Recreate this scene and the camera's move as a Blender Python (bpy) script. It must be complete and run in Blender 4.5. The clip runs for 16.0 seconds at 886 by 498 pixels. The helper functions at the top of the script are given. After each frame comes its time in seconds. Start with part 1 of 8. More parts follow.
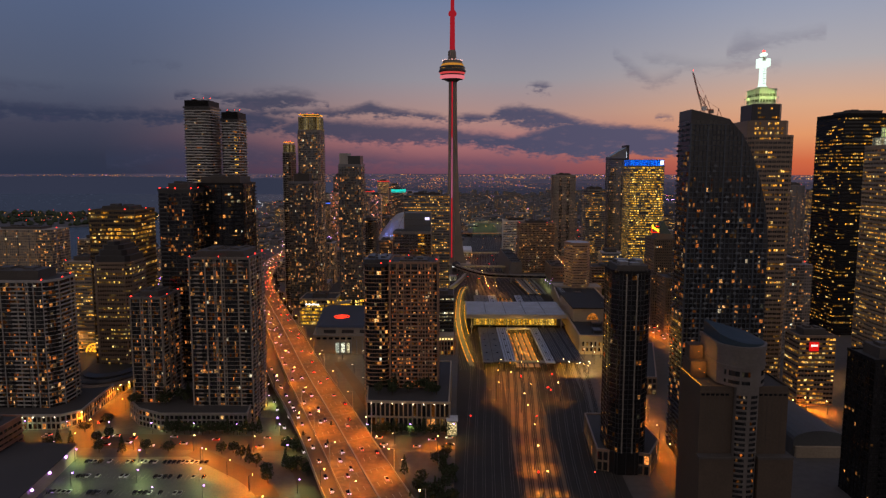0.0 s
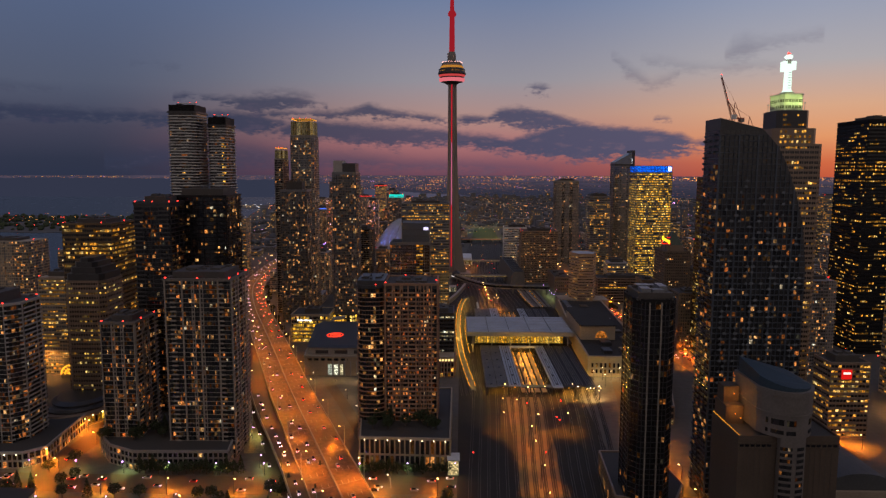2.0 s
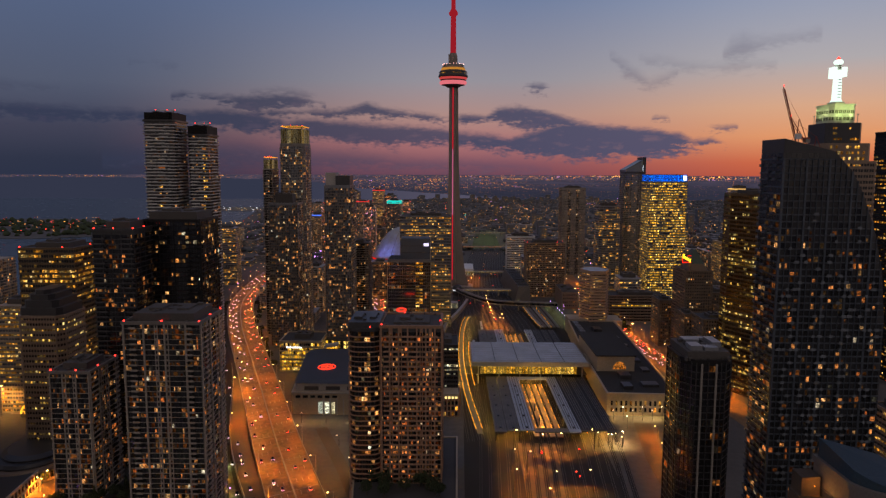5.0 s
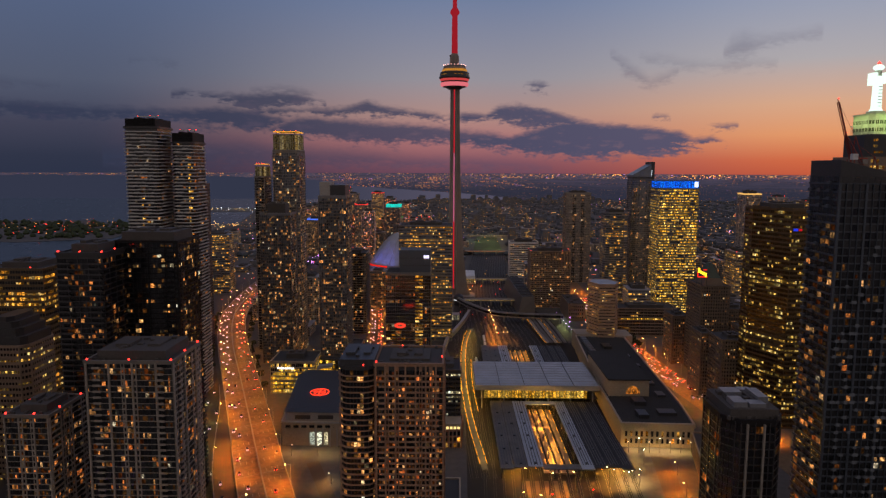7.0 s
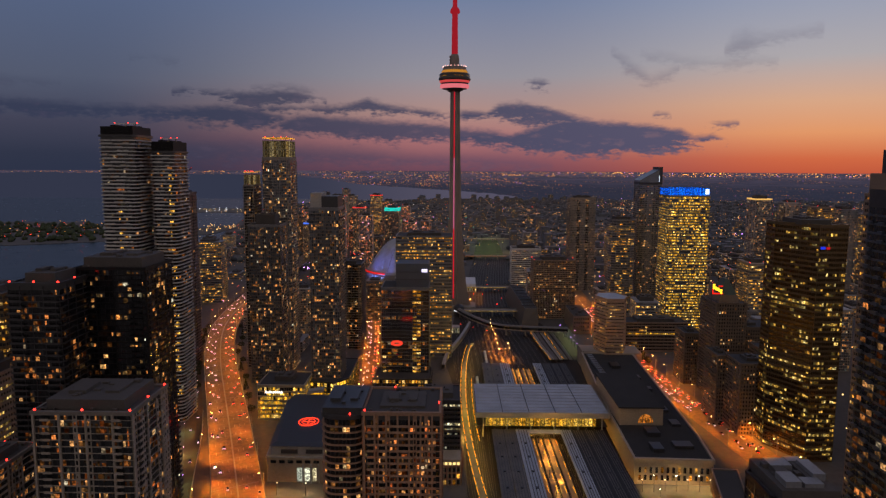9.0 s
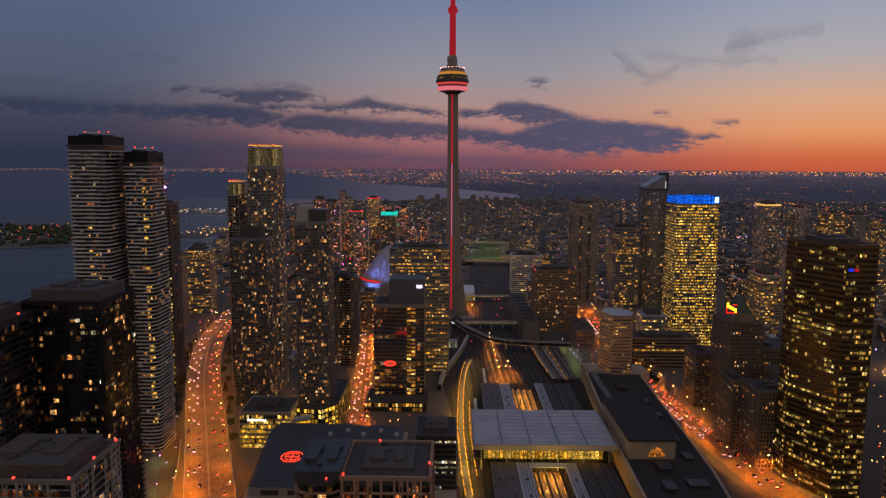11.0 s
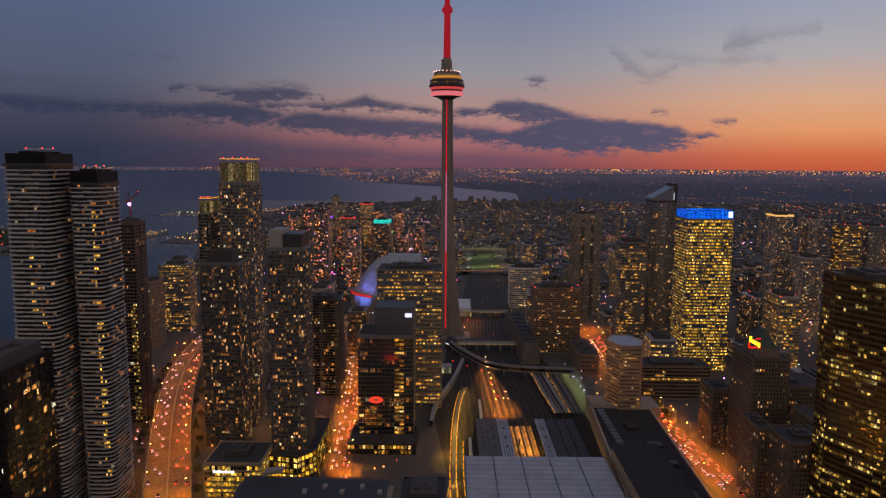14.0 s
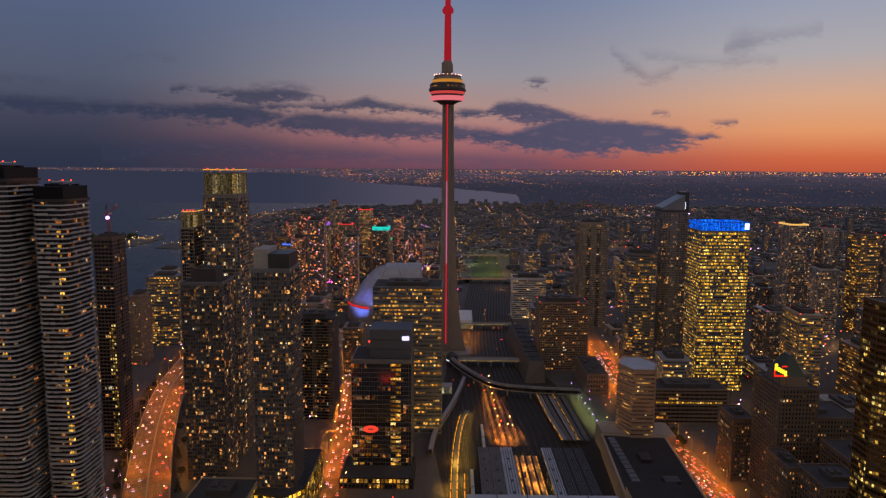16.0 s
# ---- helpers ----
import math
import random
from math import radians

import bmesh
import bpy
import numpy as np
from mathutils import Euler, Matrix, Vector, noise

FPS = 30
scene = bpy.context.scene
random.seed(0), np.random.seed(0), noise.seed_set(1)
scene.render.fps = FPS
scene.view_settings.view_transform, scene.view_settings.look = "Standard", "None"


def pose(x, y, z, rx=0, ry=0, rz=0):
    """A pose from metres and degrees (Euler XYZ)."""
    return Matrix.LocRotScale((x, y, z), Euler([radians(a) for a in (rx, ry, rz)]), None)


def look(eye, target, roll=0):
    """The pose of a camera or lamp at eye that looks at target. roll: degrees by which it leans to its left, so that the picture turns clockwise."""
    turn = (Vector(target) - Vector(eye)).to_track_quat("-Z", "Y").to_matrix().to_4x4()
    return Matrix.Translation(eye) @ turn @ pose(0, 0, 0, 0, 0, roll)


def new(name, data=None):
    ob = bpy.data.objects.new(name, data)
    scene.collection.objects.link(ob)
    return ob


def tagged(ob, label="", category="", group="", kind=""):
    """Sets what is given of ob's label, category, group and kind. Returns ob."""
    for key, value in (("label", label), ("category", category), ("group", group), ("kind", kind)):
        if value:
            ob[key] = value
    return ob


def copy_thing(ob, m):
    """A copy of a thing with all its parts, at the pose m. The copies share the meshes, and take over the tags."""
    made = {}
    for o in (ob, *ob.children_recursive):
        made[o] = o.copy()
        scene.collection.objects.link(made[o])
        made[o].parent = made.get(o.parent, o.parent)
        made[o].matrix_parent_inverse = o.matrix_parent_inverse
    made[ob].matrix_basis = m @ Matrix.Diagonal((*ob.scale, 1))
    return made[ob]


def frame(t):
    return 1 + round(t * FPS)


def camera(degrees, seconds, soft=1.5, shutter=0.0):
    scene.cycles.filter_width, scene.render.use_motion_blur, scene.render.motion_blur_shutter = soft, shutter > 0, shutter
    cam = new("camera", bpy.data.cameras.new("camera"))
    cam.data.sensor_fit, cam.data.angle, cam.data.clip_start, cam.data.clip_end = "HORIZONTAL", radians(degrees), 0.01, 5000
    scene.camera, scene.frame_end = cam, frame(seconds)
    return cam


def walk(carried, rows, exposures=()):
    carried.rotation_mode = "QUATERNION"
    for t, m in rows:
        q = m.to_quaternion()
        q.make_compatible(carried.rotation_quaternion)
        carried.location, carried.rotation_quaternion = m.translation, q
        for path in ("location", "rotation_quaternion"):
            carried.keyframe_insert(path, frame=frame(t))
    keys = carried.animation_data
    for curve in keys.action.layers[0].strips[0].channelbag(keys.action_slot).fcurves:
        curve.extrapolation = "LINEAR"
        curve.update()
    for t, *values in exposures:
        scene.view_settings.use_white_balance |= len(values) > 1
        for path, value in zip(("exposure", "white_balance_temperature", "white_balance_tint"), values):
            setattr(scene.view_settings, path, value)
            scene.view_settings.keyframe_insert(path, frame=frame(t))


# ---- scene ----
cam = camera(65.0, 16.0, 1.3)
# seconds, x, y, z, pitch, yaw, roll
PATH = [
    (0.0, 0.02, 2.00, 184.01, -6.600, 0.935, -0.10),
    (0.5, -0.15, 13.25, 185.65, -6.550, 0.918, -0.11),
    (1.0, -0.58, 24.46, 187.43, -6.511, 0.889, -0.12),
    (1.5, -1.20, 35.63, 189.34, -6.483, 0.853, -0.13),
    (2.0, -1.97, 46.78, 191.37, -6.465, 0.815, -0.14),
    (2.5, -2.82, 57.91, 193.51, -6.455, 0.779, -0.14),
    (3.0, -3.72, 69.01, 195.75, -6.454, 0.746, -0.15),
    (3.5, -4.62, 80.09, 198.08, -6.461, 0.718, -0.16),
    (4.0, -5.48, 91.15, 200.50, -6.474, 0.697, -0.17),
    (4.5, -6.27, 102.20, 203.00, -6.494, 0.683, -0.18),
    (5.0, -6.97, 113.23, 205.57, -6.519, 0.675, -0.18),
    (5.5, -7.55, 124.25, 208.20, -6.549, 0.674, -0.19),
    (6.0, -8.00, 135.26, 210.88, -6.583, 0.679, -0.20),
    (6.5, -8.31, 146.27, 213.61, -6.621, 0.688, -0.21),
    (7.0, -8.46, 157.27, 216.37, -6.661, 0.700, -0.22),
    (7.5, -8.46, 168.28, 219.16, -6.702, 0.713, -0.22),
    (8.0, -8.30, 179.28, 221.98, -6.745, 0.726, -0.23),
    (8.5, -7.98, 190.29, 224.80, -6.789, 0.737, -0.24),
    (9.0, -7.53, 201.30, 227.63, -6.832, 0.745, -0.25),
    (9.5, -6.94, 212.33, 230.45, -6.873, 0.749, -0.25),
    (10.0, -6.24, 223.36, 233.26, -6.914, 0.747, -0.26),
    (10.5, -5.44, 234.41, 236.05, -6.951, 0.739, -0.27),
    (11.0, -4.57, 245.48, 238.81, -6.986, 0.725, -0.28),
    (11.5, -3.66, 256.57, 241.53, -7.016, 0.705, -0.29),
    (12.0, -2.72, 267.67, 244.21, -7.042, 0.680, -0.29),
    (12.5, -1.81, 278.81, 246.83, -7.063, 0.651, -0.30),
    (13.0, -0.95, 289.97, 249.39, -7.077, 0.620, -0.31),
    (13.5, -0.18, 301.15, 251.88, -7.085, 0.592, -0.32),
    (14.0, 0.46, 312.37, 254.29, -7.085, 0.569, -0.33),
    (14.5, 0.93, 323.63, 256.62, -7.077, 0.556, -0.33),
    (15.0, 1.17, 334.92, 258.84, -7.059, 0.561, -0.34),
    (15.5, 1.14, 346.25, 260.97, -7.032, 0.589, -0.35),
    (16.0, 0.78, 357.62, 262.98, -6.995, 0.650, -0.36),
]
walk(cam, [(t, pose(x, y, z, 90 + pitch, roll, yaw)) for t, x, y, z, pitch, yaw, roll in PATH])


# ---- node helpers ----
def nodes_of(tree):
    tree.nodes.clear()
    return tree.nodes, tree.links


def put(tree, kind, **sets):
    n = tree.nodes.new(kind)
    for k, v in sets.items():
        setattr(n, k, v)
    return n


def math_node(tree, op, a, b=None, c=None, clamp=False):
    n = tree.nodes.new("ShaderNodeMath")
    n.operation, n.use_clamp = op, clamp
    for i, v in enumerate((a, b, c)):
        if v is None:
            continue
        if isinstance(v, (int, float)):
            n.inputs[i].default_value = v
        else:
            tree.links.new(v, n.inputs[i])
    return n.outputs[0]


def ramp_node(tree, fac, stops):
    n = tree.nodes.new("ShaderNodeValToRGB")
    el = n.color_ramp.elements
    while len(el) < len(stops):
        el.new(0.5)
    for e, (p, c) in zip(el, stops):
        e.position, e.color = p, (*c, 1) if len(c) == 3 else c
    tree.links.new(fac, n.inputs[0])
    return n.outputs[0]


def mix_col(tree, fac, a, b, mode="MIX"):
    n = tree.nodes.new("ShaderNodeMix")
    n.data_type, n.blend_type = "RGBA", mode
    for sock, v in ((n.inputs[0], fac), (n.inputs[6], a), (n.inputs[7], b)):
        if isinstance(v, (int, float)):
            sock.default_value = v
        elif isinstance(v, tuple):
            sock.default_value = (*v, 1)
        else:
            tree.links.new(v, sock)
    return n.outputs[2]


def lin(r, g, b):
    """sRGB 0..255 to linear."""
    return tuple((c / 255 / 12.92) if c <= 10 else ((c / 255 + 0.055) / 1.055) ** 2.4 for c in (r, g, b))


# ---- world: dusk sky after sunset, clouds, the land and lake past the ground sheet ----
def smooth_step(tree, v, lo, hi):
    n = tree.nodes.new("ShaderNodeMapRange")
    n.interpolation_type, n.clamp = "SMOOTHSTEP", True
    tree.links.new(v, n.inputs[0])
    n.inputs[1].default_value, n.inputs[2].default_value = lo, hi
    n.inputs[3].default_value, n.inputs[4].default_value = 0.0, 1.0
    return n.outputs[0]


world = bpy.data.worlds.new("dusk")
scene.world = world
world.use_nodes = True
wt = world.node_tree
wl = nodes_of(wt)[1]
geo = put(wt, "ShaderNodeTexCoord")
sep = put(wt, "ShaderNodeSeparateXYZ")
wl.new(geo.outputs["Generated"], sep.inputs[0])
dx, dy, dz = sep.outputs
# azimuth and elevation in units of 1/1.27 degree
az = math_node(wt, "MULTIPLY", math_node(wt, "ARCTAN2", dx, dy), 1.27 * 180 / math.pi)
el = math_node(wt, "MULTIPLY", math_node(wt, "ARCSINE", dz), 1.27 * 180 / math.pi)


def el_ramp(stops):
    f = math_node(wt, "DIVIDE", math_node(wt, "ADD", el, 1.0), 41.0, clamp=True)
    return ramp_node(wt, f, [((e + 1) / 41, lin(*c)) for e, c in stops])


SKY_L = el_ramp([(-1, (44, 50, 70)), (1.0, (48, 53, 72)), (4, (66, 67, 86)), (8, (83, 90, 111)), (17, (85, 100, 132)), (40, (69, 85, 119))])
SKY_M = el_ramp([(-1, (101, 65, 83)), (0.6, (131, 84, 96)), (2.6, (170, 112, 113)), (5.5, (175, 139, 132)), (9, (149, 145, 154)), (18, (105, 123, 158)), (40, (75, 90, 128))])
SKY_R = el_ramp([(-1, (187, 82, 58)), (0.8, (208, 105, 68)), (3.2, (226, 152, 104)), (6, (216, 167, 135)), (10, (175, 169, 172)), (18, (134, 150, 181)), (40, (89, 101, 142))])
sky = mix_col(wt, smooth_step(wt, az, -36, 2), SKY_L, SKY_M)
sky = mix_col(wt, smooth_step(wt, az, 4, 36), sky, SKY_R)
# unseen sky behind the view, raised to a bright warm grey to fill facades
back = smooth_step(wt, dy, 0.55, -0.4)
sky = mix_col(wt, back, sky, lin(151, 138, 134))

warp = put(wt, "ShaderNodeTexNoise")
warp.inputs["Scale"].default_value, warp.inputs["Detail"].default_value = 1.0, 6.0
warp.inputs["Roughness"].default_value = 0.62
comb = put(wt, "ShaderNodeCombineXYZ")
wl.new(math_node(wt, "MULTIPLY", az, 0.42), comb.inputs[0])
wl.new(math_node(wt, "MULTIPLY", el, 1.05), comb.inputs[1])
wl.new(comb.outputs[0], warp.inputs["Vector"])
wob = math_node(wt, "SUBTRACT", warp.outputs[0], 0.5)
fine_w = put(wt, "ShaderNodeTexNoise")
fine_w.inputs["Scale"].default_value, fine_w.inputs["Detail"].default_value = 3.6, 5.0
wl.new(comb.outputs[0], fine_w.inputs["Vector"])
wob = math_node(wt, "ADD", wob, math_node(wt, "MULTIPLY", math_node(wt, "SUBTRACT", fine_w.outputs[0], 0.5), 0.38))


def bank_mask(depth, soft, rows):
    """One bank between an upper and a lower edge that follow the azimuth, both frayed by noise."""
    a0, a1 = rows[0][0], rows[-1][0]
    f = math_node(wt, "DIVIDE", math_node(wt, "SUBTRACT", az, a0), a1 - a0, clamp=True)
    edges = put(wt, "ShaderNodeSeparateColor")
    wl.new(ramp_node(wt, f, [((a - a0) / (a1 - a0), (top / 20, foot / 20, 0.0)) for a, top, foot in rows]), edges.inputs[0])
    top = math_node(wt, "MULTIPLY", edges.outputs[0], 20.0)
    foot = math_node(wt, "MULTIPLY", edges.outputs[1], 20.0)
    room = math_node(wt, "MULTIPLY", math_node(wt, "SUBTRACT", top, foot), 0.5)
    mid = math_node(wt, "MULTIPLY", math_node(wt, "ADD", top, foot), 0.5)
    off = math_node(wt, "ABSOLUTE", math_node(wt, "SUBTRACT", math_node(wt, "ADD", el, math_node(wt, "MULTIPLY", wob, 1.3)), mid))
    inside = math_node(wt, "ADD", math_node(wt, "SUBTRACT", room, off), math_node(wt, "MULTIPLY", wob, 2.4))
    ends = math_node(wt, "MULTIPLY", smooth_step(wt, az, a0 - 0.02, a0 + 0.25), smooth_step(wt, az, a1 + 0.02, a1 - 0.25))
    return math_node(wt, "MULTIPLY", math_node(wt, "MULTIPLY", smooth_step(wt, inside, -0.75 * soft - 0.1, 1.3 * soft + 0.15), ends), depth)


# cloud banks: depth, softness, then azimuth, top and foot along the bank (in the same units)
BANKS = [
    (0.92, 0.35, [(-44.0, 5.89, 4.47), (-37.3, 5.64, 4.23), (-31.7, 5.54, 4.45), (-26.8, 5.54, 4.2), (-22.6, 5.92, 3.68), (-18.3, 5.35, 3.69), (-15.5, 4.39, 4.39)]),
    (0.85, 0.3, [(-27.7, 6.99, 6.99), (-26.4, 7.35, 6.82), (-23.6, 7.13, 6.7), (-20.4, 7.17, 5.75), (-18.2, 7.44, 5.63), (-16.0, 7.39, 6.39), (-12.7, 6.5, 6.5)]),
    (0.5, 0.5, [(-20.4, 7.55, 7.55), (-18.2, 7.99, 7.61), (-16.0, 7.94, 7.22), (-13.5, 7.21, 7.21)]),
    (0.9, 0.3, [(-21.0, 5.41, 5.41), (-18.3, 5.91, 5.13), (-12.7, 5.89, 5.16), (-10.4, 6.25, 5.24), (-8.7, 6.83, 5.19), (-6.4, 6.12, 5.21), (-2.3, 5.68, 5.0), (1.1, 5.11, 4.88), (4.1, 5.04, 5.04)]),
    (0.9, 0.35, [(-19.2, 3.45, 3.45), (-17.5, 4.53, 3.25), (-14.7, 5.19, 2.99), (-11.6, 4.89, 2.73), (-6.4, 4.58, 2.29), (-2.9, 4.48, 2.64), (-0.0, 4.14, 2.3), (3.5, 3.67, 2.12), (9.3, 3.07, 2.5)]),
    (0.95, 0.3, [(-1.8, 5.17, 4.94), (1.1, 5.62, 4.59), (3.5, 5.56, 4.87), (4.9, 6.34, 4.92), (7.2, 6.43, 4.34), (9.5, 6.07, 3.98), (11.5, 5.37, 3.85), (14.3, 4.44, 4.44)]),
    (0.97, 0.3, [(-1.8, 3.1, 2.53), (2.9, 3.62, 2.18), (6.1, 3.38, 1.71), (8.7, 3.99, 1.36), (11.5, 4.98, 1.06), (14.9, 4.54, 1.0), (18.2, 4.33, 1.15), (20.6, 4.01, 1.31), (22.7, 3.65, 1.63), (24.0, 2.92, 2.05), (25.7, 3.11, 2.47), (27.3, 2.34, 2.34)]),
    (0.62, 1.0, [(-33.9, 1.65, -0.97), (-27.9, 2.57, -1.0), (-20.6, 2.88, -1.04), (-16.2, 2.08, -1.05), (-9.3, 1.88, -1.07), (-4.7, 1.08, -0.96), (3.5, 0.85, -0.72), (10.5, -0.03, -0.03)]),
    (0.8, 0.3, [(7.1, 8.17, 8.17), (8.3, 8.76, 7.99), (9.3, 8.64, 7.75), (10.3, 8.12, 8.12)]),
    (0.85, 0.3, [(19.9, 5.01, 5.01), (20.4, 5.27, 4.84), (21.3, 5.15, 4.82), (21.9, 4.86, 4.86)]),
    (0.85, 0.3, [(24.3, 3.89, 3.89), (25.7, 4.19, 3.87), (28.1, 4.24, 4.24)]),
    (0.36, 0.7, [(15.7, 11.46, 11.14), (16.9, 10.88, 9.81), (18.6, 9.65, 8.47), (19.8, 8.75, 7.78), (21.2, 9.23, 8.38), (22.5, 9.91, 9.28)]),
    (0.26, 0.7, [(18.5, 11.03, 10.82), (20.4, 10.95, 10.0), (22.2, 10.45, 9.5), (25.3, 10.09, 9.36), (28.8, 10.1, 9.29), (31.2, 9.85, 9.55)]),
    (0.36, 0.9, [(26.2, 11.07, 10.66), (27.0, 12.13, 10.2), (28.1, 12.56, 10.24), (29.4, 12.16, 10.96), (32.0, 12.26, 11.67), (34.7, 12.42, 12.03)]),
    (0.3, 0.6, [(-43.1, 7.68, 7.4), (-39.0, 7.42, 7.13), (-36.8, 7.2, 7.1)]),
    (0.25, 0.6, [(-31.3, 9.91, 9.76), (-29.1, 9.99, 9.73), (-26.6, 9.86, 9.81)]),
]
banks = None
for depth, soft, rows in BANKS:
    m_ = bank_mask(depth, soft, rows)
    banks = m_ if banks is None else math_node(wt, "MAXIMUM", banks, m_)
cloud_col = mix_col(wt, smooth_step(wt, az, -30, 30), lin(53, 59, 82), lin(82, 82, 108))
# bellies catch the afterglow, crowns stay slate
cloud_col = mix_col(wt, math_node(wt, "MULTIPLY", smooth_step(wt, warp.outputs[0], 0.52, 0.70), 0.45), cloud_col, mix_col(wt, smooth_step(wt, az, -30, 20), lin(78, 72, 94), lin(126, 100, 112)))
sky = mix_col(wt, banks, sky, cloud_col)
# far land, lake and city lamps past the edge of the ground sheet
SHORE_EL = [(-46, -0.72), (-30, -0.86), (-19, -1.0), (-14, -1.3), (-10, -1.9), (-4, -2.35), (0, -2.6), (4, -2.85), (7, -3.25), (9, -9.0)]
sf = math_node(wt, "DIVIDE", math_node(wt, "ADD", az, 46.0), 55.0, clamp=True)
shore_v = ramp_node(wt, sf, [((a + 46) / 55, (-e / 10,) * 3) for a, e in SHORE_EL])
shore_n = put(wt, "ShaderNodeSeparateColor")
wl.new(shore_v, shore_n.inputs[0])
over = math_node(wt, "ADD", math_node(wt, "ADD", el, math_node(wt, "MULTIPLY", shore_n.outputs[0], 10.0)), math_node(wt, "MULTIPLY", wob, 0.45))
has_land = smooth_step(wt, over, 0.0, 0.05)


def city_sparks(sx, sy, size, power, seed):
    """Points of light in cells; returns the light and a random tint."""
    c2 = put(wt, "ShaderNodeCombineXYZ")
    wl.new(math_node(wt, "MULTIPLY", az, sx), c2.inputs[0])
    wl.new(math_node(wt, "ADD", math_node(wt, "MULTIPLY", el, sy), seed), c2.inputs[1])
    cells = put(wt, "ShaderNodeTexVoronoi")
    cells.inputs["Scale"].default_value = 1.0
    wl.new(c2.outputs[0], cells.inputs["Vector"])
    pick = put(wt, "ShaderNodeSeparateColor")
    wl.new(cells.outputs["Color"], pick.inputs[0])
    dot = smooth_step(wt, cells.outputs["Distance"], size, size * 0.25)
    return math_node(wt, "MULTIPLY", dot, math_node(wt, "POWER", pick.outputs[0], power)), pick.outputs[1]


drift = put(wt, "ShaderNodeTexNoise")
drift.inputs["Scale"].default_value, drift.inputs["Detail"].default_value = 1.0, 4.0
c3 = put(wt, "ShaderNodeCombineXYZ")
wl.new(math_node(wt, "MULTIPLY", az, 0.22), c3.inputs[0])
wl.new(math_node(wt, "MULTIPLY", el, 5.5), c3.inputs[1])
wl.new(c3.outputs[0], drift.inputs["Vector"])
streets = smooth_step(wt, drift.outputs[0], 0.50, 0.66)
rim_glow = math_node(wt, "MULTIPLY", math_node(wt, "MULTIPLY", smooth_step(wt, el, -1.12, -0.78), smooth_step(wt, el, -0.52, -0.66)), math_node(wt, "ADD", math_node(wt, "MULTIPLY", smooth_step(wt, az, 1.0, 8.0), 0.85), 0.25))
headland = math_node(wt, "MULTIPLY", math_node(wt, "MULTIPLY", smooth_step(wt, az, -15.0, -11.0), smooth_step(wt, az, 9.0, 3.0)), math_node(wt, "MULTIPLY", smooth_step(wt, el, -2.2, -1.8), smooth_step(wt, el, -0.8, -1.1)))
quarters = math_node(wt, "ADD", math_node(wt, "MULTIPLY", smooth_step(wt, drift.outputs[0], 0.42, 0.62), 1.0), 0.18)
busy = math_node(wt, "ADD", math_node(wt, "MULTIPLY", quarters, math_node(wt, "ADD", math_node(wt, "MULTIPLY", rim_glow, 2.0), math_node(wt, "MULTIPLY", headland, 0.6))), math_node(wt, "ADD", math_node(wt, "MULTIPLY", streets, 0.24), 0.015))
fine_dots, tint_a = city_sparks(7.0, 15.0, 0.52, 3.4, 0.0)
wide_dots, tint_b = city_sparks(4.6, 11.0, 0.40, 5.0, 3.7)
dots = math_node(wt, "MULTIPLY", math_node(wt, "ADD", fine_dots, math_node(wt, "MULTIPLY", wide_dots, 1.3)), busy)
# the coast road, a bright thread
road_off = math_node(wt, "ABSOLUTE", math_node(wt, "ADD", math_node(wt, "ADD", el, 1.45), math_node(wt, "MULTIPLY", math_node(wt, "SUBTRACT", az, 4.5), 0.13)))
thread = math_node(wt, "MULTIPLY", smooth_step(wt, road_off, 0.13, 0.02), math_node(wt, "MULTIPLY", smooth_step(wt, az, 4.0, 4.6), smooth_step(wt, az, 11.0, 8.0)))
dots = math_node(wt, "ADD", dots, math_node(wt, "MULTIPLY", math_node(wt, "MULTIPLY", thread, fine_dots), 1.2))
# land pales towards the horizon, haze put into its colour
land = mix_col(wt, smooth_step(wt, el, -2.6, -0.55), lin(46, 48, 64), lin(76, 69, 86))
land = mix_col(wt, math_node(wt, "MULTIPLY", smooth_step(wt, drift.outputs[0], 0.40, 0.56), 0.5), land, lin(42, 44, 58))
lights = mix_col(wt, smooth_step(wt, tint_a, 0.35, 0.9), lin(255, 138, 30), lin(255, 190, 84))
lights = mix_col(wt, smooth_step(wt, tint_b, 0.88, 0.94), lights, lin(220, 150, 240))
glow = put(wt, "ShaderNodeVectorMath", operation="SCALE")
wl.new(lights, glow.inputs[0])
wl.new(math_node(wt, "MULTIPLY", dots, 2.3), glow.inputs["Scale"])
land = mix_col(wt, 1.0, land, glow.outputs[0], "ADD")
# lake lightens by azimuth, the afterglow's reflection mixed into its colour
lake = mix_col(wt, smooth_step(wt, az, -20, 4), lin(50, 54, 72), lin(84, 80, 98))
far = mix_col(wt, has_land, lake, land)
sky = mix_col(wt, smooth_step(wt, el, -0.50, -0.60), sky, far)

bg = put(wt, "ShaderNodeBackground")
wl.new(sky, bg.inputs[0])
bg.inputs[1].default_value = 1.0
out = put(wt, "ShaderNodeOutputWorld")
wl.new(bg.outputs[0], out.inputs[0])

# the last of the daylight, a broad dim glow from the west
sun = new("sun", bpy.data.lights.new("sun", "SUN"))
sun.data.energy, sun.data.angle, sun.data.color = 0.04, radians(30), (1.0, 0.55, 0.35)
sun.matrix_world = look((0, 0, 300), (-600, -1000, 100))


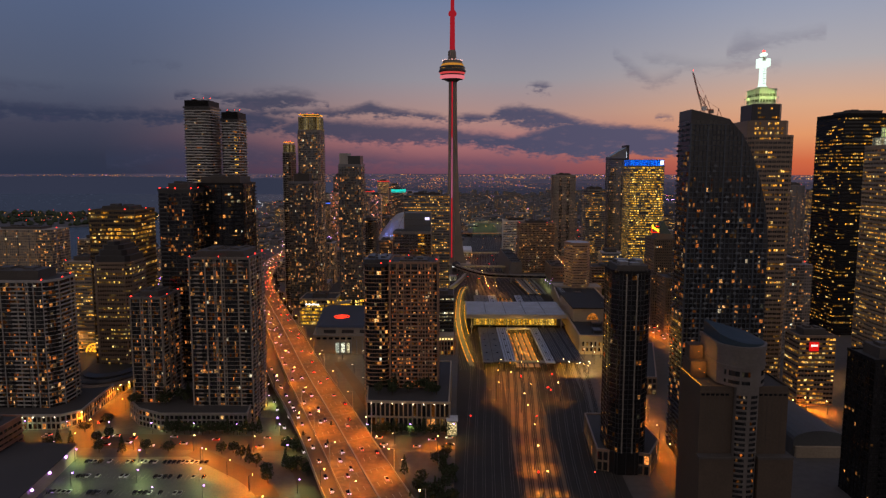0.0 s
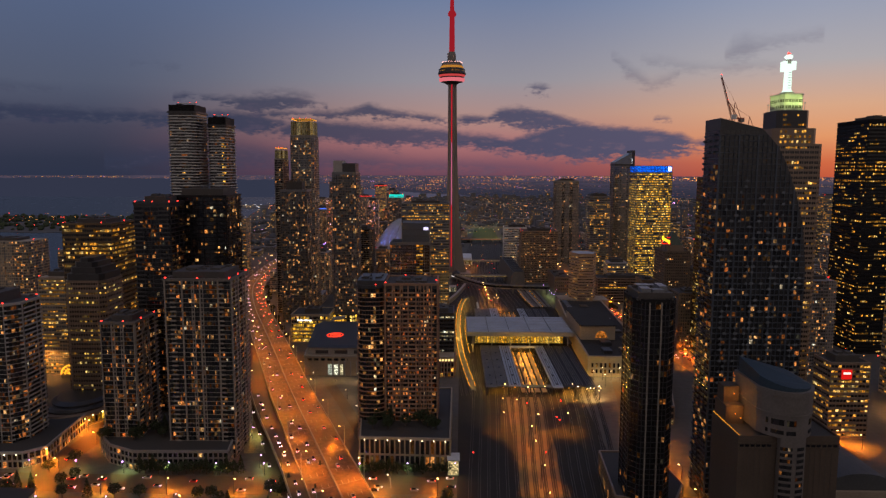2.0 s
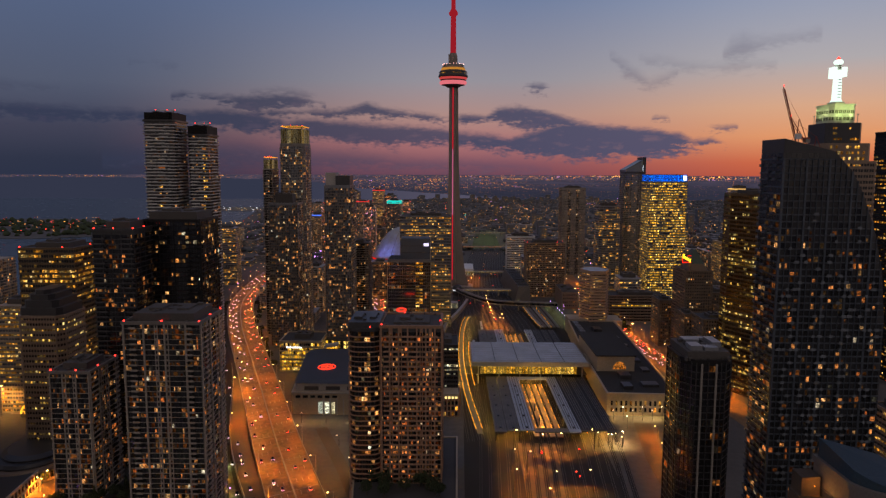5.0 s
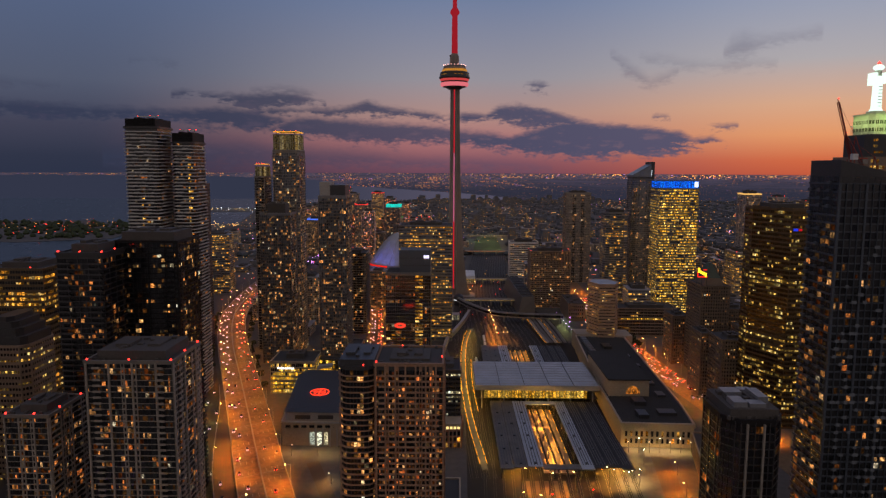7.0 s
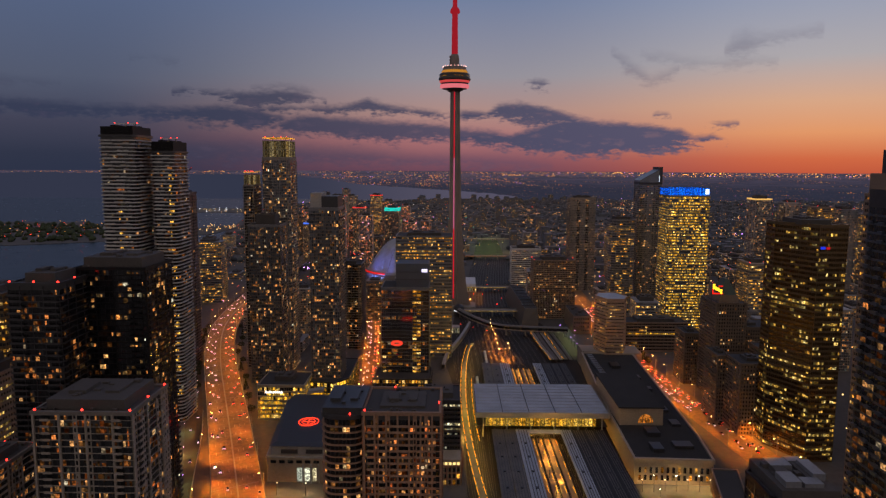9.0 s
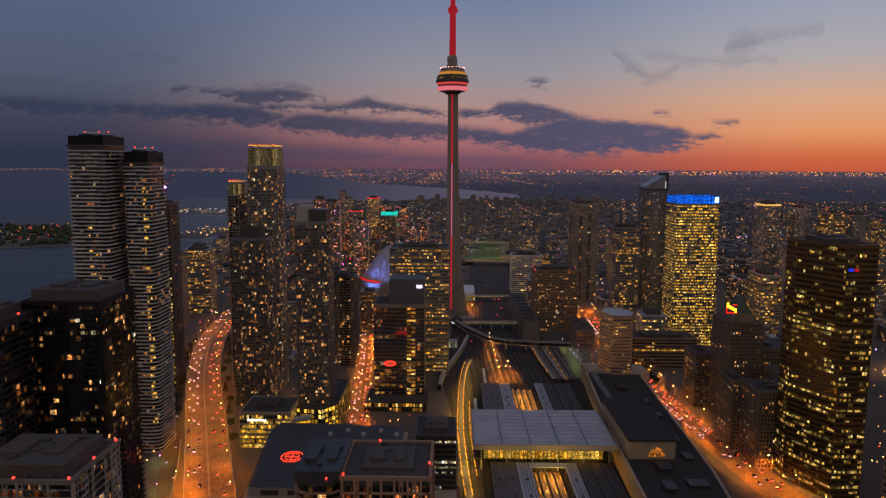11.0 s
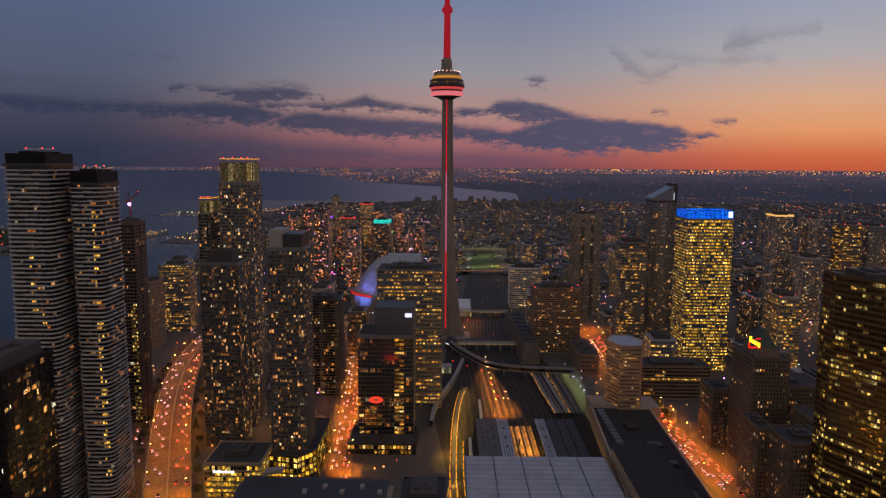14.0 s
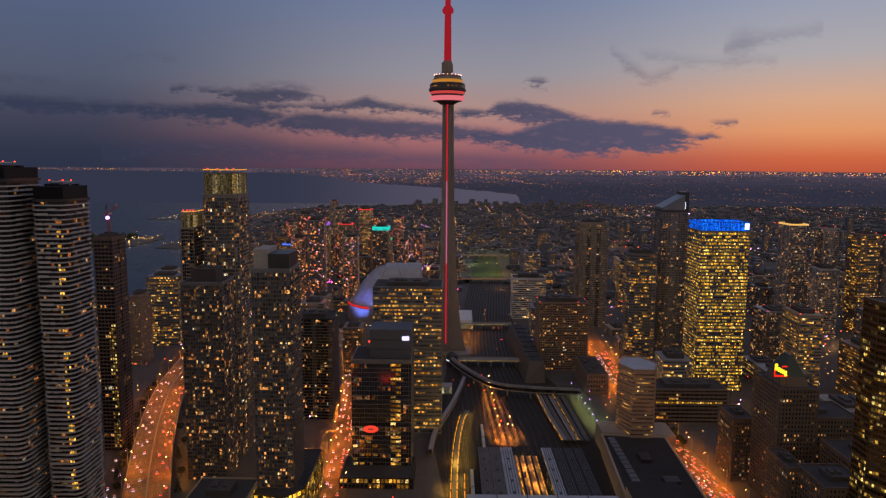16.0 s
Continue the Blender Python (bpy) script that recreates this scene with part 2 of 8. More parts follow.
# ---- materials ----
def surface(name, col, rough=0.7, metal=0.0, grain=1.0, vary=0.25, big=0.03, bump=0.2, spec=0.5):
    """Painted, cast or stone surface: fine grain, broad stains and a little relief."""
    m = bpy.data.materials.new(name)
    m.use_nodes = True
    t = m.node_tree
    n, l = nodes_of(t)
    tc = put(t, "ShaderNodeTexCoord")
    fine = put(t, "ShaderNodeTexNoise")
    fine.inputs["Scale"].default_value, fine.inputs["Detail"].default_value = grain, 5.0
    wide = put(t, "ShaderNodeTexNoise")
    wide.inputs["Scale"].default_value, wide.inputs["Detail"].default_value = big, 3.0
    l.new(tc.outputs["Object"], fine.inputs["Vector"])
    l.new(tc.outputs["Object"], wide.inputs["Vector"])
    f = math_node(t, "ADD", math_node(t, "MULTIPLY", fine.outputs[0], 0.5), math_node(t, "MULTIPLY", wide.outputs[0], 0.5))
    lo = tuple(c * (1 - vary) for c in col)
    hi = tuple(min(1.0, c * (1 + vary)) for c in col)
    c = ramp_node(t, f, [(0.3, lo), (0.7, hi)])
    bs = put(t, "ShaderNodeBsdfPrincipled")
    l.new(c, bs.inputs["Base Color"])
    bs.inputs["Metallic"].default_value = metal
    bs.inputs["Specular IOR Level"].default_value = spec
    r = math_node(t, "ADD", math_node(t, "MULTIPLY", wide.outputs[0], 0.2), rough - 0.1, clamp=True)
    l.new(r, bs.inputs["Roughness"])
    bp = put(t, "ShaderNodeBump")
    bp.inputs["Strength"].default_value, bp.inputs["Distance"].default_value = bump, 0.1
    l.new(fine.outputs[0], bp.inputs["Height"])
    l.new(bp.outputs[0], bs.inputs["Normal"])
    o = put(t, "ShaderNodeOutputMaterial")
    l.new(bs.outputs[0], o.inputs[0])
    return m


def shuffle(t):
    """A random number that differs from pane to pane, joined or apart."""
    oi, ge = put(t, "ShaderNodeObjectInfo"), put(t, "ShaderNodeNewGeometry")
    return math_node(t, "FRACT", math_node(t, "ADD", oi.outputs["Random"], ge.outputs["Random Per Island"]))


def glass(name, col, rough=0.12):
    """Dark window glass that mirrors the sky, each pane a little different."""
    m = bpy.data.materials.new(name)
    m.use_nodes = True
    t = m.node_tree
    n, l = nodes_of(t)
    r = shuffle(t)
    bs = put(t, "ShaderNodeBsdfPrincipled")
    l.new(ramp_node(t, r, [(0.0, tuple(c * 0.5 for c in col)), (1.0, tuple(c * 1.6 for c in col))]), bs.inputs["Base Color"])
    l.new(math_node(t, "ADD", math_node(t, "MULTIPLY", r, 0.15), rough), bs.inputs["Roughness"])
    bs.inputs["IOR"].default_value = 1.6
    o = put(t, "ShaderNodeOutputMaterial")
    l.new(bs.outputs[0], o.inputs[0])
    return m


def lit(name, stops, low, high):
    """A lit window: colour and strength differ from pane to pane, blinds and furniture break it up."""
    m = bpy.data.materials.new(name)
    m.use_nodes = True
    t = m.node_tree
    n, l = nodes_of(t)
    r = shuffle(t)
    r2 = math_node(t, "FRACT", math_node(t, "MULTIPLY", r, 17.31))
    tc = put(t, "ShaderNodeTexCoord")
    nz = put(t, "ShaderNodeTexNoise")
    nz.inputs["Scale"].default_value, nz.inputs["Detail"].default_value = 0.8, 3.0
    l.new(tc.outputs["Object"], nz.inputs["Vector"])
    e = put(t, "ShaderNodeEmission")
    l.new(ramp_node(t, r, stops), e.inputs[0])
    s = math_node(t, "ADD", math_node(t, "MULTIPLY", math_node(t, "POWER", r2, 3.2), high - low), low)
    lamps = math_node(t, "ADD", math_node(t, "MULTIPLY", smooth_step(t, nz.outputs[0], 0.40, 0.68), 2.3), 0.42)
    l.new(math_node(t, "MULTIPLY", s, lamps), e.inputs[1])
    o = put(t, "ShaderNodeOutputMaterial")
    l.new(e.outputs[0], o.inputs[0])
    return m


def glow_mat(name, col, strength):
    m = bpy.data.materials.new(name)
    m.use_nodes = True
    t = m.node_tree
    n, l = nodes_of(t)
    e = put(t, "ShaderNodeEmission")
    e.inputs[0].default_value, e.inputs[1].default_value = (*col, 1), strength
    o = put(t, "ShaderNodeOutputMaterial")
    l.new(e.outputs[0], o.inputs[0])
    return m


CONCRETE = surface("concrete", (0.25, 0.23, 0.21))
GREYC = surface("weathered_grey_concrete", (0.155, 0.14, 0.128), 0.8, big=0.06)
PALE = surface("pale_precast", (0.34, 0.33, 0.32))
WHITE = surface("white_panel", (0.66, 0.66, 0.67), 0.5)
BROWN = surface("brown_granite", (0.24, 0.175, 0.13), 0.5)
# slate, cool grey and taupe are lifted to paint haze on far walls
SLATEG = surface("haze_paled_slate", (0.175, 0.182, 0.205), 0.4)
COOLC = surface("haze_paled_grey_concrete", (0.30, 0.30, 0.325))
TAUPE = surface("haze_paled_taupe_precast", (0.33, 0.30, 0.285))
TAN = surface("tan_limestone", (0.36, 0.30, 0.23))
BRICK = surface("red_brick_cladding", (0.26, 0.13, 0.09))
DARK = surface("dark_metal_cladding", (0.055, 0.055, 0.06), 0.4, 0.3)
BLACK = surface("black_steel", (0.014, 0.014, 0.016), 0.6, 0.0, spec=0.2)
BRONZE = surface("bronze_cladding", (0.16, 0.11, 0.06), 0.35, 0.5)
CORE = surface("dark_window_frames", (0.05, 0.05, 0.052), 0.5)
PLANT = surface("weathered_plant_screen", (0.075, 0.068, 0.066), 0.8, big=0.15)
ROOF = surface("roof_gravel", (0.055, 0.053, 0.055), 0.9, grain=3.0)
ROOF_PALE = surface("pale_roof_membrane", (0.40, 0.44, 0.52), 0.7, big=0.08)
# asphalt and deck browned for sodium light; deck blotches mix wear and lamp pools
ASPHALT = surface("asphalt", (0.085, 0.065, 0.045), 0.85, grain=2.0, big=0.05)
DECK = surface("worn_sodium_tinted_concrete", (0.175, 0.115, 0.06), 0.8, grain=0.35, big=0.035, vary=0.55)
EARTH = surface("city_ground", (0.10, 0.095, 0.092), 0.95, grain=0.2, big=0.01)
BALLAST = surface("track_ballast", (0.032, 0.029, 0.026), 0.95, grain=4.0, vary=0.4)
STEEL = surface("rail_steel", (0.16, 0.14, 0.125), 0.5, 0.7)
LEAF = surface("dark_foliage", (0.035, 0.05, 0.02), 0.9, vary=0.5)
BARK = surface("bark", (0.09, 0.065, 0.045), 0.9)
WATER = surface("lake_water", (0.010, 0.014, 0.022), 0.24, grain=0.25, big=0.02, bump=0.35, spec=0.10)
L_AMBER = lit("amber_home_window", [(0.0, lin(214, 96, 44)), (0.5, lin(240, 140, 70)), (0.9, lin(250, 178, 104)), (1.0, lin(240, 214, 170))], 0.02, 0.75)
L_NEAR = lit("orange_home_window", [(0.0, lin(226, 112, 48)), (0.6, lin(242, 156, 82)), (0.92, lin(250, 190, 122)), (1.0, lin(216, 216, 190))], 0.025, 0.6)
L_DIM = lit("dim_home_window", [(0.0, lin(236, 120, 44)), (0.7, lin(246, 160, 80)), (1.0, lin(220, 205, 170))], 0.02, 0.5)
COPPER = surface("green_copper_roof", (0.05, 0.075, 0.065), 0.6)
G_BLUE = glass("blue_grey_glass", (0.017, 0.018, 0.020))
G_BLACK = glass("black_glass", (0.008, 0.008, 0.01))
# far panes: a lighter base than near glass stands for haze
G_FAR = glass("haze_paled_glass", (0.092, 0.099, 0.116))
G_GOLD = surface("gold_mirror_glass", (0.20, 0.125, 0.05), 0.16, 1.0, grain=0.08, big=0.02, vary=0.4, bump=0.03)
L_HOME = lit("warm_home_window", [(0.0, lin(236, 140, 64)), (0.45, lin(245, 166, 90)), (0.85, lin(250, 192, 116)), (0.95, lin(240, 214, 160)), (1.0, lin(206, 220, 208))], 0.035, 1.05)
L_OFFICE = lit("yellow_office_window", [(0.0, lin(240, 150, 40)), (0.6, lin(250, 180, 72)), (1.0, lin(248, 210, 132))], 0.09, 1.2)
L_GOLD = lit("dull_gold_office_window", [(0.0, lin(206, 146, 52)), (0.6, lin(230, 184, 84)), (1.0, lin(236, 210, 132))], 0.06, 1.1)
L_BRIGHT = lit("bright_office_window", [(0.0, lin(236, 160, 34)), (0.6, lin(246, 186, 56)), (1.0, lin(252, 214, 120))], 0.20, 1.5)
L_COOL = lit("pale_office_window", [(0.0, lin(250, 220, 150)), (1.0, lin(225, 235, 215))], 0.06, 0.8)
E_RED = glow_mat("red_beacon", (1.0, 0.03, 0.02), 5.0)
E_SODIUM = glow_mat("sodium_lamp", (1.0, 0.50, 0.16), 22.0)
E_COLD = glow_mat("violet_mercury_lamp", (0.45, 0.2, 1.0), 14.0)
E_WHITE = glow_mat("white_lamp", (1.0, 0.8, 0.55), 4.0)
E_YELLOW = glow_mat("yellow_fluorescent", lin(255, 168, 44), 1.7)
E_HEAD = glow_mat("headlight_glow", (0.92, 0.64, 1.0), 5.0)
E_TAIL = glow_mat("tail_light_glow", (1.0, 0.06, 0.03), 9.0)


# ---- mesh helpers ----
# The plan's y counts in lengths of DEEP_T metres for towers and DEEP_G metres for what lies low on the ground.
DEEP_T, DEEP_G = 1.268, 1.297
UNIT, DONE = set(), set()


def deepen(me, k=DEEP_G):
    """Turn a mesh drawn in plan lengths into metres, once."""
    if me.name not in DONE:
        DONE.add(me.name)
        me.transform(Matrix.Diagonal((1, k, 1, 1)))
    return me


def mesh_of(name, verts, faces, material):
    me = bpy.data.meshes.new(name)
    me.from_pydata(verts, [], faces)
    me.materials.append(material)
    me.update()
    return me


def link_part(name, me, parent, label="", kind="", at=(0, 0, 0)):
    ob = new(name, me)
    if isinstance(parent, tuple):
        at = tuple(Vector(at) + Vector(parent[1]))
        parent = parent[0]
    root = parent.parent or parent
    if root.name not in UNIT:
        k = DEEP_G if root.location.x == 0 and root.location.y == 0 else DEEP_T
        deepen(me, k)
        at = (at[0], at[1] * k, at[2])
    ob.parent = parent
    ob.location = at
    return tagged(ob, label=label, kind=kind)


class Soup:
    """Collects boxes, rings and quads into one mesh."""

    def __init__(self):
        self.v, self.f = [], []

    def quad(self, a, b, c, d):
        n = len(self.v)
        self.v += [a, b, c, d]
        self.f.append((n, n + 1, n + 2, n + 3))

    def box(self, x0, x1, y0, y1, z0, z1):
        n = len(self.v)
        self.v += [(x0, y0, z0), (x1, y0, z0), (x1, y1, z0), (x0, y1, z0), (x0, y0, z1), (x1, y0, z1), (x1, y1, z1), (x0, y1, z1)]
        self.f += [(n, n + 3, n + 2, n + 1), (n + 4, n + 5, n + 6, n + 7), (n, n + 1, n + 5, n + 4), (n + 1, n + 2, n + 6, n + 5), (n + 2, n + 3, n + 7, n + 6), (n + 3, n, n + 4, n + 7)]
        return self

    def beam(self, p, q, w, h):
        """A box from p to q, w wide and h high, p and q on its under side's middle line."""
        p, q = Vector(p), Vector(q)
        d = (q - p).normalized()
        s = Vector((-d.y, d.x, 0))
        s = s.normalized() * w / 2 if s.length > 1e-6 else Vector((w / 2, 0, 0))
        u = Vector((0, 0, h)) if abs(d.z) < 0.95 else Vector((0, h, 0))
        n = len(self.v)
        self.v += [tuple(a) for a in (p - s, p + s, q + s, q - s, p - s + u, p + s + u, q + s + u, q - s + u)]
        self.f += [(n, n + 1, n + 2, n + 3), (n + 4, n + 7, n + 6, n + 5), (n, n + 4, n + 5, n + 1), (n + 1, n + 5, n + 6, n + 2), (n + 2, n + 6, n + 7, n + 3), (n + 3, n + 7, n + 4, n)]
        return self

    def prism(self, foot, z0, z1, top=None):
        """An upright prism over a footprint; top may be another footprint of as many corners."""
        n, k = len(self.v), len(foot)
        self.v += [(x, y, z0) for x, y in foot] + [(x, y, z1) for x, y in (top or foot)]
        self.f += [(n + i, n + (i + 1) % k, n + k + (i + 1) % k, n + k + i) for i in range(k)]
        self.f += [tuple(n + i for i in reversed(range(k))), tuple(n + k + i for i in range(k))]
        return self

    def ring(self, inner, outer, z0, z1):
        k = len(inner)
        for i in range(k):
            j = (i + 1) % k
            a, b, c, d = outer[i], outer[j], inner[j], inner[i]
            self.quad((*a, z0), (*b, z0), (*b, z1), (*a, z1))
            self.quad((*a, z1), (*b, z1), (*c, z1), (*d, z1))
            self.quad((*d, z0), (*c, z0), (*b, z0), (*a, z0))
            self.quad((*c, z0), (*d, z0), (*d, z1), (*c, z1))
        return self

    def disc_stack(self, cx, cy, prof, seg=24):
        """A body of revolution from (radius, z) pairs."""
        n = len(self.v)
        for r, z in prof:
            self.v += [(cx + r * math.cos(2 * math.pi * i / seg), cy + r * math.sin(2 * math.pi * i / seg), z) for i in range(seg)]
        for k in range(len(prof) - 1):
            for i in range(seg):
                j = (i + 1) % seg
                self.f.append((n + k * seg + i, n + k * seg + j, n + (k + 1) * seg + j, n + (k + 1) * seg + i))
        self.f += [tuple(n + i for i in reversed(range(seg))), tuple(n + (len(prof) - 1) * seg + i for i in range(seg))]
        return self

    def mesh(self, name, material):
        return mesh_of(name, self.v, self.f, material)

    def part(self, name, material, parent, label="", kind=""):
        return link_part(name, self.mesh(name, material), parent, label, kind)


def thing(name, label, category, x=0.0, y=0.0, z=0.0, rz=0.0, group="", kind="", unit=False):
    """The Empty at a thing's base; with unit its place and parts are in metres, else in plan lengths."""
    ob = new(name)
    if unit:
        UNIT.add(ob.name)
    ob.matrix_basis = pose(x, y if unit else y * DEEP_T, z, 0, 0, rz)
    ob.empty_display_size = 0.5
    return tagged(ob, label, category, group, kind)


def rect(w, d, cut=0.0, seg=1):
    """A footprint round the origin, counter-clockwise, with its corners cut or rounded."""
    a, b = w / 2, d / 2
    if cut <= 0:
        return [(-a, -b), (a, -b), (a, b), (-a, b)]
    pts = []
    for cx, cy, s in ((a - cut, -b + cut, -90), (a - cut, b - cut, 0), (-a + cut, b - cut, 90), (-a + cut, -b + cut, 180)):
        for i in range(seg + 1):
            g = radians(s + 90 * i / seg)
            pts.append((cx + cut * math.cos(g), cy + cut * math.sin(g)))
    return pts


def grown(foot, d):
    """The footprint moved outwards by d, mitred."""
    k, res = len(foot), []
    for i in range(k):
        p, q, r = Vector(foot[i - 1]), Vector(foot[i]), Vector(foot[(i + 1) % k])
        e, f = (q - p).normalized(), (r - q).normalized()
        n, m = Vector((e.y, -e.x)), Vector((f.y, -f.x))
        b = (n + m) / max(0.2, 1 + n.dot(m))
        res.append(tuple(q + b * d))
    return res


def tower(name, label, x, y, foot, h, z=0.0, rz=0.0, floor_h=3.0, bay=2.0, wall=CONCRETE, pane=G_BLUE, light=L_HOME, share=0.15, rows=0.0, style="flats",
          band=0.45, proud=0.35, pier=0.3, pier_out=0.3, every=2, mech=5.0, mech_in=0.2, beacons=0, fine=False, singles=12, win=0.86, category="tower", group="towers of the city", lobby=0.0, seed=None, roof=None, plain=False, trim=None, screen=None):
    """A block of flats or offices: core, floor bands, piers, balconies, panes, roof, plant room. rows: how often a whole floor is lit.
    style flats: each face is cut into stacks of glass, of solid wall with small windows, and of balconies."""
    rnd = random.Random(seed if seed is not None else int(abs(x) * 7 + abs(y) * 13 + h))
    ob = thing(name, label, category, x, y, z, rz, group)
    Soup().prism(foot, 0, h).part("wall", CORE if style == "flats" and fine else wall, ob)
    trim = trim or wall
    n_floor = max(1, int((h - lobby) / floor_h))
    frame_soup = Soup()
    if fine:
        rings = [Soup().ring(grown(foot, -0.1), grown(foot, proud * k), 0, band * (0.7 + 0.3 * k)).mesh("floor_band", trim) for k in (1.0, 0.8, 0.55)]
        for i in range(n_floor):
            link_part("floor_band", rnd.choice(rings), ob, at=(0, 0, lobby + i * floor_h))
    else:
        a, b = grown(foot, -0.1), grown(foot, proud)
        for i in range(n_floor):
            frame_soup.ring(a, b, lobby + i * floor_h, lobby + i * floor_h + band)
    panes, lit_soup, balcony = Soup(), Soup(), frame_soup
    k, spots = len(foot), []
    lit_row = [rnd.random() < rows for _ in range(n_floor)]
    for i in range(k):
        p, q = Vector(foot[i]), Vector(foot[(i + 1) % k])
        e = q - p
        length = e.length
        if length < 1.0:
            continue
        e.normalize()
        nrm = Vector((e.y, -e.x))
        cnt = max(1, int(round(length / bay)))
        step = length / cnt
        # stacks: g glass, w wall, b balcony; mirrored about the middle of the face
        stack = []
        while len(stack) < (cnt + 1) // 2:
            kind_ = rnd.choice("ggwbb" if not fine else "gggwbb") if style == "flats" else "g"
            stack += [kind_] * (1 if kind_ == "w" and fine else rnd.randint(1, 3))
        stack = stack[:(cnt + 1) // 2]
        stack = stack + stack[::-1][cnt % 2:]
        if pier > 0:
            for j in range(0, cnt + 1, every):
                c = p + e * min(max(j * step, pier / 2), length - pier / 2)
                a, b = c - e * pier / 2, c + e * pier / 2
                o = nrm * (pier_out + 0.003)
                frame_soup.prism([tuple(a - nrm * 0.1), tuple(a + o), tuple(b + o), tuple(b - nrm * 0.1)][::-1], 0.01, h - 0.02)
        face_front = nrm.y < 0.3
        for j, t_ in enumerate(stack):
            a, b = p + e * (j * step), p + e * ((j + 1) * step)
            if t_ == "w":
                frame_soup.prism([tuple(a - nrm * 0.1), tuple(b - nrm * 0.1), tuple(b + nrm * 0.26), tuple(a + nrm * 0.26)][::-1], 0.02, h - 0.05)
            elif t_ == "b":
                o, r_ = nrm * 1.45, nrm * 1.37
                for f in range(1, n_floor):
                    zz = lobby + f * floor_h
                    c0, c1, c2, c3 = a + nrm * 0.05, b + nrm * 0.05, b + o, a + o
                    balcony.prism([tuple(c0), tuple(c3), tuple(c2), tuple(c1)], zz + 0.03, zz + 0.22)
                    d0, d1 = a + r_, b + r_
                    balcony.quad((*d0, zz + 0.22), (*d1, zz + 0.22), (*d1, zz + 1.15), (*d0, zz + 1.15))
        if style == "office":
            for j in range(1, cnt):
                c = p + e * (j * step)
                a, b, o = c - e * 0.07, c + e * 0.07, nrm * (0.16 if proud < 0.2 else 0.3)
                frame_soup.prism([tuple(a - nrm * 0.05), tuple(b - nrm * 0.05), tuple(b + o), tuple(a + o)], 0.03, h - 0.03)
            for f in range(n_floor):
                z0, z1 = lobby + f * floor_h + band + 0.02, lobby + (f + 1) * floor_h - 0.02
                j = 0
                while j < cnt:
                    # floors are lit in runs of bays; desks and blinds leave single bays dark
                    on = rnd.random() < (0.9 if lit_row[f] else share)
                    m = min(cnt, j + (rnd.randint(3, 11) if on and lit_row[f] else rnd.randint(1, 5)))
                    low = rnd.random() < 0.35
                    if not on:
                        a, b = p + e * (j * step + 0.08) + nrm * 0.05, p + e * (m * step - 0.08) + nrm * 0.05
                        panes.quad((*a, z0), (*b, z0), (*b, z1), (*a, z1))
                    for i_ in range(j, m) if on else ():
                        a, b = p + e * (i_ * step + 0.16) + nrm * 0.05, p + e * ((i_ + 1) * step - 0.16) + nrm * 0.05
                        if rnd.random() < 0.10:
                            panes.quad((*a, z0), (*b, z0), (*b, z1), (*a, z1))
                            continue
                        zb = z0 + (z1 - z0) * rnd.uniform(0.5, 0.9) if low or rnd.random() < 0.25 else z1
                        if face_front:
                            spots.append((a, b, z0, zb))
                        else:
                            lit_soup.quad((*a, z0), (*b, z0), (*b, zb), (*a, zb))
                    j = m
            continue
        for f in range(n_floor):
            z0 = lobby + f * floor_h + band + 0.02
            z1 = lobby + (f + 1) * floor_h - 0.02
            run, chance = 0, share if not lit_row[f] else 0.85
            for j in range(cnt):
                t_ = stack[j]
                w_, out, za, zb = (0.96 if fine and style == "flats" else win), 0.05, z0, z1
                if t_ == "w":
                    w_, out, za, zb = win * 0.55, 0.29, z0 + 0.5, z1 - 0.35
                a = p + e * (j * step + step * (1 - w_) / 2) + nrm * out
                b = p + e * (j * step + step * (1 + w_) / 2) + nrm * out
                if run > 0:
                    on, run = rnd.random() < 0.75, run - 1
                else:
                    on = rnd.random() < chance * 0.6
                    if on and rnd.random() < 0.55:
                        run = rnd.randint(1, 3)
                if not on:
                    panes.quad((*a, za), (*b, za), (*b, zb), (*a, zb))
                else:
                    cut = rnd.random()
                    if cut < 0.6 and style == "flats":
                        b = a + (b - a) * rnd.uniform(0.3, 0.65)
                        if rnd.random() < 0.5:
                            zb = za + (zb - za) * rnd.uniform(0.45, 0.8)
                    elif cut < 0.8 and style == "flats":
                        zb = za + (zb - za) * rnd.uniform(0.5, 0.85)
                    if face_front:
                        spots.append((a, b, za, zb))
                    else:
                        lit_soup.quad((*a, za), (*b, za), (*b, zb), (*a, zb))
    rnd.shuffle(spots)
    made = {}
    for n, (a, b, z0, z1) in enumerate(spots):
        if n < singles * 0.55:
            key = (round((b - a).x, 2), round((b - a).y, 2), round(z1 - z0, 2))
            if key not in made:
                d = b - a
                made[key] = mesh_of("window", [(0, 0, 0), (d.x, d.y, 0), (d.x, d.y, z1 - z0), (0, 0, z1 - z0)], [(0, 1, 2, 3)], light)
            link_part("window", made[key], ob, at=(a.x, a.y, z0))
        else:
            lit_soup.quad((*a, z0), (*b, z0), (*b, z1), (*a, z1))
    if panes.v:
        panes.part("glazing", pane, ob, kind="stuff")
    if lit_soup.v:
        lit_soup.part("lit_glazing", light, ob, kind="stuff")
    if frame_soup.v:
        frame_soup.part("facade_frame", trim, ob, kind="stuff")
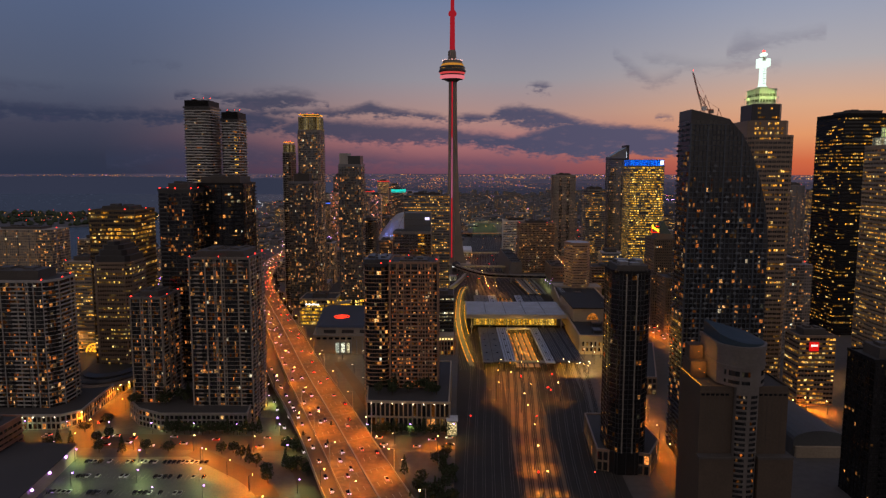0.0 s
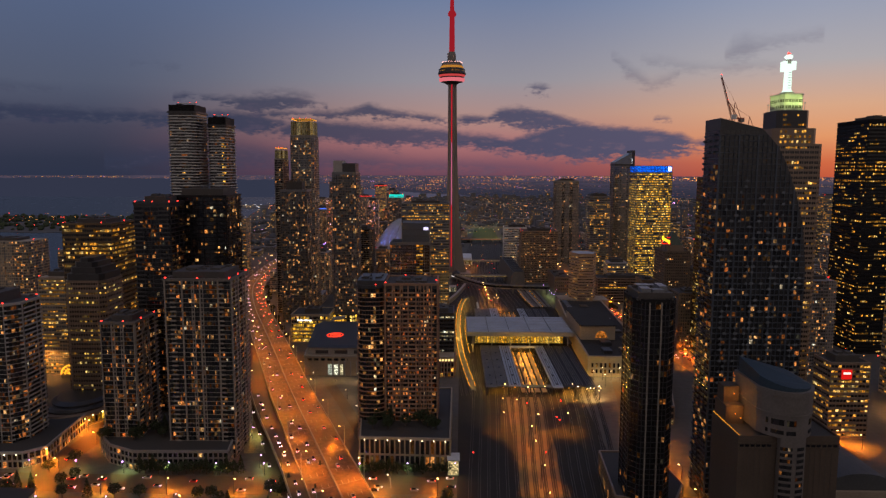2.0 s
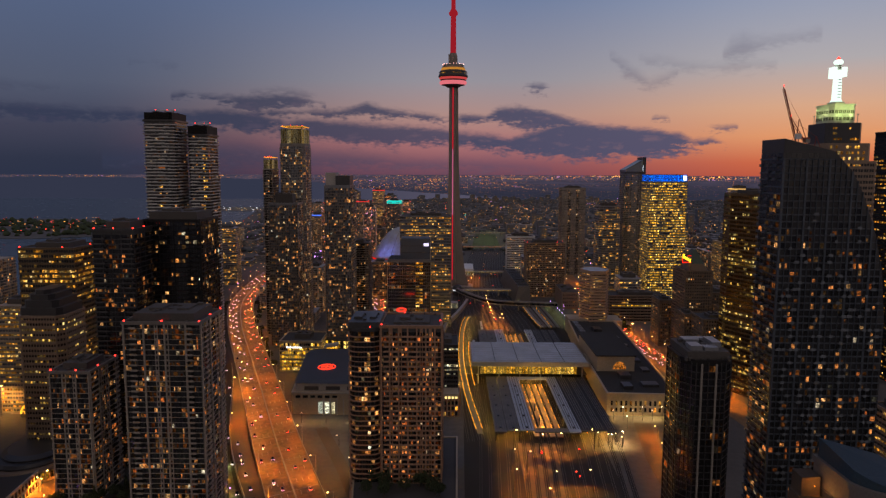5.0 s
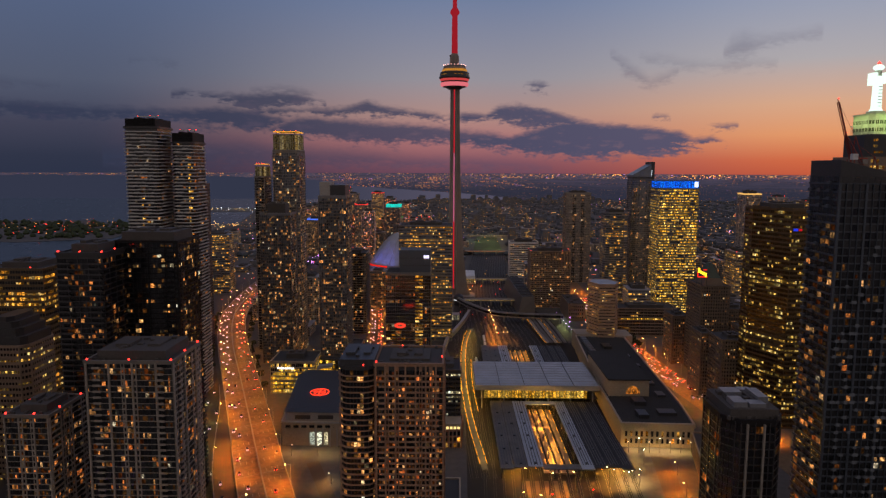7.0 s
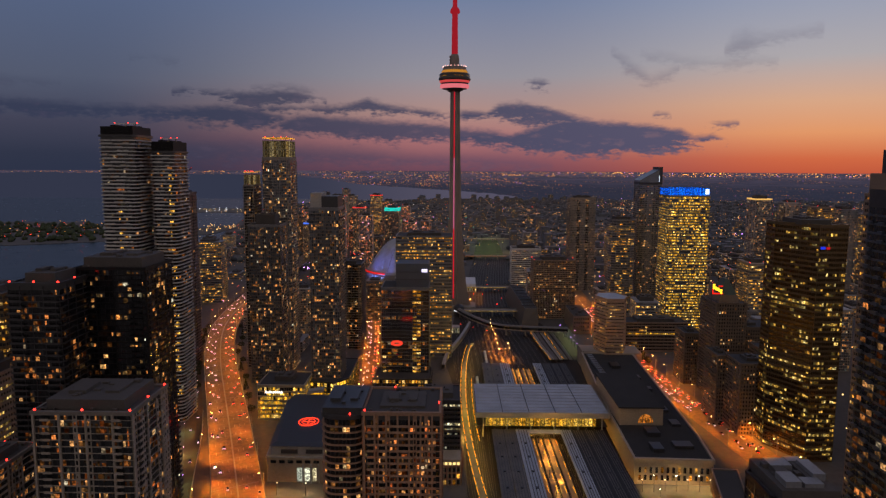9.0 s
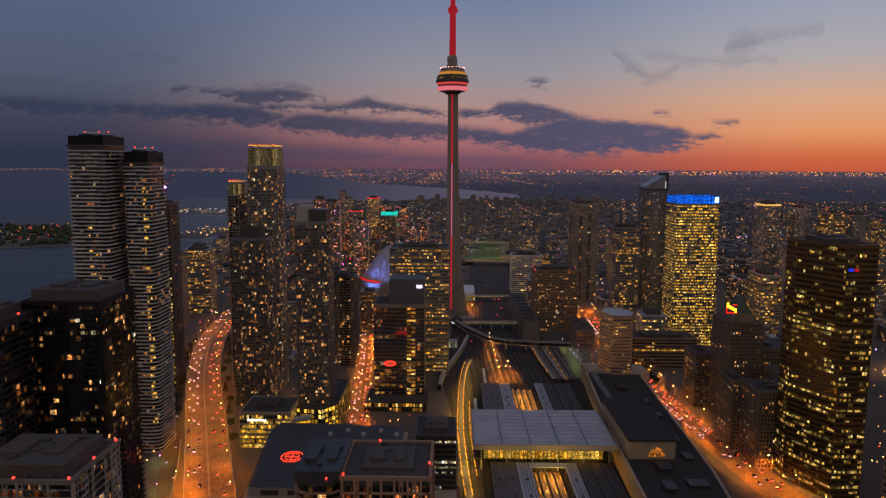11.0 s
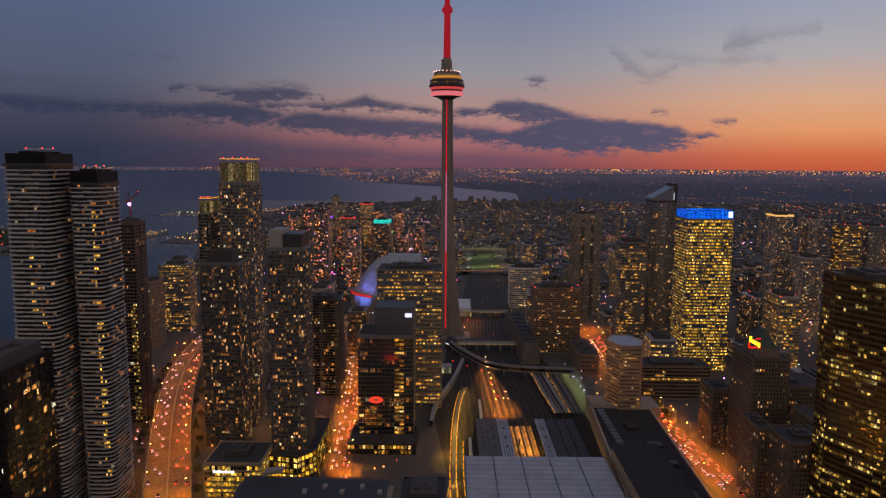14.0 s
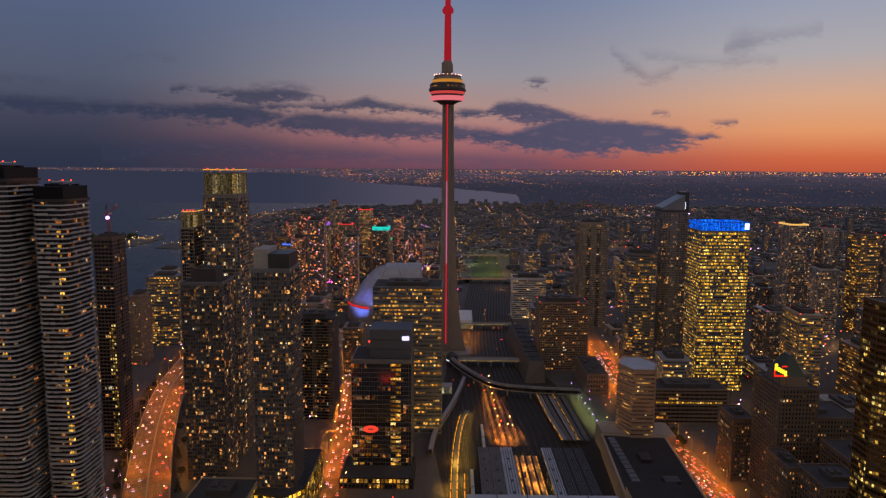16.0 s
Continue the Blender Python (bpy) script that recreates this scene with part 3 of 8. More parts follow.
    # roof slab, parapet, plant room
    if not plain:
        Soup().prism(grown(foot, -0.5), h, h + 0.2).part("roof", roof or ROOF, ob)
        if fine:
            xs, ys = [v[0] for v in foot], [v[1] for v in foot]
            q = Soup()
            for i in range(10):
                a = rnd.uniform(min(xs) * 0.92, max(xs) * 0.86)
                b = rnd.choice((min(ys) + 1.4, max(ys) - 2.6))
                q.box(a, a + rnd.uniform(0.6, 2.2), b, b + 1.2, h + 0.2, h + rnd.uniform(0.9, 1.9))
            q.part("roof_plant", PLANT, ob, kind="stuff")
        Soup().ring(grown(foot, -0.45), grown(foot, proud + 0.05), h - 0.6, h + 1.1).part("parapet", wall, ob)
    if mech > 0:
        xs, ys = [v[0] for v in foot], [v[1] for v in foot]
        w, d = (max(xs) - min(xs)) * (1 - 2 * mech_in), (max(ys) - min(ys)) * (1 - 2 * mech_in)
        cx, cy = (max(xs) + min(xs)) / 2, (max(ys) + min(ys)) / 2
        s = Soup().box(cx - w / 2, cx + w / 2, cy - d / 2, cy + d / 2, h + 0.2, h + mech)
        s.box(cx - w / 3, cx - w / 9, cy - d / 4, cy + d / 5, h + mech, h + mech + 1.6)
        s.box(cx + w / 8, cx + w / 3.2, cy - d / 5, cy + d / 3.5, h + mech, h + mech + 1.1)
        for i in range(9 if fine else 3):
            a, b, c = rnd.uniform(-0.44, 0.36) * w + cx, rnd.uniform(-0.44, 0.36) * d + cy, rnd.uniform(0.06, 0.12)
            s.box(a, a + w * c, b, b + d * c, h + mech, h + mech + rnd.uniform(0.4, 1.3))
        s.part("plant_room", screen or PLANT, ob)
    if beacons:
        bm = Soup().box(-0.32, 0.32, -0.32, 0.32, 0, 0.7).mesh("beacon", E_RED)
        g = grown(foot, -0.6)
        for i in range(beacons):
            u = i / beacons * len(g)
            a, b = Vector(g[int(u) % len(g)]), Vector(g[(int(u) + 1) % len(g)])
            c = a.lerp(b, u - int(u))
            link_part("beacon", bm, ob, "red aircraft warning light", at=(c.x, c.y, h + 1.1))
    return ob


# ---- ground, lake, roads ----
def flat(name, poly, z, material, label, category="", drop=0.0, k=DEEP_G):
    """A level sheet of the setting; drop gives it a thickness."""
    s = Soup()
    if drop:
        s.prism(poly, z - drop, z)
    else:
        n = len(poly)
        s.v, s.f = [(x, y, z) for x, y in poly], [tuple(range(n))]
    return tagged(new(name, deepen(s.mesh(name, material), k)), label, category or name, kind="structure")


flat("ground", [(-4900, -900), (4900, -900), (4900, 4900), (-4900, 4900)], 0.0, EARTH, "dark city ground reaching to the horizon", drop=2.0, k=1.0)
SHORE = [(-420, -690), (-430, 300), (-480, 700), (-560, 1000), (-600, 1240), (-585, 1420), (-700, 1700), (-790, 2000), (-960, 2700), (-1010, 3050), (-800, 3520), (-140, 3740), (560, 3775), (560, 3777), (-4890, 3777), (-4890, -690)]
flat("water", SHORE, 0.3, WATER, "dark lake under the dusk sky")
flat("island", [(-4000, 1500), (-1900, 1750), (-1250, 1630), (-1030, 1720), (-1090, 1960), (-1450, 2260), (-4000, 2150)], 1.2, EARTH, "low wooded island with few lamps", "island", drop=0.8)
flat("airport_spit", [(-1400, 2720), (-1000, 2690), (-940, 2800), (-1010, 2960), (-1350, 2950)], 1.2, EARTH, "low spit of land with airport lamps", "land", drop=0.8)
flat("quay", [(-905, 1900), (-800, 1880), (-780, 2120), (-850, 2170), (-915, 2080)], 1.6, EARTH, "harbour quay standing out into the lake", "quay", drop=1.2)
flat("quay", [(-1090, 1930), (-990, 1930), (-985, 2110), (-1040, 2180), (-1100, 2120)], 1.6, EARTH, "outer harbour quay with yellow lamps", "quay", drop=1.2)


def along(line, s):
    """The point and direction s metres along a polyline."""
    for (x0, y0), (x1, y1) in zip(line, line[1:]):
        d = math.hypot(x1 - x0, y1 - y0)
        if s <= d:
            return x0 + (x1 - x0) * s / d, y0 + (y1 - y0) * s / d, (x1 - x0) / d, (y1 - y0) / d
        s -= d
    return x1, y1, (x1 - x0) / d, (y1 - y0) / d


def rounded(line, n=4):
    """The polyline with its bends cut round."""
    for _ in range(n):
        res = [line[0]]
        for (x0, y0), (x1, y1) in zip(line, line[1:]):
            res += [(x0 * 0.75 + x1 * 0.25, y0 * 0.75 + y1 * 0.25), (x0 * 0.25 + x1 * 0.75, y0 * 0.25 + y1 * 0.75)]
        line = res + [line[-1]]
    return line


def length_of(line):
    return sum(math.hypot(b[0] - a[0], b[1] - a[1]) for a, b in zip(line, line[1:]))


def side_line(line, off):
    """The polyline moved by off to its right."""
    res = []
    for i, (x, y) in enumerate(line):
        (x0, y0), (x1, y1) = line[max(0, i - 1)], line[min(len(line) - 1, i + 1)]
        d = math.hypot(x1 - x0, y1 - y0) or 1
        res.append((x + (y1 - y0) / d * off, y - (x1 - x0) / d * off))
    return res


def strip(line, a, b, z0, z1, soup=None):
    """A solid strip that follows the line from offset a to offset b."""
    s = soup or Soup()
    l, r = side_line(line, a), side_line(line, b)
    for i in range(len(line) - 1):
        s.quad((*l[i], z1), (*r[i], z1), (*r[i + 1], z1), (*l[i + 1], z1))
        s.quad((*l[i], z0), (*l[i + 1], z0), (*r[i + 1], z0), (*r[i], z0))
        s.quad((*l[i], z0), (*l[i], z1), (*l[i + 1], z1), (*l[i + 1], z0))
        s.quad((*r[i], z0), (*r[i + 1], z0), (*r[i + 1], z1), (*r[i], z1))
    return s


# the elevated expressway: centre line, half width 16, deck top at 10
FW = rounded([(40, 120), (-5, 210), (-38, 268), (-75, 345), (-131, 455), (-166, 530), (-215, 632), (-268, 740), (-312, 850), (-329, 930), (-339, 1010), (-346, 1080), (-350, 1200), (-352, 1400), (-360, 1700)], 3)
RAMP = rounded([(-4, 165), (-23, 200), (-57, 259), (-94, 336), (-108, 362), (-122, 388), (-138, 415), (-154, 445), (-167, 472), (-179, 502), (-190, 532), (-206, 576), (-224, 616)], 3)
DECK_Z = 10.0
fw = thing("elevated_expressway", "worn concrete elevated expressway under orange lamps", "expressway", kind="structure")
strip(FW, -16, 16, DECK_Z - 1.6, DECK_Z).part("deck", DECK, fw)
strip(FW, -16.4, -15.9, DECK_Z - 1.9, DECK_Z + 1.0).part("barrier", CONCRETE, fw)
strip(FW, 15.9, 16.4, DECK_Z - 1.9, DECK_Z + 1.0).part("barrier", CONCRETE, fw)
strip(FW, -0.5, 0.5, DECK_Z + 0.004, DECK_Z + 1.1).part("median_barrier", CONCRETE, fw)
LINE_PAINT = surface("road_paint", (0.40, 0.36, 0.30), 0.7, vary=0.35)
marks = Soup()
for off in (-11.5, -7.7, -4.0, 4.0, 7.7, 11.5):
    ln = side_line(FW, off)
    total = length_of(ln)
    for k in range(int(total / 14)):
        x, y, ux, uy = along(ln, k * 14)
        marks.beam((x, y, DECK_Z + 0.004), (x + ux * 4, y + uy * 4, DECK_Z + 0.004), 0.24, 0.02)
marks.part("lane_marks", LINE_PAINT, fw, kind="stuff")
joints = Soup()
for k in range(int(length_of(FW) / 38)):
    x, y, ux, uy = along(FW, k * 38 + 10)
    joints.beam((x + uy * 15.8, y - ux * 15.8, DECK_Z + 0.004), (x - uy * 15.8, y + ux * 15.8, DECK_Z + 0.004), 0.4, 0.016)
joints.part("expansion_joints", CONCRETE, fw, kind="stuff")
for k in range(int(length_of(FW) / 30)):
    x, y, ux, uy = along(FW, k * 30 + 6)
    s = Soup()
    for o in (-11, 0, 11):
        s.prism([(x + uy * o + dx_, y - ux * o + dy_) for dx_, dy_ in ((-0.9, -0.9), (0.9, -0.9), (0.9, 0.9), (-0.9, 0.9))], 0, DECK_Z - 3.0)
    s.beam((x + uy * 15, y - ux * 15, DECK_Z - 3.0), (x - uy * 15, y + ux * 15, DECK_Z - 3.0), 1.8, 1.38)
    s.part("pier", CONCRETE, fw)
ramp = thing("expressway_ramp", "narrow dark asphalt ramp beside the elevated expressway", "ramp", kind="structure")
strip(RAMP, -4.4, 7.4, DECK_Z - 1.5, DECK_Z - 0.35).part("deck", ASPHALT, ramp)
strip(RAMP, -4.8, -4.3, DECK_Z - 2.3, DECK_Z + 0.7).part("barrier", CONCRETE, ramp)
for k in range(int(length_of(RAMP) / 30) - 2):
    x, y, ux, uy = along(RAMP, k * 30 + 6)
    Soup().disc_stack(x, y, [(1.1, 0), (1.1, DECK_Z - 1.5)], 10).part("pier", CONCRETE, ramp)


def road(name, line, w, label, z=0.06, material=ASPHALT):
    return tagged(new(name, deepen(strip(line, -w / 2, w / 2, z - 0.05, z).mesh(name, material))), label, "road", kind="structure")


BOUL = side_line(FW[6:], -27)
BOUL2 = rounded([(0, 190), (-14, 262), (-36, 312), (-46, 352), (-70, 420), (-110, 500)], 3)
FRONT = rounded([(262, 380), (250, 480), (232, 600), (214, 700), (208, 800), (206, 900), (215, 1100), (240, 1500)], 3)
YORK = [(-84, 600), (-92, 690), (-112, 860), (-135, 1020)]
CROSS = [(-430, 352), (-250, 349), (-140, 347), (20, 350)]
LEFT_ST = rounded([(-262, 340), (-258, 400), (-262, 470), (-280, 560)], 3)
RIGHT_ST = [(128, 240), (135, 380), (140, 456), (150, 512)]
LOOP = rounded([(-170, 336), (-140, 318), (-118, 304), (-100, 284), (-92, 255), (-96, 220)], 3)
road("road", BOUL, 15, "grey lakeshore boulevard beside the expressway")
road("road", BOUL2, 9, "asphalt slip road below the expressway", 0.07)
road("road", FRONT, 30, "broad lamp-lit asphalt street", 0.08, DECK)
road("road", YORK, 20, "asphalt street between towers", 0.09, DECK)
road("road", CROSS, 19, "asphalt cross street below the flats", 0.10)
road("road", LEFT_ST, 17, "asphalt side street", 0.12)
road("road", RIGHT_ST, 13, "asphalt street beside the railway", 0.13)
road("road", LOOP, 11, "curving asphalt slip road", 0.14)

flat("verge", [(-143, 384), (-128, 384), (-158, 440), (-172, 472), (-177, 468), (-160, 432)], 0.2, surface("dry_lit_grass", (0.19, 0.18, 0.11), 0.95, grain=0.6, big=0.08, vary=0.5), "pale dry grass strip beside the ramp", "grass")

# railway
flat("rail_yard", [(-2, 150), (96, 150), (108, 480), (128, 560), (150, 760), (150, 830), (110, 960), (0, 1000), (-14, 760), (6, 620)], 0.16, BALLAST, "dark ballast of a wide rail yard", "rail yard")
rail_ob = thing("railway_tracks", "steel rails running into the station", "railway", kind="structure")
for i in range(17):
    x0 = 4 + i * 5.4
    x1 = 18 + i * 6.6
    x2 = 12 + i * 5.2
    ln = rounded([(x0, 150), (x0 + 2, 300), (x1 - 1, 480), (x1, 560), (x1, 745), (x1 - 2, 800), (x2, 980), (x2 + 8, 1150), (x2 + 40, 1500)], 2)
    strip(ln, -1.6, 1.6, 0.17, 0.30).part("sleeper_bed", BALLAST, rail_ob)
    for o in (-0.75, 0.75):
        strip(ln, o - 0.08, o + 0.08, 0.30, 0.46).part("rail", STEEL, rail_ob)
for i, x in enumerate((-9, -5, -1, 3, 8)):
    ln = rounded([(x + 16, 480), (x + 11, 560), (x + 10, 700), (x + 4, 780), (x + 12, 900), (x + 22, 990)], 2)
    for o in (-0.75, 0.75):
        strip(ln, o - 0.08, o + 0.08, 0.30, 0.46).part("rail", STEEL, rail_ob)

# ---- the tall broadcast tower ----
CN = (-4.5, 1289.0)
cn = thing("broadcast_tower", "tall concrete broadcast tower with a round pod, lit red and pink", "tower", *CN, unit=True)
LED_RED = glow_mat("red_shaft_light", (1.0, 0.02, 0.05), 0.6)
LED_PINK = glow_mat("pink_shaft_light", (1.0, 0.22, 0.42), 0.55)
LED_ROSE = glow_mat("rose_pod_light", (1.0, 0.22, 0.26), 0.75)
LED_SKY = glow_mat("red_wash_glow", (1.0, 0.035, 0.06), 0.30)
CN_CONC = surface("tower_concrete", (0.25, 0.22, 0.20), 0.8)
LEV = [(0, 30.0, 7.0), (30, 22.0, 6.4), (70, 17.0, 5.8), (120, 13.5, 5.2), (200, 10.5, 4.6), (280, 9.0, 4.2), (345, 8.4, 4.0)]
for k in range(3):
    g = radians(90 + 120 * k + 30)
    ux, uy = math.cos(g), math.sin(g)
    rows_ = []
    for z, r, w in LEV:
        rows_.append([(ux * a - uy * b, uy * a + ux * b, z) for a, b in ((0, -w * 0.55), (r, -w * 0.4), (r, w * 0.4), (0, w * 0.55))])
    s = Soup()
    n = len(s.v)
    for r_ in rows_:
        s.v += r_
    for j in range(len(rows_) - 1):
        for i in range(3):
            p = n + j * 4 + i
            s.f.append((p, p + 1, p + 5, p + 4))
    s.part("leg", CN_CONC, cn)
Soup().disc_stack(0, 0, [(8.4, 0), (7.2, 120), (6.4, 345)], 6).part("shaft", CN_CONC, cn)
for g in (-90, 30, 150):
    for z0, z1, m in ((20, 130, LED_RED), (130, 240, LED_PINK), (240, 341, LED_RED)):
        gx, gy = math.cos(radians(g)), math.sin(radians(g))
        ra, rb = 8.5 - z0 * 0.006, 8.5 - z1 * 0.006
        q = Soup()
        w = 0.75
        q.quad((gx * ra - gy * -w, gy * ra + gx * -w, z0), (gx * ra - gy * w, gy * ra + gx * w, z0), (gx * rb - gy * w, gy * rb + gx * w, z1), (gx * rb - gy * -w, gy * rb + gx * -w, z1))
        q.part("light_strip", m, cn, "glowing elevator shaft strip")
POD_DARK = surface("dark_pod_cladding", (0.05, 0.045, 0.045), 0.5)
Soup().disc_stack(0, 0, [(8.6, 340), (14, 343.4), (19.5, 344.6)], 40).part("pod_underside", POD_DARK, cn)
Soup().disc_stack(0, 0, [(19.5, 344.65), (21.8, 346), (22.6, 348.6), (22.0, 350.6)], 40).part("radome_ring", LED_ROSE, cn, "glowing rose ring under the pod")
Soup().disc_stack(0, 0, [(21.0, 350.65), (20.6, 351.8), (21.4, 352.9)], 40).part("ring_gap", POD_DARK, cn)
Soup().disc_stack(0, 0, [(21.4, 352.95), (22.6, 354.2), (23.2, 356.2)], 40).part("red_band", glow_mat("red_pod_light", (1.0, 0.10, 0.10), 0.55), cn, "red lit band under the deck")
Soup().disc_stack(0, 0, [(23.2, 356.25), (24.4, 357.6), (24.4, 359.4), (23.6, 361.0)], 40).part("observation_deck", POD_DARK, cn)
GOLD_BAND = lit("gold_pod_windows", [(0.0, lin(220, 120, 40)), (1.0, lin(255, 190, 90))], 0.12, 0.8)
Soup().disc_stack(0, 0, [(23.2, 361.05), (23.0, 364.4)], 40).part("window_band", G_BLACK, cn)
q, rt = Soup(), random.Random(31)
for i in range(72):
    if rt.random() < 0.6:
        g0, g1 = 2 * math.pi * i / 72, 2 * math.pi * (i + 0.8) / 72
        q.quad((23.3 * math.cos(g0), 23.3 * math.sin(g0), 361.8), (23.3 * math.cos(g1), 23.3 * math.sin(g1), 361.8), (23.3 * math.cos(g1), 23.3 * math.sin(g1), 363.4), (23.3 * math.cos(g0), 23.3 * math.sin(g0), 363.4))
q.part("deck_windows", GOLD_BAND, cn, "dotted golden deck windows", kind="stuff")
Soup().disc_stack(0, 0, [(23.4, 364.45), (22.8, 366.2), (21.0, 367.4)], 40).part("upper_deck", POD_DARK, cn)
Soup().disc_stack(0, 0, [(20.6, 367.45), (20.2, 369.6), (18.8, 371.8)], 40).part("restaurant_band", glow_mat("gold_restaurant_windows", lin(240, 160, 62), 0.62), cn, "golden lit restaurant windows")
for i in range(40):
    g = 2 * math.pi * i / 40
    Soup().beam((20.75 * math.cos(g), 20.75 * math.sin(g), 367.5), (19.0 * math.cos(g), 19.0 * math.sin(g), 371.9), 0.5, 0.3).part("window_post", POD_DARK, cn)
Soup().disc_stack(0, 0, [(18.9, 371.85), (17.6, 374.6), (17.4, 377.0), (9, 379)], 32).part("pod_roof", CN_CONC, cn)
bm_ = Soup().disc_stack(0, 0, [(0.4, 0), (0.75, 0.5), (0.4, 1.1)], 8).mesh("pod_lamp", glow_mat("pink_bulb", (1.0, 0.45, 0.38), 3.0))
for i in range(20):
    g = 2 * math.pi * i / 20
    link_part("pod_lamp", bm_, cn, at=(17.6 * math.cos(g), 17.6 * math.sin(g), 377.2))
# shaft, sky pod and mast emit evenly to stand for the red wash
s = Soup().disc_stack(0, 0, [(6.2, 374), (5.6, 390), (4.9, 392), (4.3, 455)], 6)
s.part("upper_shaft", LED_SKY, cn, "upper shaft washed in red light")
Soup().disc_stack(0, 0, [(7.4, 378), (6.9, 391), (5.4, 396)], 8).part("collar", CN_CONC, cn)
for zz in (381, 386, 391):
    Soup().box(-8.0, -6.2, -1, 1, zz, zz + 3.2).part("dish_panel", CN_CONC, cn)
Soup().disc_stack(0, 0, [(4.4, 455), (7.2, 457.5), (7.4, 461), (5.4, 464), (4.0, 466)], 24).part("sky_pod", LED_SKY, cn)
Soup().disc_stack(0, 0, [(3.6, 466), (3.0, 500), (1.6, 540), (0.4, 566)], 8).part("antenna_mast", LED_SKY, cn)
Soup().prism(rect(70, 46, 10, 3), 0, 9).part("base_building", CONCRETE, cn)

# ---- near towers of flats ----
NEAR = dict(fine=True)
# brown raised so the colour itself carries street light on the curved tower
WARM = surface("warm_concrete", (0.27, 0.165, 0.11))
BRICKSLAB = surface("brown_slab_edge", (0.33, 0.205, 0.14), 0.8, big=0.2)
G_MIRROR = surface("mirror_office_glass", (0.20, 0.195, 0.20), 0.10, 1.0, grain=0.08, big=0.02, vary=0.4, bump=0.03)
SLABM = surface("pale_slab_edge", (0.28, 0.25, 0.222), 0.8, big=0.2)
T = {}
BANDW = surface("grey_white_balcony_panel", (0.46, 0.46, 0.47), 0.6)
OFF = dict(style="office")
tower("apartment_tower", "pale concrete apartment tower with glazed balconies", -322, 400, rect(68, 30, 7, 1), 103, light=L_NEAR, wall=PALE, share=0.34, every=6, pier=0.5, pier_out=0.6, proud=0.5, band=0.24, beacons=6, mech=7, **NEAR)
tower("apartment_tower", "grey concrete apartment tower on a shared podium", -224, 404, rect(23, 26), 90, light=L_NEAR, trim=SLABM, wall=GREYC, share=0.40, every=4, pier=0.7, pier_out=0.6, proud=0.7, band=0.2, beacons=6, mech=4, **NEAR)
tower("apartment_tower", "grey concrete apartment tower with tall piers", -168, 402, rect(43, 30), 120, light=L_NEAR, trim=SLABM, wall=GREYC, share=0.36, every=6, pier=0.9, pier_out=0.8, proud=0.7, band=0.2, beacons=8, mech=5, mech_in=0.1, singles=50, **NEAR)
tower("apartment_tower", "dark glass apartment tower with red roof lamps", -219, 443, rect(26, 26), 167, floor_h=3.1, light=L_NEAR, trim=DARK, wall=DARK, pane=G_BLACK, share=0.2, every=3, pier=0.3, proud=0.5, band=0.45, beacons=8, mech=5, **NEAR)
tower("apartment_tower", "dark glass apartment tower with wide lit flats", -193, 466, rect(38, 28), 171, floor_h=3.1, bay=2.6, trim=BLACK, wall=BLACK, pane=G_BLACK, share=0.28, every=4, pier=0.6, proud=0.4, band=0.5, mech=6, mech_in=0.08, **NEAR)
T["brown"] = tower("apartment_tower", "curved brown apartment tower with stacked balconies", -30, 414, rect(35, 28), 115, floor_h=2.95, bay=1.75, trim=BRICKSLAB, wall=WARM, light=L_AMBER, share=0.8, every=3, pier=0.8, pier_out=1.0, proud=0.7, band=0.2, beacons=3, mech=1.4, mech_in=0.2, singles=80, **NEAR)
wing = tower("apartment_tower", "", -57, 413, rect(19, 27, 6, 4), 113.5, floor_h=2.95, bay=1.7, trim=BRICKSLAB, wall=DARK, pane=G_BLACK, light=L_HOME, share=0.34, every=50, pier=0, band=0.34, proud=1.25, beacons=2, mech=4.2, mech_in=0.02, screen=DARK, style="bands", fine=True)
for child in list(wing.children):
    # the glazed round wing belongs to the brown tower
    child.parent = T["brown"]
    child.location.x += -27.0
    child.location.y += -1.0 * DEEP_T
bpy.data.objects.remove(wing)
T["arch"] = tower("office_block", "brown stone office tower with an arched top", -290, 470, rect(32, 28, 4, 1), 104, floor_h=3.7, bay=2.0, wall=BROWN, light=L_GOLD, share=0.25, rows=0.25, band=1.9, every=1, pier=0.6, mech=0, win=0.62, singles=36, **OFF)
tower("office_block", "broad glass office block with lit floors", -313, 515, rect(42, 34), 145, floor_h=3.8, bay=1.9, wall=BRONZE, light=L_OFFICE, share=0.3, rows=0.3, band=1.6, every=4, beacons=5, mech=4, **OFF)
T["band_a"] = tower("condominium_tower", "tall tower wrapped in white balcony bands, steel rig on its roof", -287, 632, rect(29.5, 30, 4, 3), 251, floor_h=3.05, bay=2.0, wall=DARK, trim=BANDW, pane=G_BLACK, light=L_DIM, share=0.08, every=50, pier=0, band=0.95, proud=1.5, mech=8, mech_in=0.04, screen=BLACK, fine=True, style="bands")
T["band_b"] = tower("condominium_tower", "tower wrapped in white balcony bands, dark crown", -254.5, 640, rect(20.5, 26, 4, 3), 238, floor_h=3.05, bay=2.0, wall=DARK, trim=BANDW, pane=G_BLACK, light=L_DIM, share=0.12, every=50, pier=0, band=0.85, proud=1.3, mech=9, mech_in=0.04, screen=BLACK, fine=True, style="bands")
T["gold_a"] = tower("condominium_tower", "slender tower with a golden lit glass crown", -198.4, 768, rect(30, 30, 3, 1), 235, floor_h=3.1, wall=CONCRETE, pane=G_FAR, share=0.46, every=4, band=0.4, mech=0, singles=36)
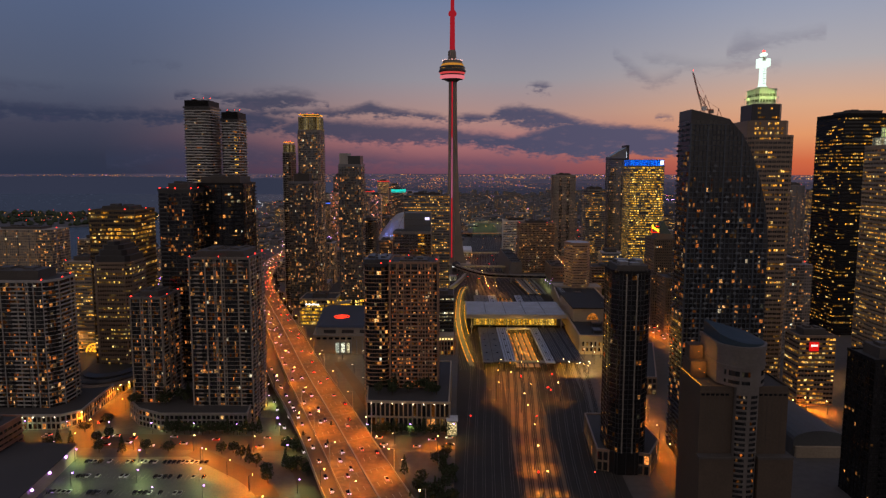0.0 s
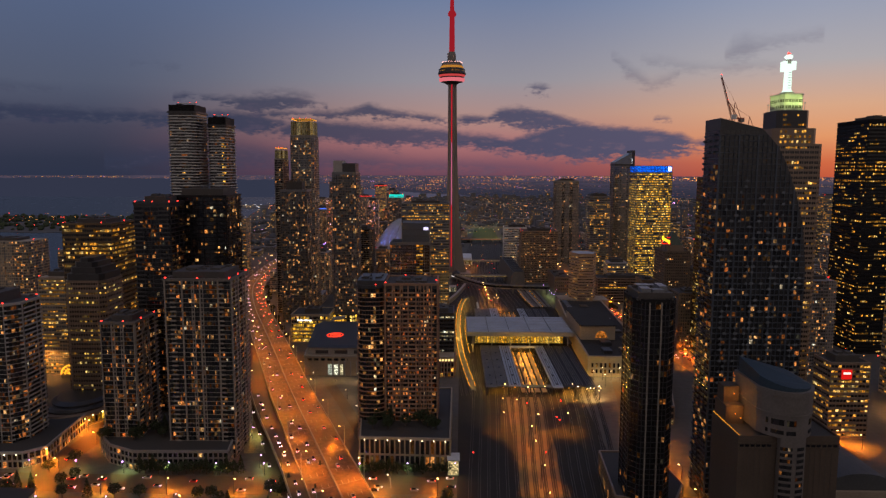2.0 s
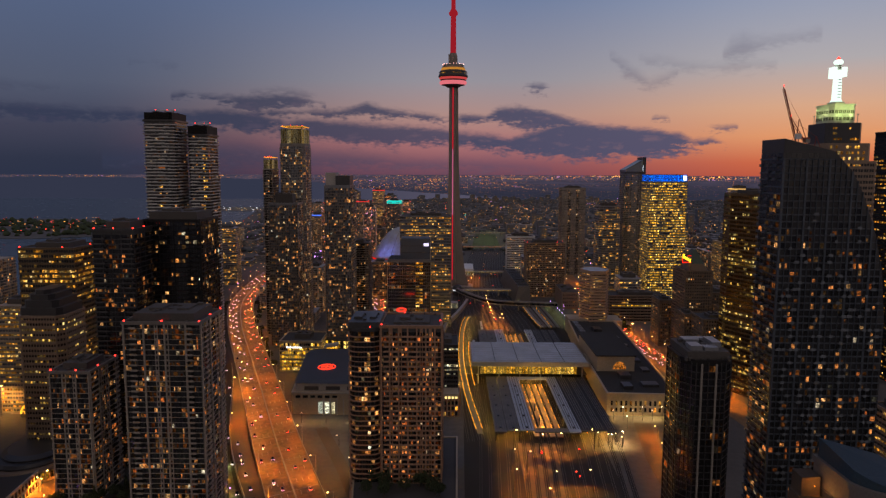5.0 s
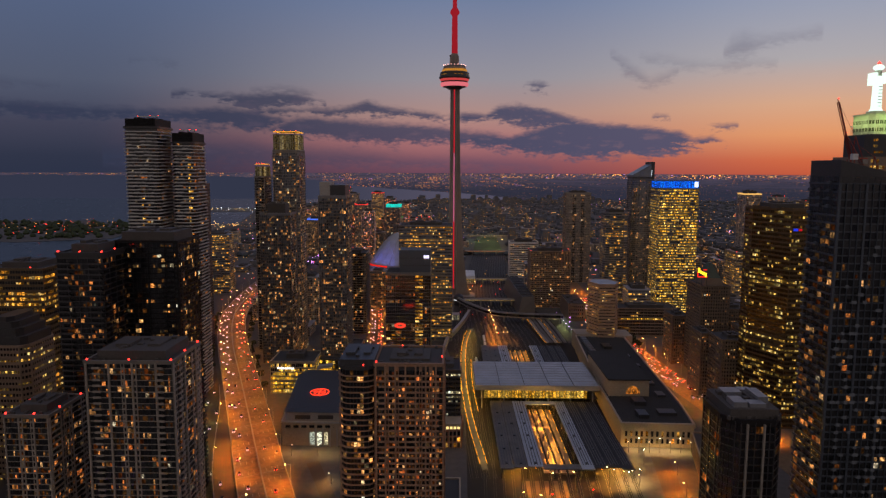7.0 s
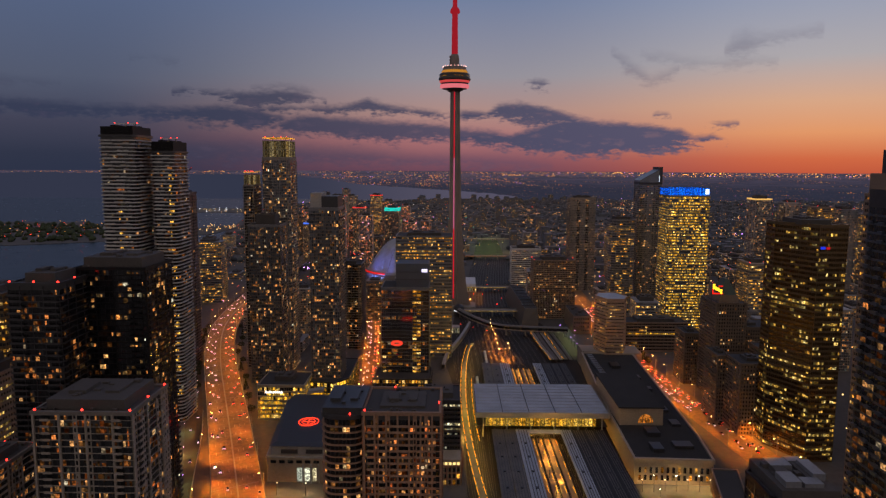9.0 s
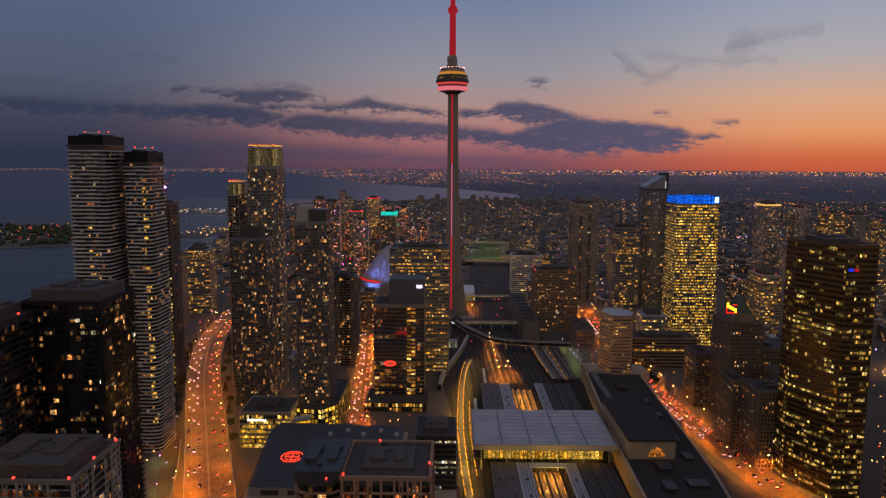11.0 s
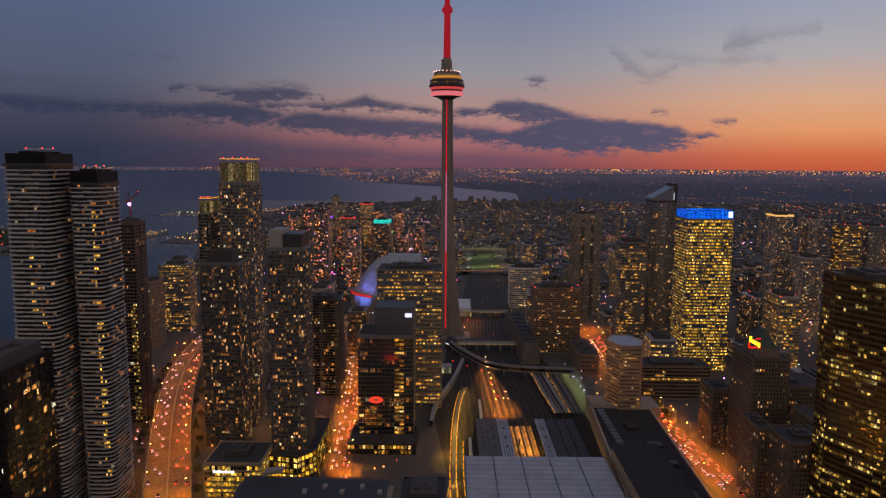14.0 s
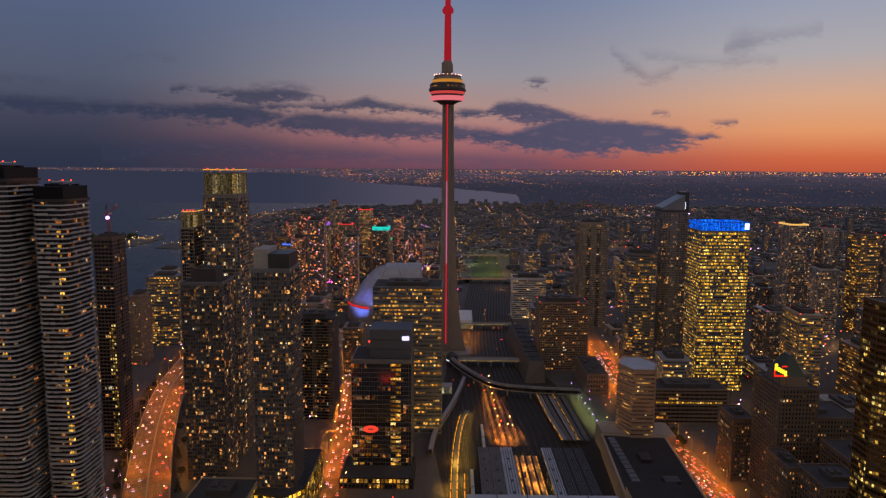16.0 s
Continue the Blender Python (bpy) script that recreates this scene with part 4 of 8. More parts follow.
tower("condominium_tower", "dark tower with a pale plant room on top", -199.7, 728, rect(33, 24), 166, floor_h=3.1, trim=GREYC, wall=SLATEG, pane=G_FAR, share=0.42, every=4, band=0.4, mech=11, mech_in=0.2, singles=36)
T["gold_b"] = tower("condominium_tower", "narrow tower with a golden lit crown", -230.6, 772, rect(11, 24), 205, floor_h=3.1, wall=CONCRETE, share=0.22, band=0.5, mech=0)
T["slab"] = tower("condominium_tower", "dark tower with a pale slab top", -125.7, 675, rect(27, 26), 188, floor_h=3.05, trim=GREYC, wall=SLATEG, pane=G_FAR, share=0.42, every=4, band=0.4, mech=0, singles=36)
Soup().box(-13, -2.5, -9, 11, 188.25, 202).part("plant_room", PALE, T["slab"])
Soup().box(-2.4, 12.5, -10, 11, 188.25, 199).part("plant_room", DARK, T["slab"])
T["tel"] = tower("office_block", "dark mirror glass office tower with a lit stair column", -56, 742, rect(50, 34), 100, floor_h=3.9, bay=2.2, wall=SLATEG, pane=G_MIRROR, light=L_DIM, share=0.10, rows=0.06, band=0.35, every=40, pier=0.15, mech=0, proud=0.08, win=0.97, **OFF)
T["lit"] = tower("office_block", "glass office tower with bright lit floors", -40, 815, rect(66, 34), 145, floor_h=3.9, bay=1.9, wall=SLATEG, pane=G_FAR, light=L_OFFICE, share=0.26, rows=0.42, band=1.9, every=4, mech=4, singles=36, **OFF)
tower("office_block", "dark office block beside the railway", -14, 562, rect(27, 28), 56, floor_h=3.6, bay=2.0, wall=DARK, pane=G_BLACK, light=L_COOL, share=0.14, rows=0.3, band=1.6, every=3, mech=4, **OFF)
tower("condominium_tower", "dark glass condominium behind the low lit block", -137, 840, rect(37, 30), 106, floor_h=3.1, trim=GREYC, wall=DARK, share=0.3, every=4, band=0.6, mech=4)
T["rise"] = tower("unfinished_tower", "unfinished concrete tower with a crane by the harbour", -306, 770, rect(16, 20), 196, floor_h=3.4, bay=3.0, wall=surface("raw_reddish_concrete", (0.15, 0.105, 0.09)), pane=G_BLACK, share=0.06, band=0.6, mech=3, category="tower")

# ---- right of the railway ----
T["slim"] = tower("apartment_tower", "slim black glass tower with chamfered corners", 105, 332, rect(22.6, 24, 5, 1), 123.5, wall=BLACK, pane=G_BLACK, bay=1.9, light=L_DIM, share=0.06, trim=surface("grey_steel_mullion", (0.045, 0.045, 0.05), 0.4, 0.2), every=3, pier=0.35, band=0.4, proud=0.2, mech=4, mech_in=0.1, lobby=14, style="glass", **NEAR)
for x in (-4.0, 2.2):
    Soup().box(x - 0.35, x + 0.35, -12.9, -12.25, 14, 123).part("facade_rib", CONCRETE, T["slim"], "pale vertical rib")
q = Soup()
for x, y, w_, d_, h_ in ((-7, -8, 5, 6, 2.0), (-1, -8, 6, 4, 1.4), (4, -4, 4, 9, 2.4), (-6, 2, 7, 5, 1.8), (2, 6, 5, 3, 1.2)):
    q.box(x, x + w_, y, y + d_, 127.5, 127.5 + h_)
q.part("roof_plant", SLATEG, T["slim"], kind="stuff")
T["spire"] = tower("office_tower", "stone tower stepping up to a lit spire", 264, 483, rect(38, 36, 4, 1), 211, floor_h=3.9, bay=1.9, wall=BROWN, light=L_OFFICE, share=0.24, rows=0.18, band=1.9, every=2, pier=0.5, mech=0, singles=45, **OFF)
tower("office_tower", "tall black steel office tower", 450, 630, rect(58, 46), 243, floor_h=3.8, bay=1.8, wall=BLACK, pane=G_BLACK, light=L_OFFICE, share=0.3, rows=0.14, band=1.9, every=2, pier=0.3, mech=5, singles=40, **OFF)
T["pale"] = tower("office_tower", "pale office tower with a lit stepped crown", 398, 490, rect(52, 36), 204, floor_h=3.8, bay=1.9, wall=TAN, light=L_OFFICE, share=0.5, rows=0.16, band=1.9, every=2, pier=0.4, mech=0, singles=45, **OFF)
T["gold"] = tower("office_tower", "gold mirror glass office tower", 267, 590, [(1, -20), (22, -20), (22, 20), (-16, 20), (-16, 8)], 184, floor_h=3.8, bay=1.6, wall=BRONZE, pane=G_GOLD, light=L_GOLD, share=0.34, rows=0.15, band=1.5, every=4, pier=0.2, proud=0.12, mech=4, singles=45, **OFF)
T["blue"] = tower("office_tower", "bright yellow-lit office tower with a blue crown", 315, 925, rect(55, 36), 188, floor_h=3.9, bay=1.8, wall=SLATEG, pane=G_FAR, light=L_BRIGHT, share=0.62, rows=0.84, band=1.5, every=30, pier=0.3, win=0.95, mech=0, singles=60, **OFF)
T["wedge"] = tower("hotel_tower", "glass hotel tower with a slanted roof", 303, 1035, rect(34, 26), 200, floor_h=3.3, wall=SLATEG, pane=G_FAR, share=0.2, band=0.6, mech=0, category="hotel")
# six-sided tower: orange street light is painted into its pinkish wall colour
tower("office_tower", "six-sided pale office tower", 174, 775, [(-9, -17), (10, -17), (18, 0), (9, 17), (-9, 17), (-18, 0)], 81, floor_h=3.7, bay=2.0, wall=surface("street_lit_precast", (0.42, 0.29, 0.21)), light=L_OFFICE, share=0.3, band=2.7, every=30, pier=0, mech=0, proud=0.1, roof=ROOF_PALE, **OFF)
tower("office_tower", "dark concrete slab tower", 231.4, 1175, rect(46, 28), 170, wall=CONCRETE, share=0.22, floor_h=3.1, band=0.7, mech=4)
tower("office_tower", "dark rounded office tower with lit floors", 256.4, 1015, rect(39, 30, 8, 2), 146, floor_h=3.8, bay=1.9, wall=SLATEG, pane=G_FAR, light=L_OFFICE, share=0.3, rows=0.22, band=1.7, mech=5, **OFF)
tower("hotel_slab", "brown hotel slab with dotted windows", 146, 984, rect(62, 30), 88, floor_h=3.1, bay=2.4, wall=BROWN, share=0.2, band=1.3, every=1, pier=0.8, mech=5, beacons=5, win=0.6, category="hotel", style="glass")
tower("office_block", "pale stepped office block", 136, 1220, rect(56, 30), 70, floor_h=3.7, wall=WHITE, light=L_OFFICE, share=0.15, band=1.8, mech=6, **OFF)
# coloured reflections in the gold glass, put in as glowing panels
GLOW_R, GLOW_B = glow_mat("red_reflection_glow", lin(220, 30, 40), 0.7), glow_mat("blue_reflection_glow", lin(40, 60, 230), 0.9)
Soup().box(2, 5.5, -20.6, -20.3, 166.5, 168.5).part("logo_panel", GLOW_B, T["gold"], "blue screen reflection glowing on the gold glass")
Soup().box(6.4, 9, -20.6, -20.3, 166.5, 168.3).part("logo_panel", GLOW_R, T["gold"], "red screen reflection glowing on the gold glass")

# mirror tower: tall plant box, one stair column and the lower floors lit
Soup().box(-10, 24.6, -12, 12, 100.3, 125).part("plant_room", surface("blue_grey_louvre_screen", (0.085, 0.10, 0.13), 0.5), T["tel"])
for zz in (108, 116):
    Soup().box(-10.2, 24.8, -12.2, 12.2, zz, zz + 0.5).part("screen_rail", DARK, T["tel"])
Soup().box(17, 23, -12.5, -12.25, 116, 119.5).part("logo_panel", glow_mat("white_violet_sign", lin(225, 215, 255), 1.4), T["tel"], "pale glowing sign")
q = Soup()
rt = random.Random(4)
for f in range(25):
    z0 = 1 + f * 3.9
    for j in range(6):
        if f < 8 and rt.random() < 0.5 or j > 3 and rt.random() < 0.85:
            x0 = (-24 + j * 5.5 if f < 8 and j < 4 else 8 + (j - 4) * 4.4)
            q.quad((x0, -17.25, z0 + 0.8), (x0 + 3.9, -17.25, z0 + 0.8), (x0 + 3.9, -17.25, z0 + 2.9), (x0, -17.25, z0 + 2.9))
q.part("stair_glazing", L_OFFICE, T["tel"], kind="stuff")
# the arena ring mirrored in the glass, put on as a glowing oval
q = Soup()
ra = [(-9 + 6.5 * math.cos(math.pi * i / 12), 41 + 3.2 * math.sin(math.pi * i / 12)) for i in range(24)]
rb_ = [(-9 + 2.4 * math.cos(math.pi * i / 12), 41 + 0.7 * math.sin(math.pi * i / 12)) for i in range(24)]
for i in range(24):
    j = (i + 1) % 24
    q.quad((ra[i][0], -17.3, ra[i][1]), (ra[j][0], -17.3, ra[j][1]), (rb_[j][0], -17.3, rb_[j][1]), (rb_[i][0], -17.3, rb_[i][1]))
q.part("oval_sign", glow_mat("red_oval_glow", (1.0, 0.06, 0.03), 1.0), T["tel"], "glowing red oval, the arena ring reflected")

GOLD_STAIR = lit("golden_stair_glass", [(0.0, lin(255, 170, 50)), (1.0, lin(255, 200, 90))], 0.45, 1.3)
for key, xa, n_, dd in (("band_a", 4.5, 20, -15.3), ("band_b", 5.0, 46, -13.3)):
    q = Soup()
    rt = random.Random(n_)
    for f in range(n_):
        if rt.random() < (0.62 if key == "band_a" else 0.88):
            z0 = (130 if key == "band_a" else 20) + f * 3.05 * (1 if key == "band_a" else 1.45)
            z0 = 3.05 * int(z0 / 3.05)
            for j in range(rt.randint(1, 3)):
                if rt.random() < 0.8:
                    q.quad((xa + j * 1.5 - (5 if key == "band_a" and f % 2 else 0), dd, z0 + 0.98), (xa + j * 1.5 + 1.2 - (5 if key == "band_a" and f % 2 else 0), dd, z0 + 0.98), (xa + j * 1.5 + 1.2 - (5 if key == "band_a" and f % 2 else 0), dd, z0 + 2.6), (xa + j * 1.5 - (5 if key == "band_a" and f % 2 else 0), dd, z0 + 2.6))
    if q.v:
        q.part("stair_glazing", GOLD_STAIR, T[key], "golden lit stair bays", kind="stuff")


# ---- crowns, spires and special tops ----
GOLD_CROWN = lit("golden_crown_glass", [(0.0, lin(226, 180, 96)), (1.0, lin(236, 210, 150))], 0.04, 0.4)
RED_STEEL = surface("red_painted_steel", (0.32, 0.05, 0.03), 0.5)


def crown(on, foot, z, h, m, bay=2.4, frame_m=CONCRETE, lamps=0):
    """A tall lit parapet of glass fins on a roof."""
    ob = (on, (0, 0, z))
    s, g = Soup(), Soup()
    k = len(foot)
    for i in range(k):
        p, q = Vector(foot[i]), Vector(foot[(i + 1) % k])
        e = q - p
        cnt = max(1, int(e.length / bay))
        n = Vector((e.y, -e.x)).normalized()
        for j in range(cnt):
            a, b = p + e * (j + 0.1) / cnt, p + e * (j + 0.9) / cnt
            g.quad((*a, 0.4), (*b, 0.4), (*b, h - 0.6), (*a, h - 0.6))
            c = p + e * j / cnt + n * 0.06
            s.box(c.x - 0.16, c.x + 0.16, c.y - 0.16, c.y + 0.16, 0, h)
    s.ring(grown(foot, -0.3), grown(foot, 0.3), h - 0.6, h)
    s.ring(grown(foot, -0.3), grown(foot, 0.3), h * 0.45, h * 0.45 + 0.5)
    s.ring(grown(foot, -0.3), grown(foot, 0.3), 0, 0.5)
    s.part("crown_frame", frame_m, ob)
    g.part("crown_glazing", m, ob, "lit crown glass", kind="stuff")
    lamp = Soup().box(-0.32, 0.32, -0.32, 0.32, 0, 0.65).mesh("beacon", E_RED)
    for i in range(lamps):
        link_part("beacon", lamp, ob, at=(*foot[i % k], h))
    return ob


def roof_slab(on, w, d, z, m=E_YELLOW):
    """A thin flat canopy held over a crown, its edge lit."""
    ob = (on, (0, 0, z))
    Soup().box(-w / 2, w / 2, -d / 2, d / 2, 0.5, 1.1).part("canopy", PALE, ob)
    Soup().ring(rect(w - 1, d - 1), rect(w + 0.3, d + 0.3), 0.1, 0.45).part("edge_light", m, ob)
    for sx in (-1, 1):
        for sy in (-1, 1):
            Soup().box(sx * w * 0.4 - 0.3, sx * w * 0.4 + 0.3, sy * d * 0.4 - 0.3, sy * d * 0.4 + 0.3, -2.6, 0.5).part("canopy_post", CONCRETE, ob)
    lamp = Soup().box(-0.32, 0.32, -0.32, 0.32, 0, 0.65).mesh("beacon", E_RED)
    for a in (-0.42, -0.1, 0.2, 0.42):
        link_part("beacon", lamp, ob, at=(a * w, -d * 0.4, 1.1))
    return ob


crown(T["gold_a"], rect(28.5, 28.5, 3, 1), 235.2, 18.5, GOLD_CROWN)
roof_slab(T["gold_a"], 27, 27, 256.3)
crown(T["gold_b"], rect(10, 22.5), 205.2, 12, GOLD_CROWN)
roof_slab(T["gold_b"], 10, 22, 219.4)
BLUE_CROWN = lit("blue_crown_glass", [(0.0, lin(0, 70, 220)), (1.0, lin(20, 120, 255))], 0.85, 1.2)
crown(T["blue"], rect(54, 35), 188.2, 11, BLUE_CROWN, 2.0, DARK)
Soup().box(21, 26, -17.9, -17.6, 190.5, 197.5).part("logo_panel", glow_mat("white_sign_light", (0.85, 0.92, 1.0), 1.8), T["blue"], "white square logo panel")
L_GREEN = lit("green_white_lantern", [(0.0, lin(206, 222, 140)), (1.0, lin(226, 240, 178))], 0.42, 0.75)

# stone tower: two set-backs, green lantern, white spire
ob = (T["spire"], (-1.5, 0, 198.2))
Soup().prism(rect(34, 32, 4, 1), 13.1, 26).part("upper_tier", BROWN, ob)
g = Soup()
rs = random.Random(8)
for f in range(3):
    for sx in range(14):
        if rs.random() < 0.5:
            x0 = -13 + sx * 1.85
            g.quad((x0, -16.1, 14.6 + f * 3.9), (x0 + 1.45, -16.1, 14.6 + f * 3.9), (x0 + 1.45, -16.1, 16.6 + f * 3.9), (x0, -16.1, 16.6 + f * 3.9))
g.part("tier_glazing", L_OFFICE, ob, kind="stuff")
Soup().prism(rect(25, 24, 3, 1), 26.02, 40).part("setback", DARK, ob)
g = Soup()
for zz, x0, x1 in ((28.2, -8.5, -1.5), (28.2, 3, 9), (32.0, -9, -5.5), (35.6, -9, -6), (35.6, 2, 4)):
    for i in range(int((x1 - x0) / 1.5)):
        g.quad((x0 + i * 1.5, -12.12, zz), (x0 + i * 1.5 + 1.2, -12.12, zz), (x0 + i * 1.5 + 1.2, -12.12, zz + 1.5), (x0 + i * 1.5, -12.12, zz + 1.5))
g.part("setback_glazing", L_OFFICE, ob, kind="stuff")
GREENSTONE = surface("pale_lit_stone", (0.62, 0.66, 0.52))
Soup().prism(rect(18, 18, 2.5, 1), 40.02, 52.5).part("lantern", GREENSTONE, ob, "lantern walls of pale floodlit green stone")
g = Soup()
f_ = rect(18.3, 18.3, 2.5, 1)
for i in range(8):
    p, q = Vector(f_[i]), Vector(f_[(i + 1) % 8])
    cnt = max(1, int((q - p).length / 2.6))
    for j in range(cnt):
        for zz in (41.9, 46.6):
            for u in (0.12, 0.55):
                a, b = p.lerp(q, (j + u) / cnt), p.lerp(q, (j + u + 0.33) / cnt)
                g.quad((*a, zz), (*b, zz), (*b, zz + 2.3), (*a, zz + 2.3))
g.part("lantern_glazing", surface("lantern_window", (0.10, 0.11, 0.06), 0.3), ob, kind="stuff")
Soup().ring(rect(17.8, 17.8, 2.5, 1), rect(18.8, 18.8, 2.5, 1), 52.2, 53.0).part("cornice", GREENSTONE, ob)
FLOOD_GREEN = bpy.data.lights.new("lantern_flood_light", "POINT")
FLOOD_GREEN.energy, FLOOD_GREEN.color, FLOOD_GREEN.shadow_soft_size = 900, (0.86, 1.0, 0.40), 0.3
fixture = Soup().box(-0.12, 0.12, -0.12, 0.12, 0, 5.2).box(-0.5, 0.5, -0.4, 0.4, 5.2, 5.9).mesh("floodlight", GREENSTONE)
for x_, y_ in ((-7.5, -11.6), (-2.5, -11.6), (2.5, -11.6), (7.5, -11.6), (-11.8, -5), (-11.8, 4)):
    link_part("floodlight", fixture, ob, at=(x_, y_, 40.02))
    li = new("flood_light", FLOOD_GREEN)
    li.parent, li.location = T["spire"], (x_ - 1.5, y_ * DEEP_T, 198.2 + 46.6)
# floodlight on shaft, drum and cap is put in as their own glow
SPIRE = glow_mat("floodlit_white_spire", lin(228, 250, 236), 1.25)
Soup().prism(rect(8.4, 8.4, 1.5, 1), 52.5, 55).part("spire_base", GREENSTONE, ob)
Soup().prism(rect(5.2, 5.2, 1.2, 1), 55, 77, rect(4.4, 4.4, 1.0, 1)).part("spire_shaft", SPIRE, ob, "floodlit white spire shaft")
for sx, z0 in ((-1, 71.4), (1, 72.4)):
    x0, x1 = sorted((sx * 2.2, sx * 4.8))
    Soup().box(x0, x1, -2.6, 2.6, z0, 79).part("spire_head", SPIRE, ob, "floodlit white antenna drum")
Soup().disc_stack(0, 0, [(4.0, 55.05), (3.3, 56.2), (2.7, 57.6)], 12).part("spire_foot", SPIRE, ob, "flared floodlit foot")
ribs = Soup()
for zz in range(58, 71, 2):
    ribs.box(-1.1, 1.1, -2.75, -2.6, zz, zz + 0.35)
ribs.part("spire_louvre", surface("grey_spire_louvre", (0.35, 0.38, 0.36)), ob, kind="stuff")
Soup().prism(rect(3.4, 3.4, 0.8, 1), 77.02, 80.5).part("spire_neck", GREENSTONE, ob)
Soup().disc_stack(0, 0, [(1.4, 80.5), (2.6, 81.2), (3.1, 82.4), (2.6, 83.6), (1.3, 84.3)], 12).part("spire_cap", SPIRE, ob)
Soup().disc_stack(0, 0, [(1.2, 84.3), (1.0, 85.4), (0.2, 86.2)], 8).part("beacon", E_RED, ob)

# pale tower: stepped lit crown
for k, (w, d, z0, z1) in enumerate(((44, 30, 204.2, 212), (34, 24, 212.02, 221))):
    crown(T["pale"], rect(w, d), z0, z1 - z0, L_GREEN if k else L_COOL, 3.2, GREENSTONE)
    Soup().prism(rect(w - 3, d - 3), z0, z1 - 0.02).part("crown_tier", GREENSTONE, T["pale"])

# glass hotel's slanted top
ob = (T["wedge"], (0, 0, 200.2))
Soup().prism([(-17.5, -14.5), (17.5, -14.5), (17.5, 14.5), (-17.5, 14.5)], 0, 3).part("base", DARK, ob)
s = Soup()
s.v = [(-17.5, -14.5, 3), (12, -14.5, 3), (12, 14.5, 3), (-17.5, 14.5, 3), (-17.5, -14.5, 6), (12, -14.5, 23), (12, 14.5, 23), (-17.5, 14.5, 6)]
s.f = [(0, 3, 2, 1), (4, 5, 6, 7), (0, 1, 5, 4), (1, 2, 6, 5), (2, 3, 7, 6), (3, 0, 4, 7)]
s.part("glass_wedge", surface("pale_glass_roof", (0.16, 0.18, 0.21), 0.3), ob)
Soup().box(12.05, 17.4, -14.5, 14.5, 3, 27).part("fin_wall", DARK, ob)
Soup().box(12.4, 12.8, -14.9, -14.55, 4, 14).part("light_strip", glow_mat("white_strip_light", (0.8, 0.9, 1.0), 1.5), ob)

# curved tower under construction, with its crane
ob = thing("curved_tower", "dark glass tower with a sweeping curved top, unfinished", "tower", 0, 341, 0)
PROF = [(143.5, 0), (194, 0), (194, 138), (191.5, 160), (187, 178), (180.4, 195.4), (175.3, 204.8), (166.6, 214.3), (143.5, 220)]
D_ = 18.0
s = Soup()
k = len(PROF)
s.v = [(x, 0, z) for x, z in PROF] + [(x, D_, z) for x, z in PROF]
s.f = [tuple(range(k))] + [tuple(range(2 * k - 1, k - 1, -1))] + [(i, k + i, k + (i + 1) % k, (i + 1) % k) for i in range(k)]
s.part("wall", DARK, ob)


def curve_right(z):
    for (x0, z0), (x1, z1) in zip(PROF[1:], PROF[2:]):
        if z0 <= z <= z1:
            return x0 + (x1 - x0) * (z - z0) / max(0.01, z1 - z0)
    return 143.5


def curve_foot(x):
    """Height of the sweeping roof edge over x."""
    for (x0, z0), (x1, z1) in zip(PROF[2:], PROF[3:]):
        if x1 <= x <= x0:
            return z0 + (z1 - z0) * (x0 - x) / max(0.01, x0 - x1)
    return 138.0


rl = random.Random(12)
gl, ll, fr = Soup(), Soup(), Soup()
for f in range(66):
    z0 = 6 + f * 3.15
    xr = curve_right(z0 + 3.2) - 0.6
    if xr < 148:
        continue
    thick = 0.28 if f < 49 else 0.16
    fr.box(143.2, xr + 0.4, -0.35, 0.02, z0 - thick, z0 + thick)
    fr.box(143.1, 143.52, -0.3, D_ + 0.3, z0 - 0.35, z0 + 0.35)
    cnt = int((xr - 144) / 2.6)
    for j in range(cnt):
        a, b = 144.2 + j * 2.6, 144.2 + j * 2.6 + 2.2
        t_ = ll if (rl.random() < 0.20 and f < 55) else gl
        hh = 2.4 if t_ is gl or rl.random() < 0.5 else 1.5
        if t_ is ll:
            b = a + rl.choice((0.9, 1.3, 2.2))
        t_.quad((a, -0.05, z0 + 0.4), (b, -0.05, z0 + 0.4), (b, -0.05, z0 + 0.4 + hh), (a, -0.05, z0 + 0.4 + hh))
    for j in range(6):
        a = 1 + j * 2.75
        t_ = ll if (rl.random() < 0.24 and f < 60) else gl
        if j % 2 and rl.random() < 0.6:
            fr.box(142.1, 143.1, a, a + 2.3, z0 - 0.2, z0 + 1.0)
        t_.quad((143.45, a + 2.4, z0 + 0.4), (143.45, a, z0 + 0.4), (143.45, a, z0 + 2.8), (143.45, a + 2.4, z0 + 2.8))
for j in range(0, 21):
    x = 143.6 + j * 2.6
    if x < 170:
        fr.box(x - (0.42 if j % 4 == 0 else 0.1), x + (0.42 if j % 4 == 0 else 0.1), -0.5, 0.02, 0, 211)
    elif x < 193:
        fr.box(x - (0.42 if j % 4 == 0 else 0.1), x + (0.42 if j % 4 == 0 else 0.1), -0.5, 0.02, 0, curve_foot(x))
bal = Soup()
for f in range(58):
    z0 = 6 + f * 3.15
    for j in range(int((curve_right(z0 + 3.2) - 145.2) / 2.6)):
        if rl.random() < ((0.46 if f < 48 else 0.06) if j % 5 in (1, 2) else 0.14):
            a = 144.3 + j * 2.6 + rl.uniform(0, 0.7)
            b = a + rl.choice((1.2, 1.6, 2.1))
            bal.box(a, b, -1.5, -0.36, z0 - 0.2, z0 + 0.05)
            bal.box(a, b, -1.5, -1.38, z0 + 0.051, z0 + 1.1)
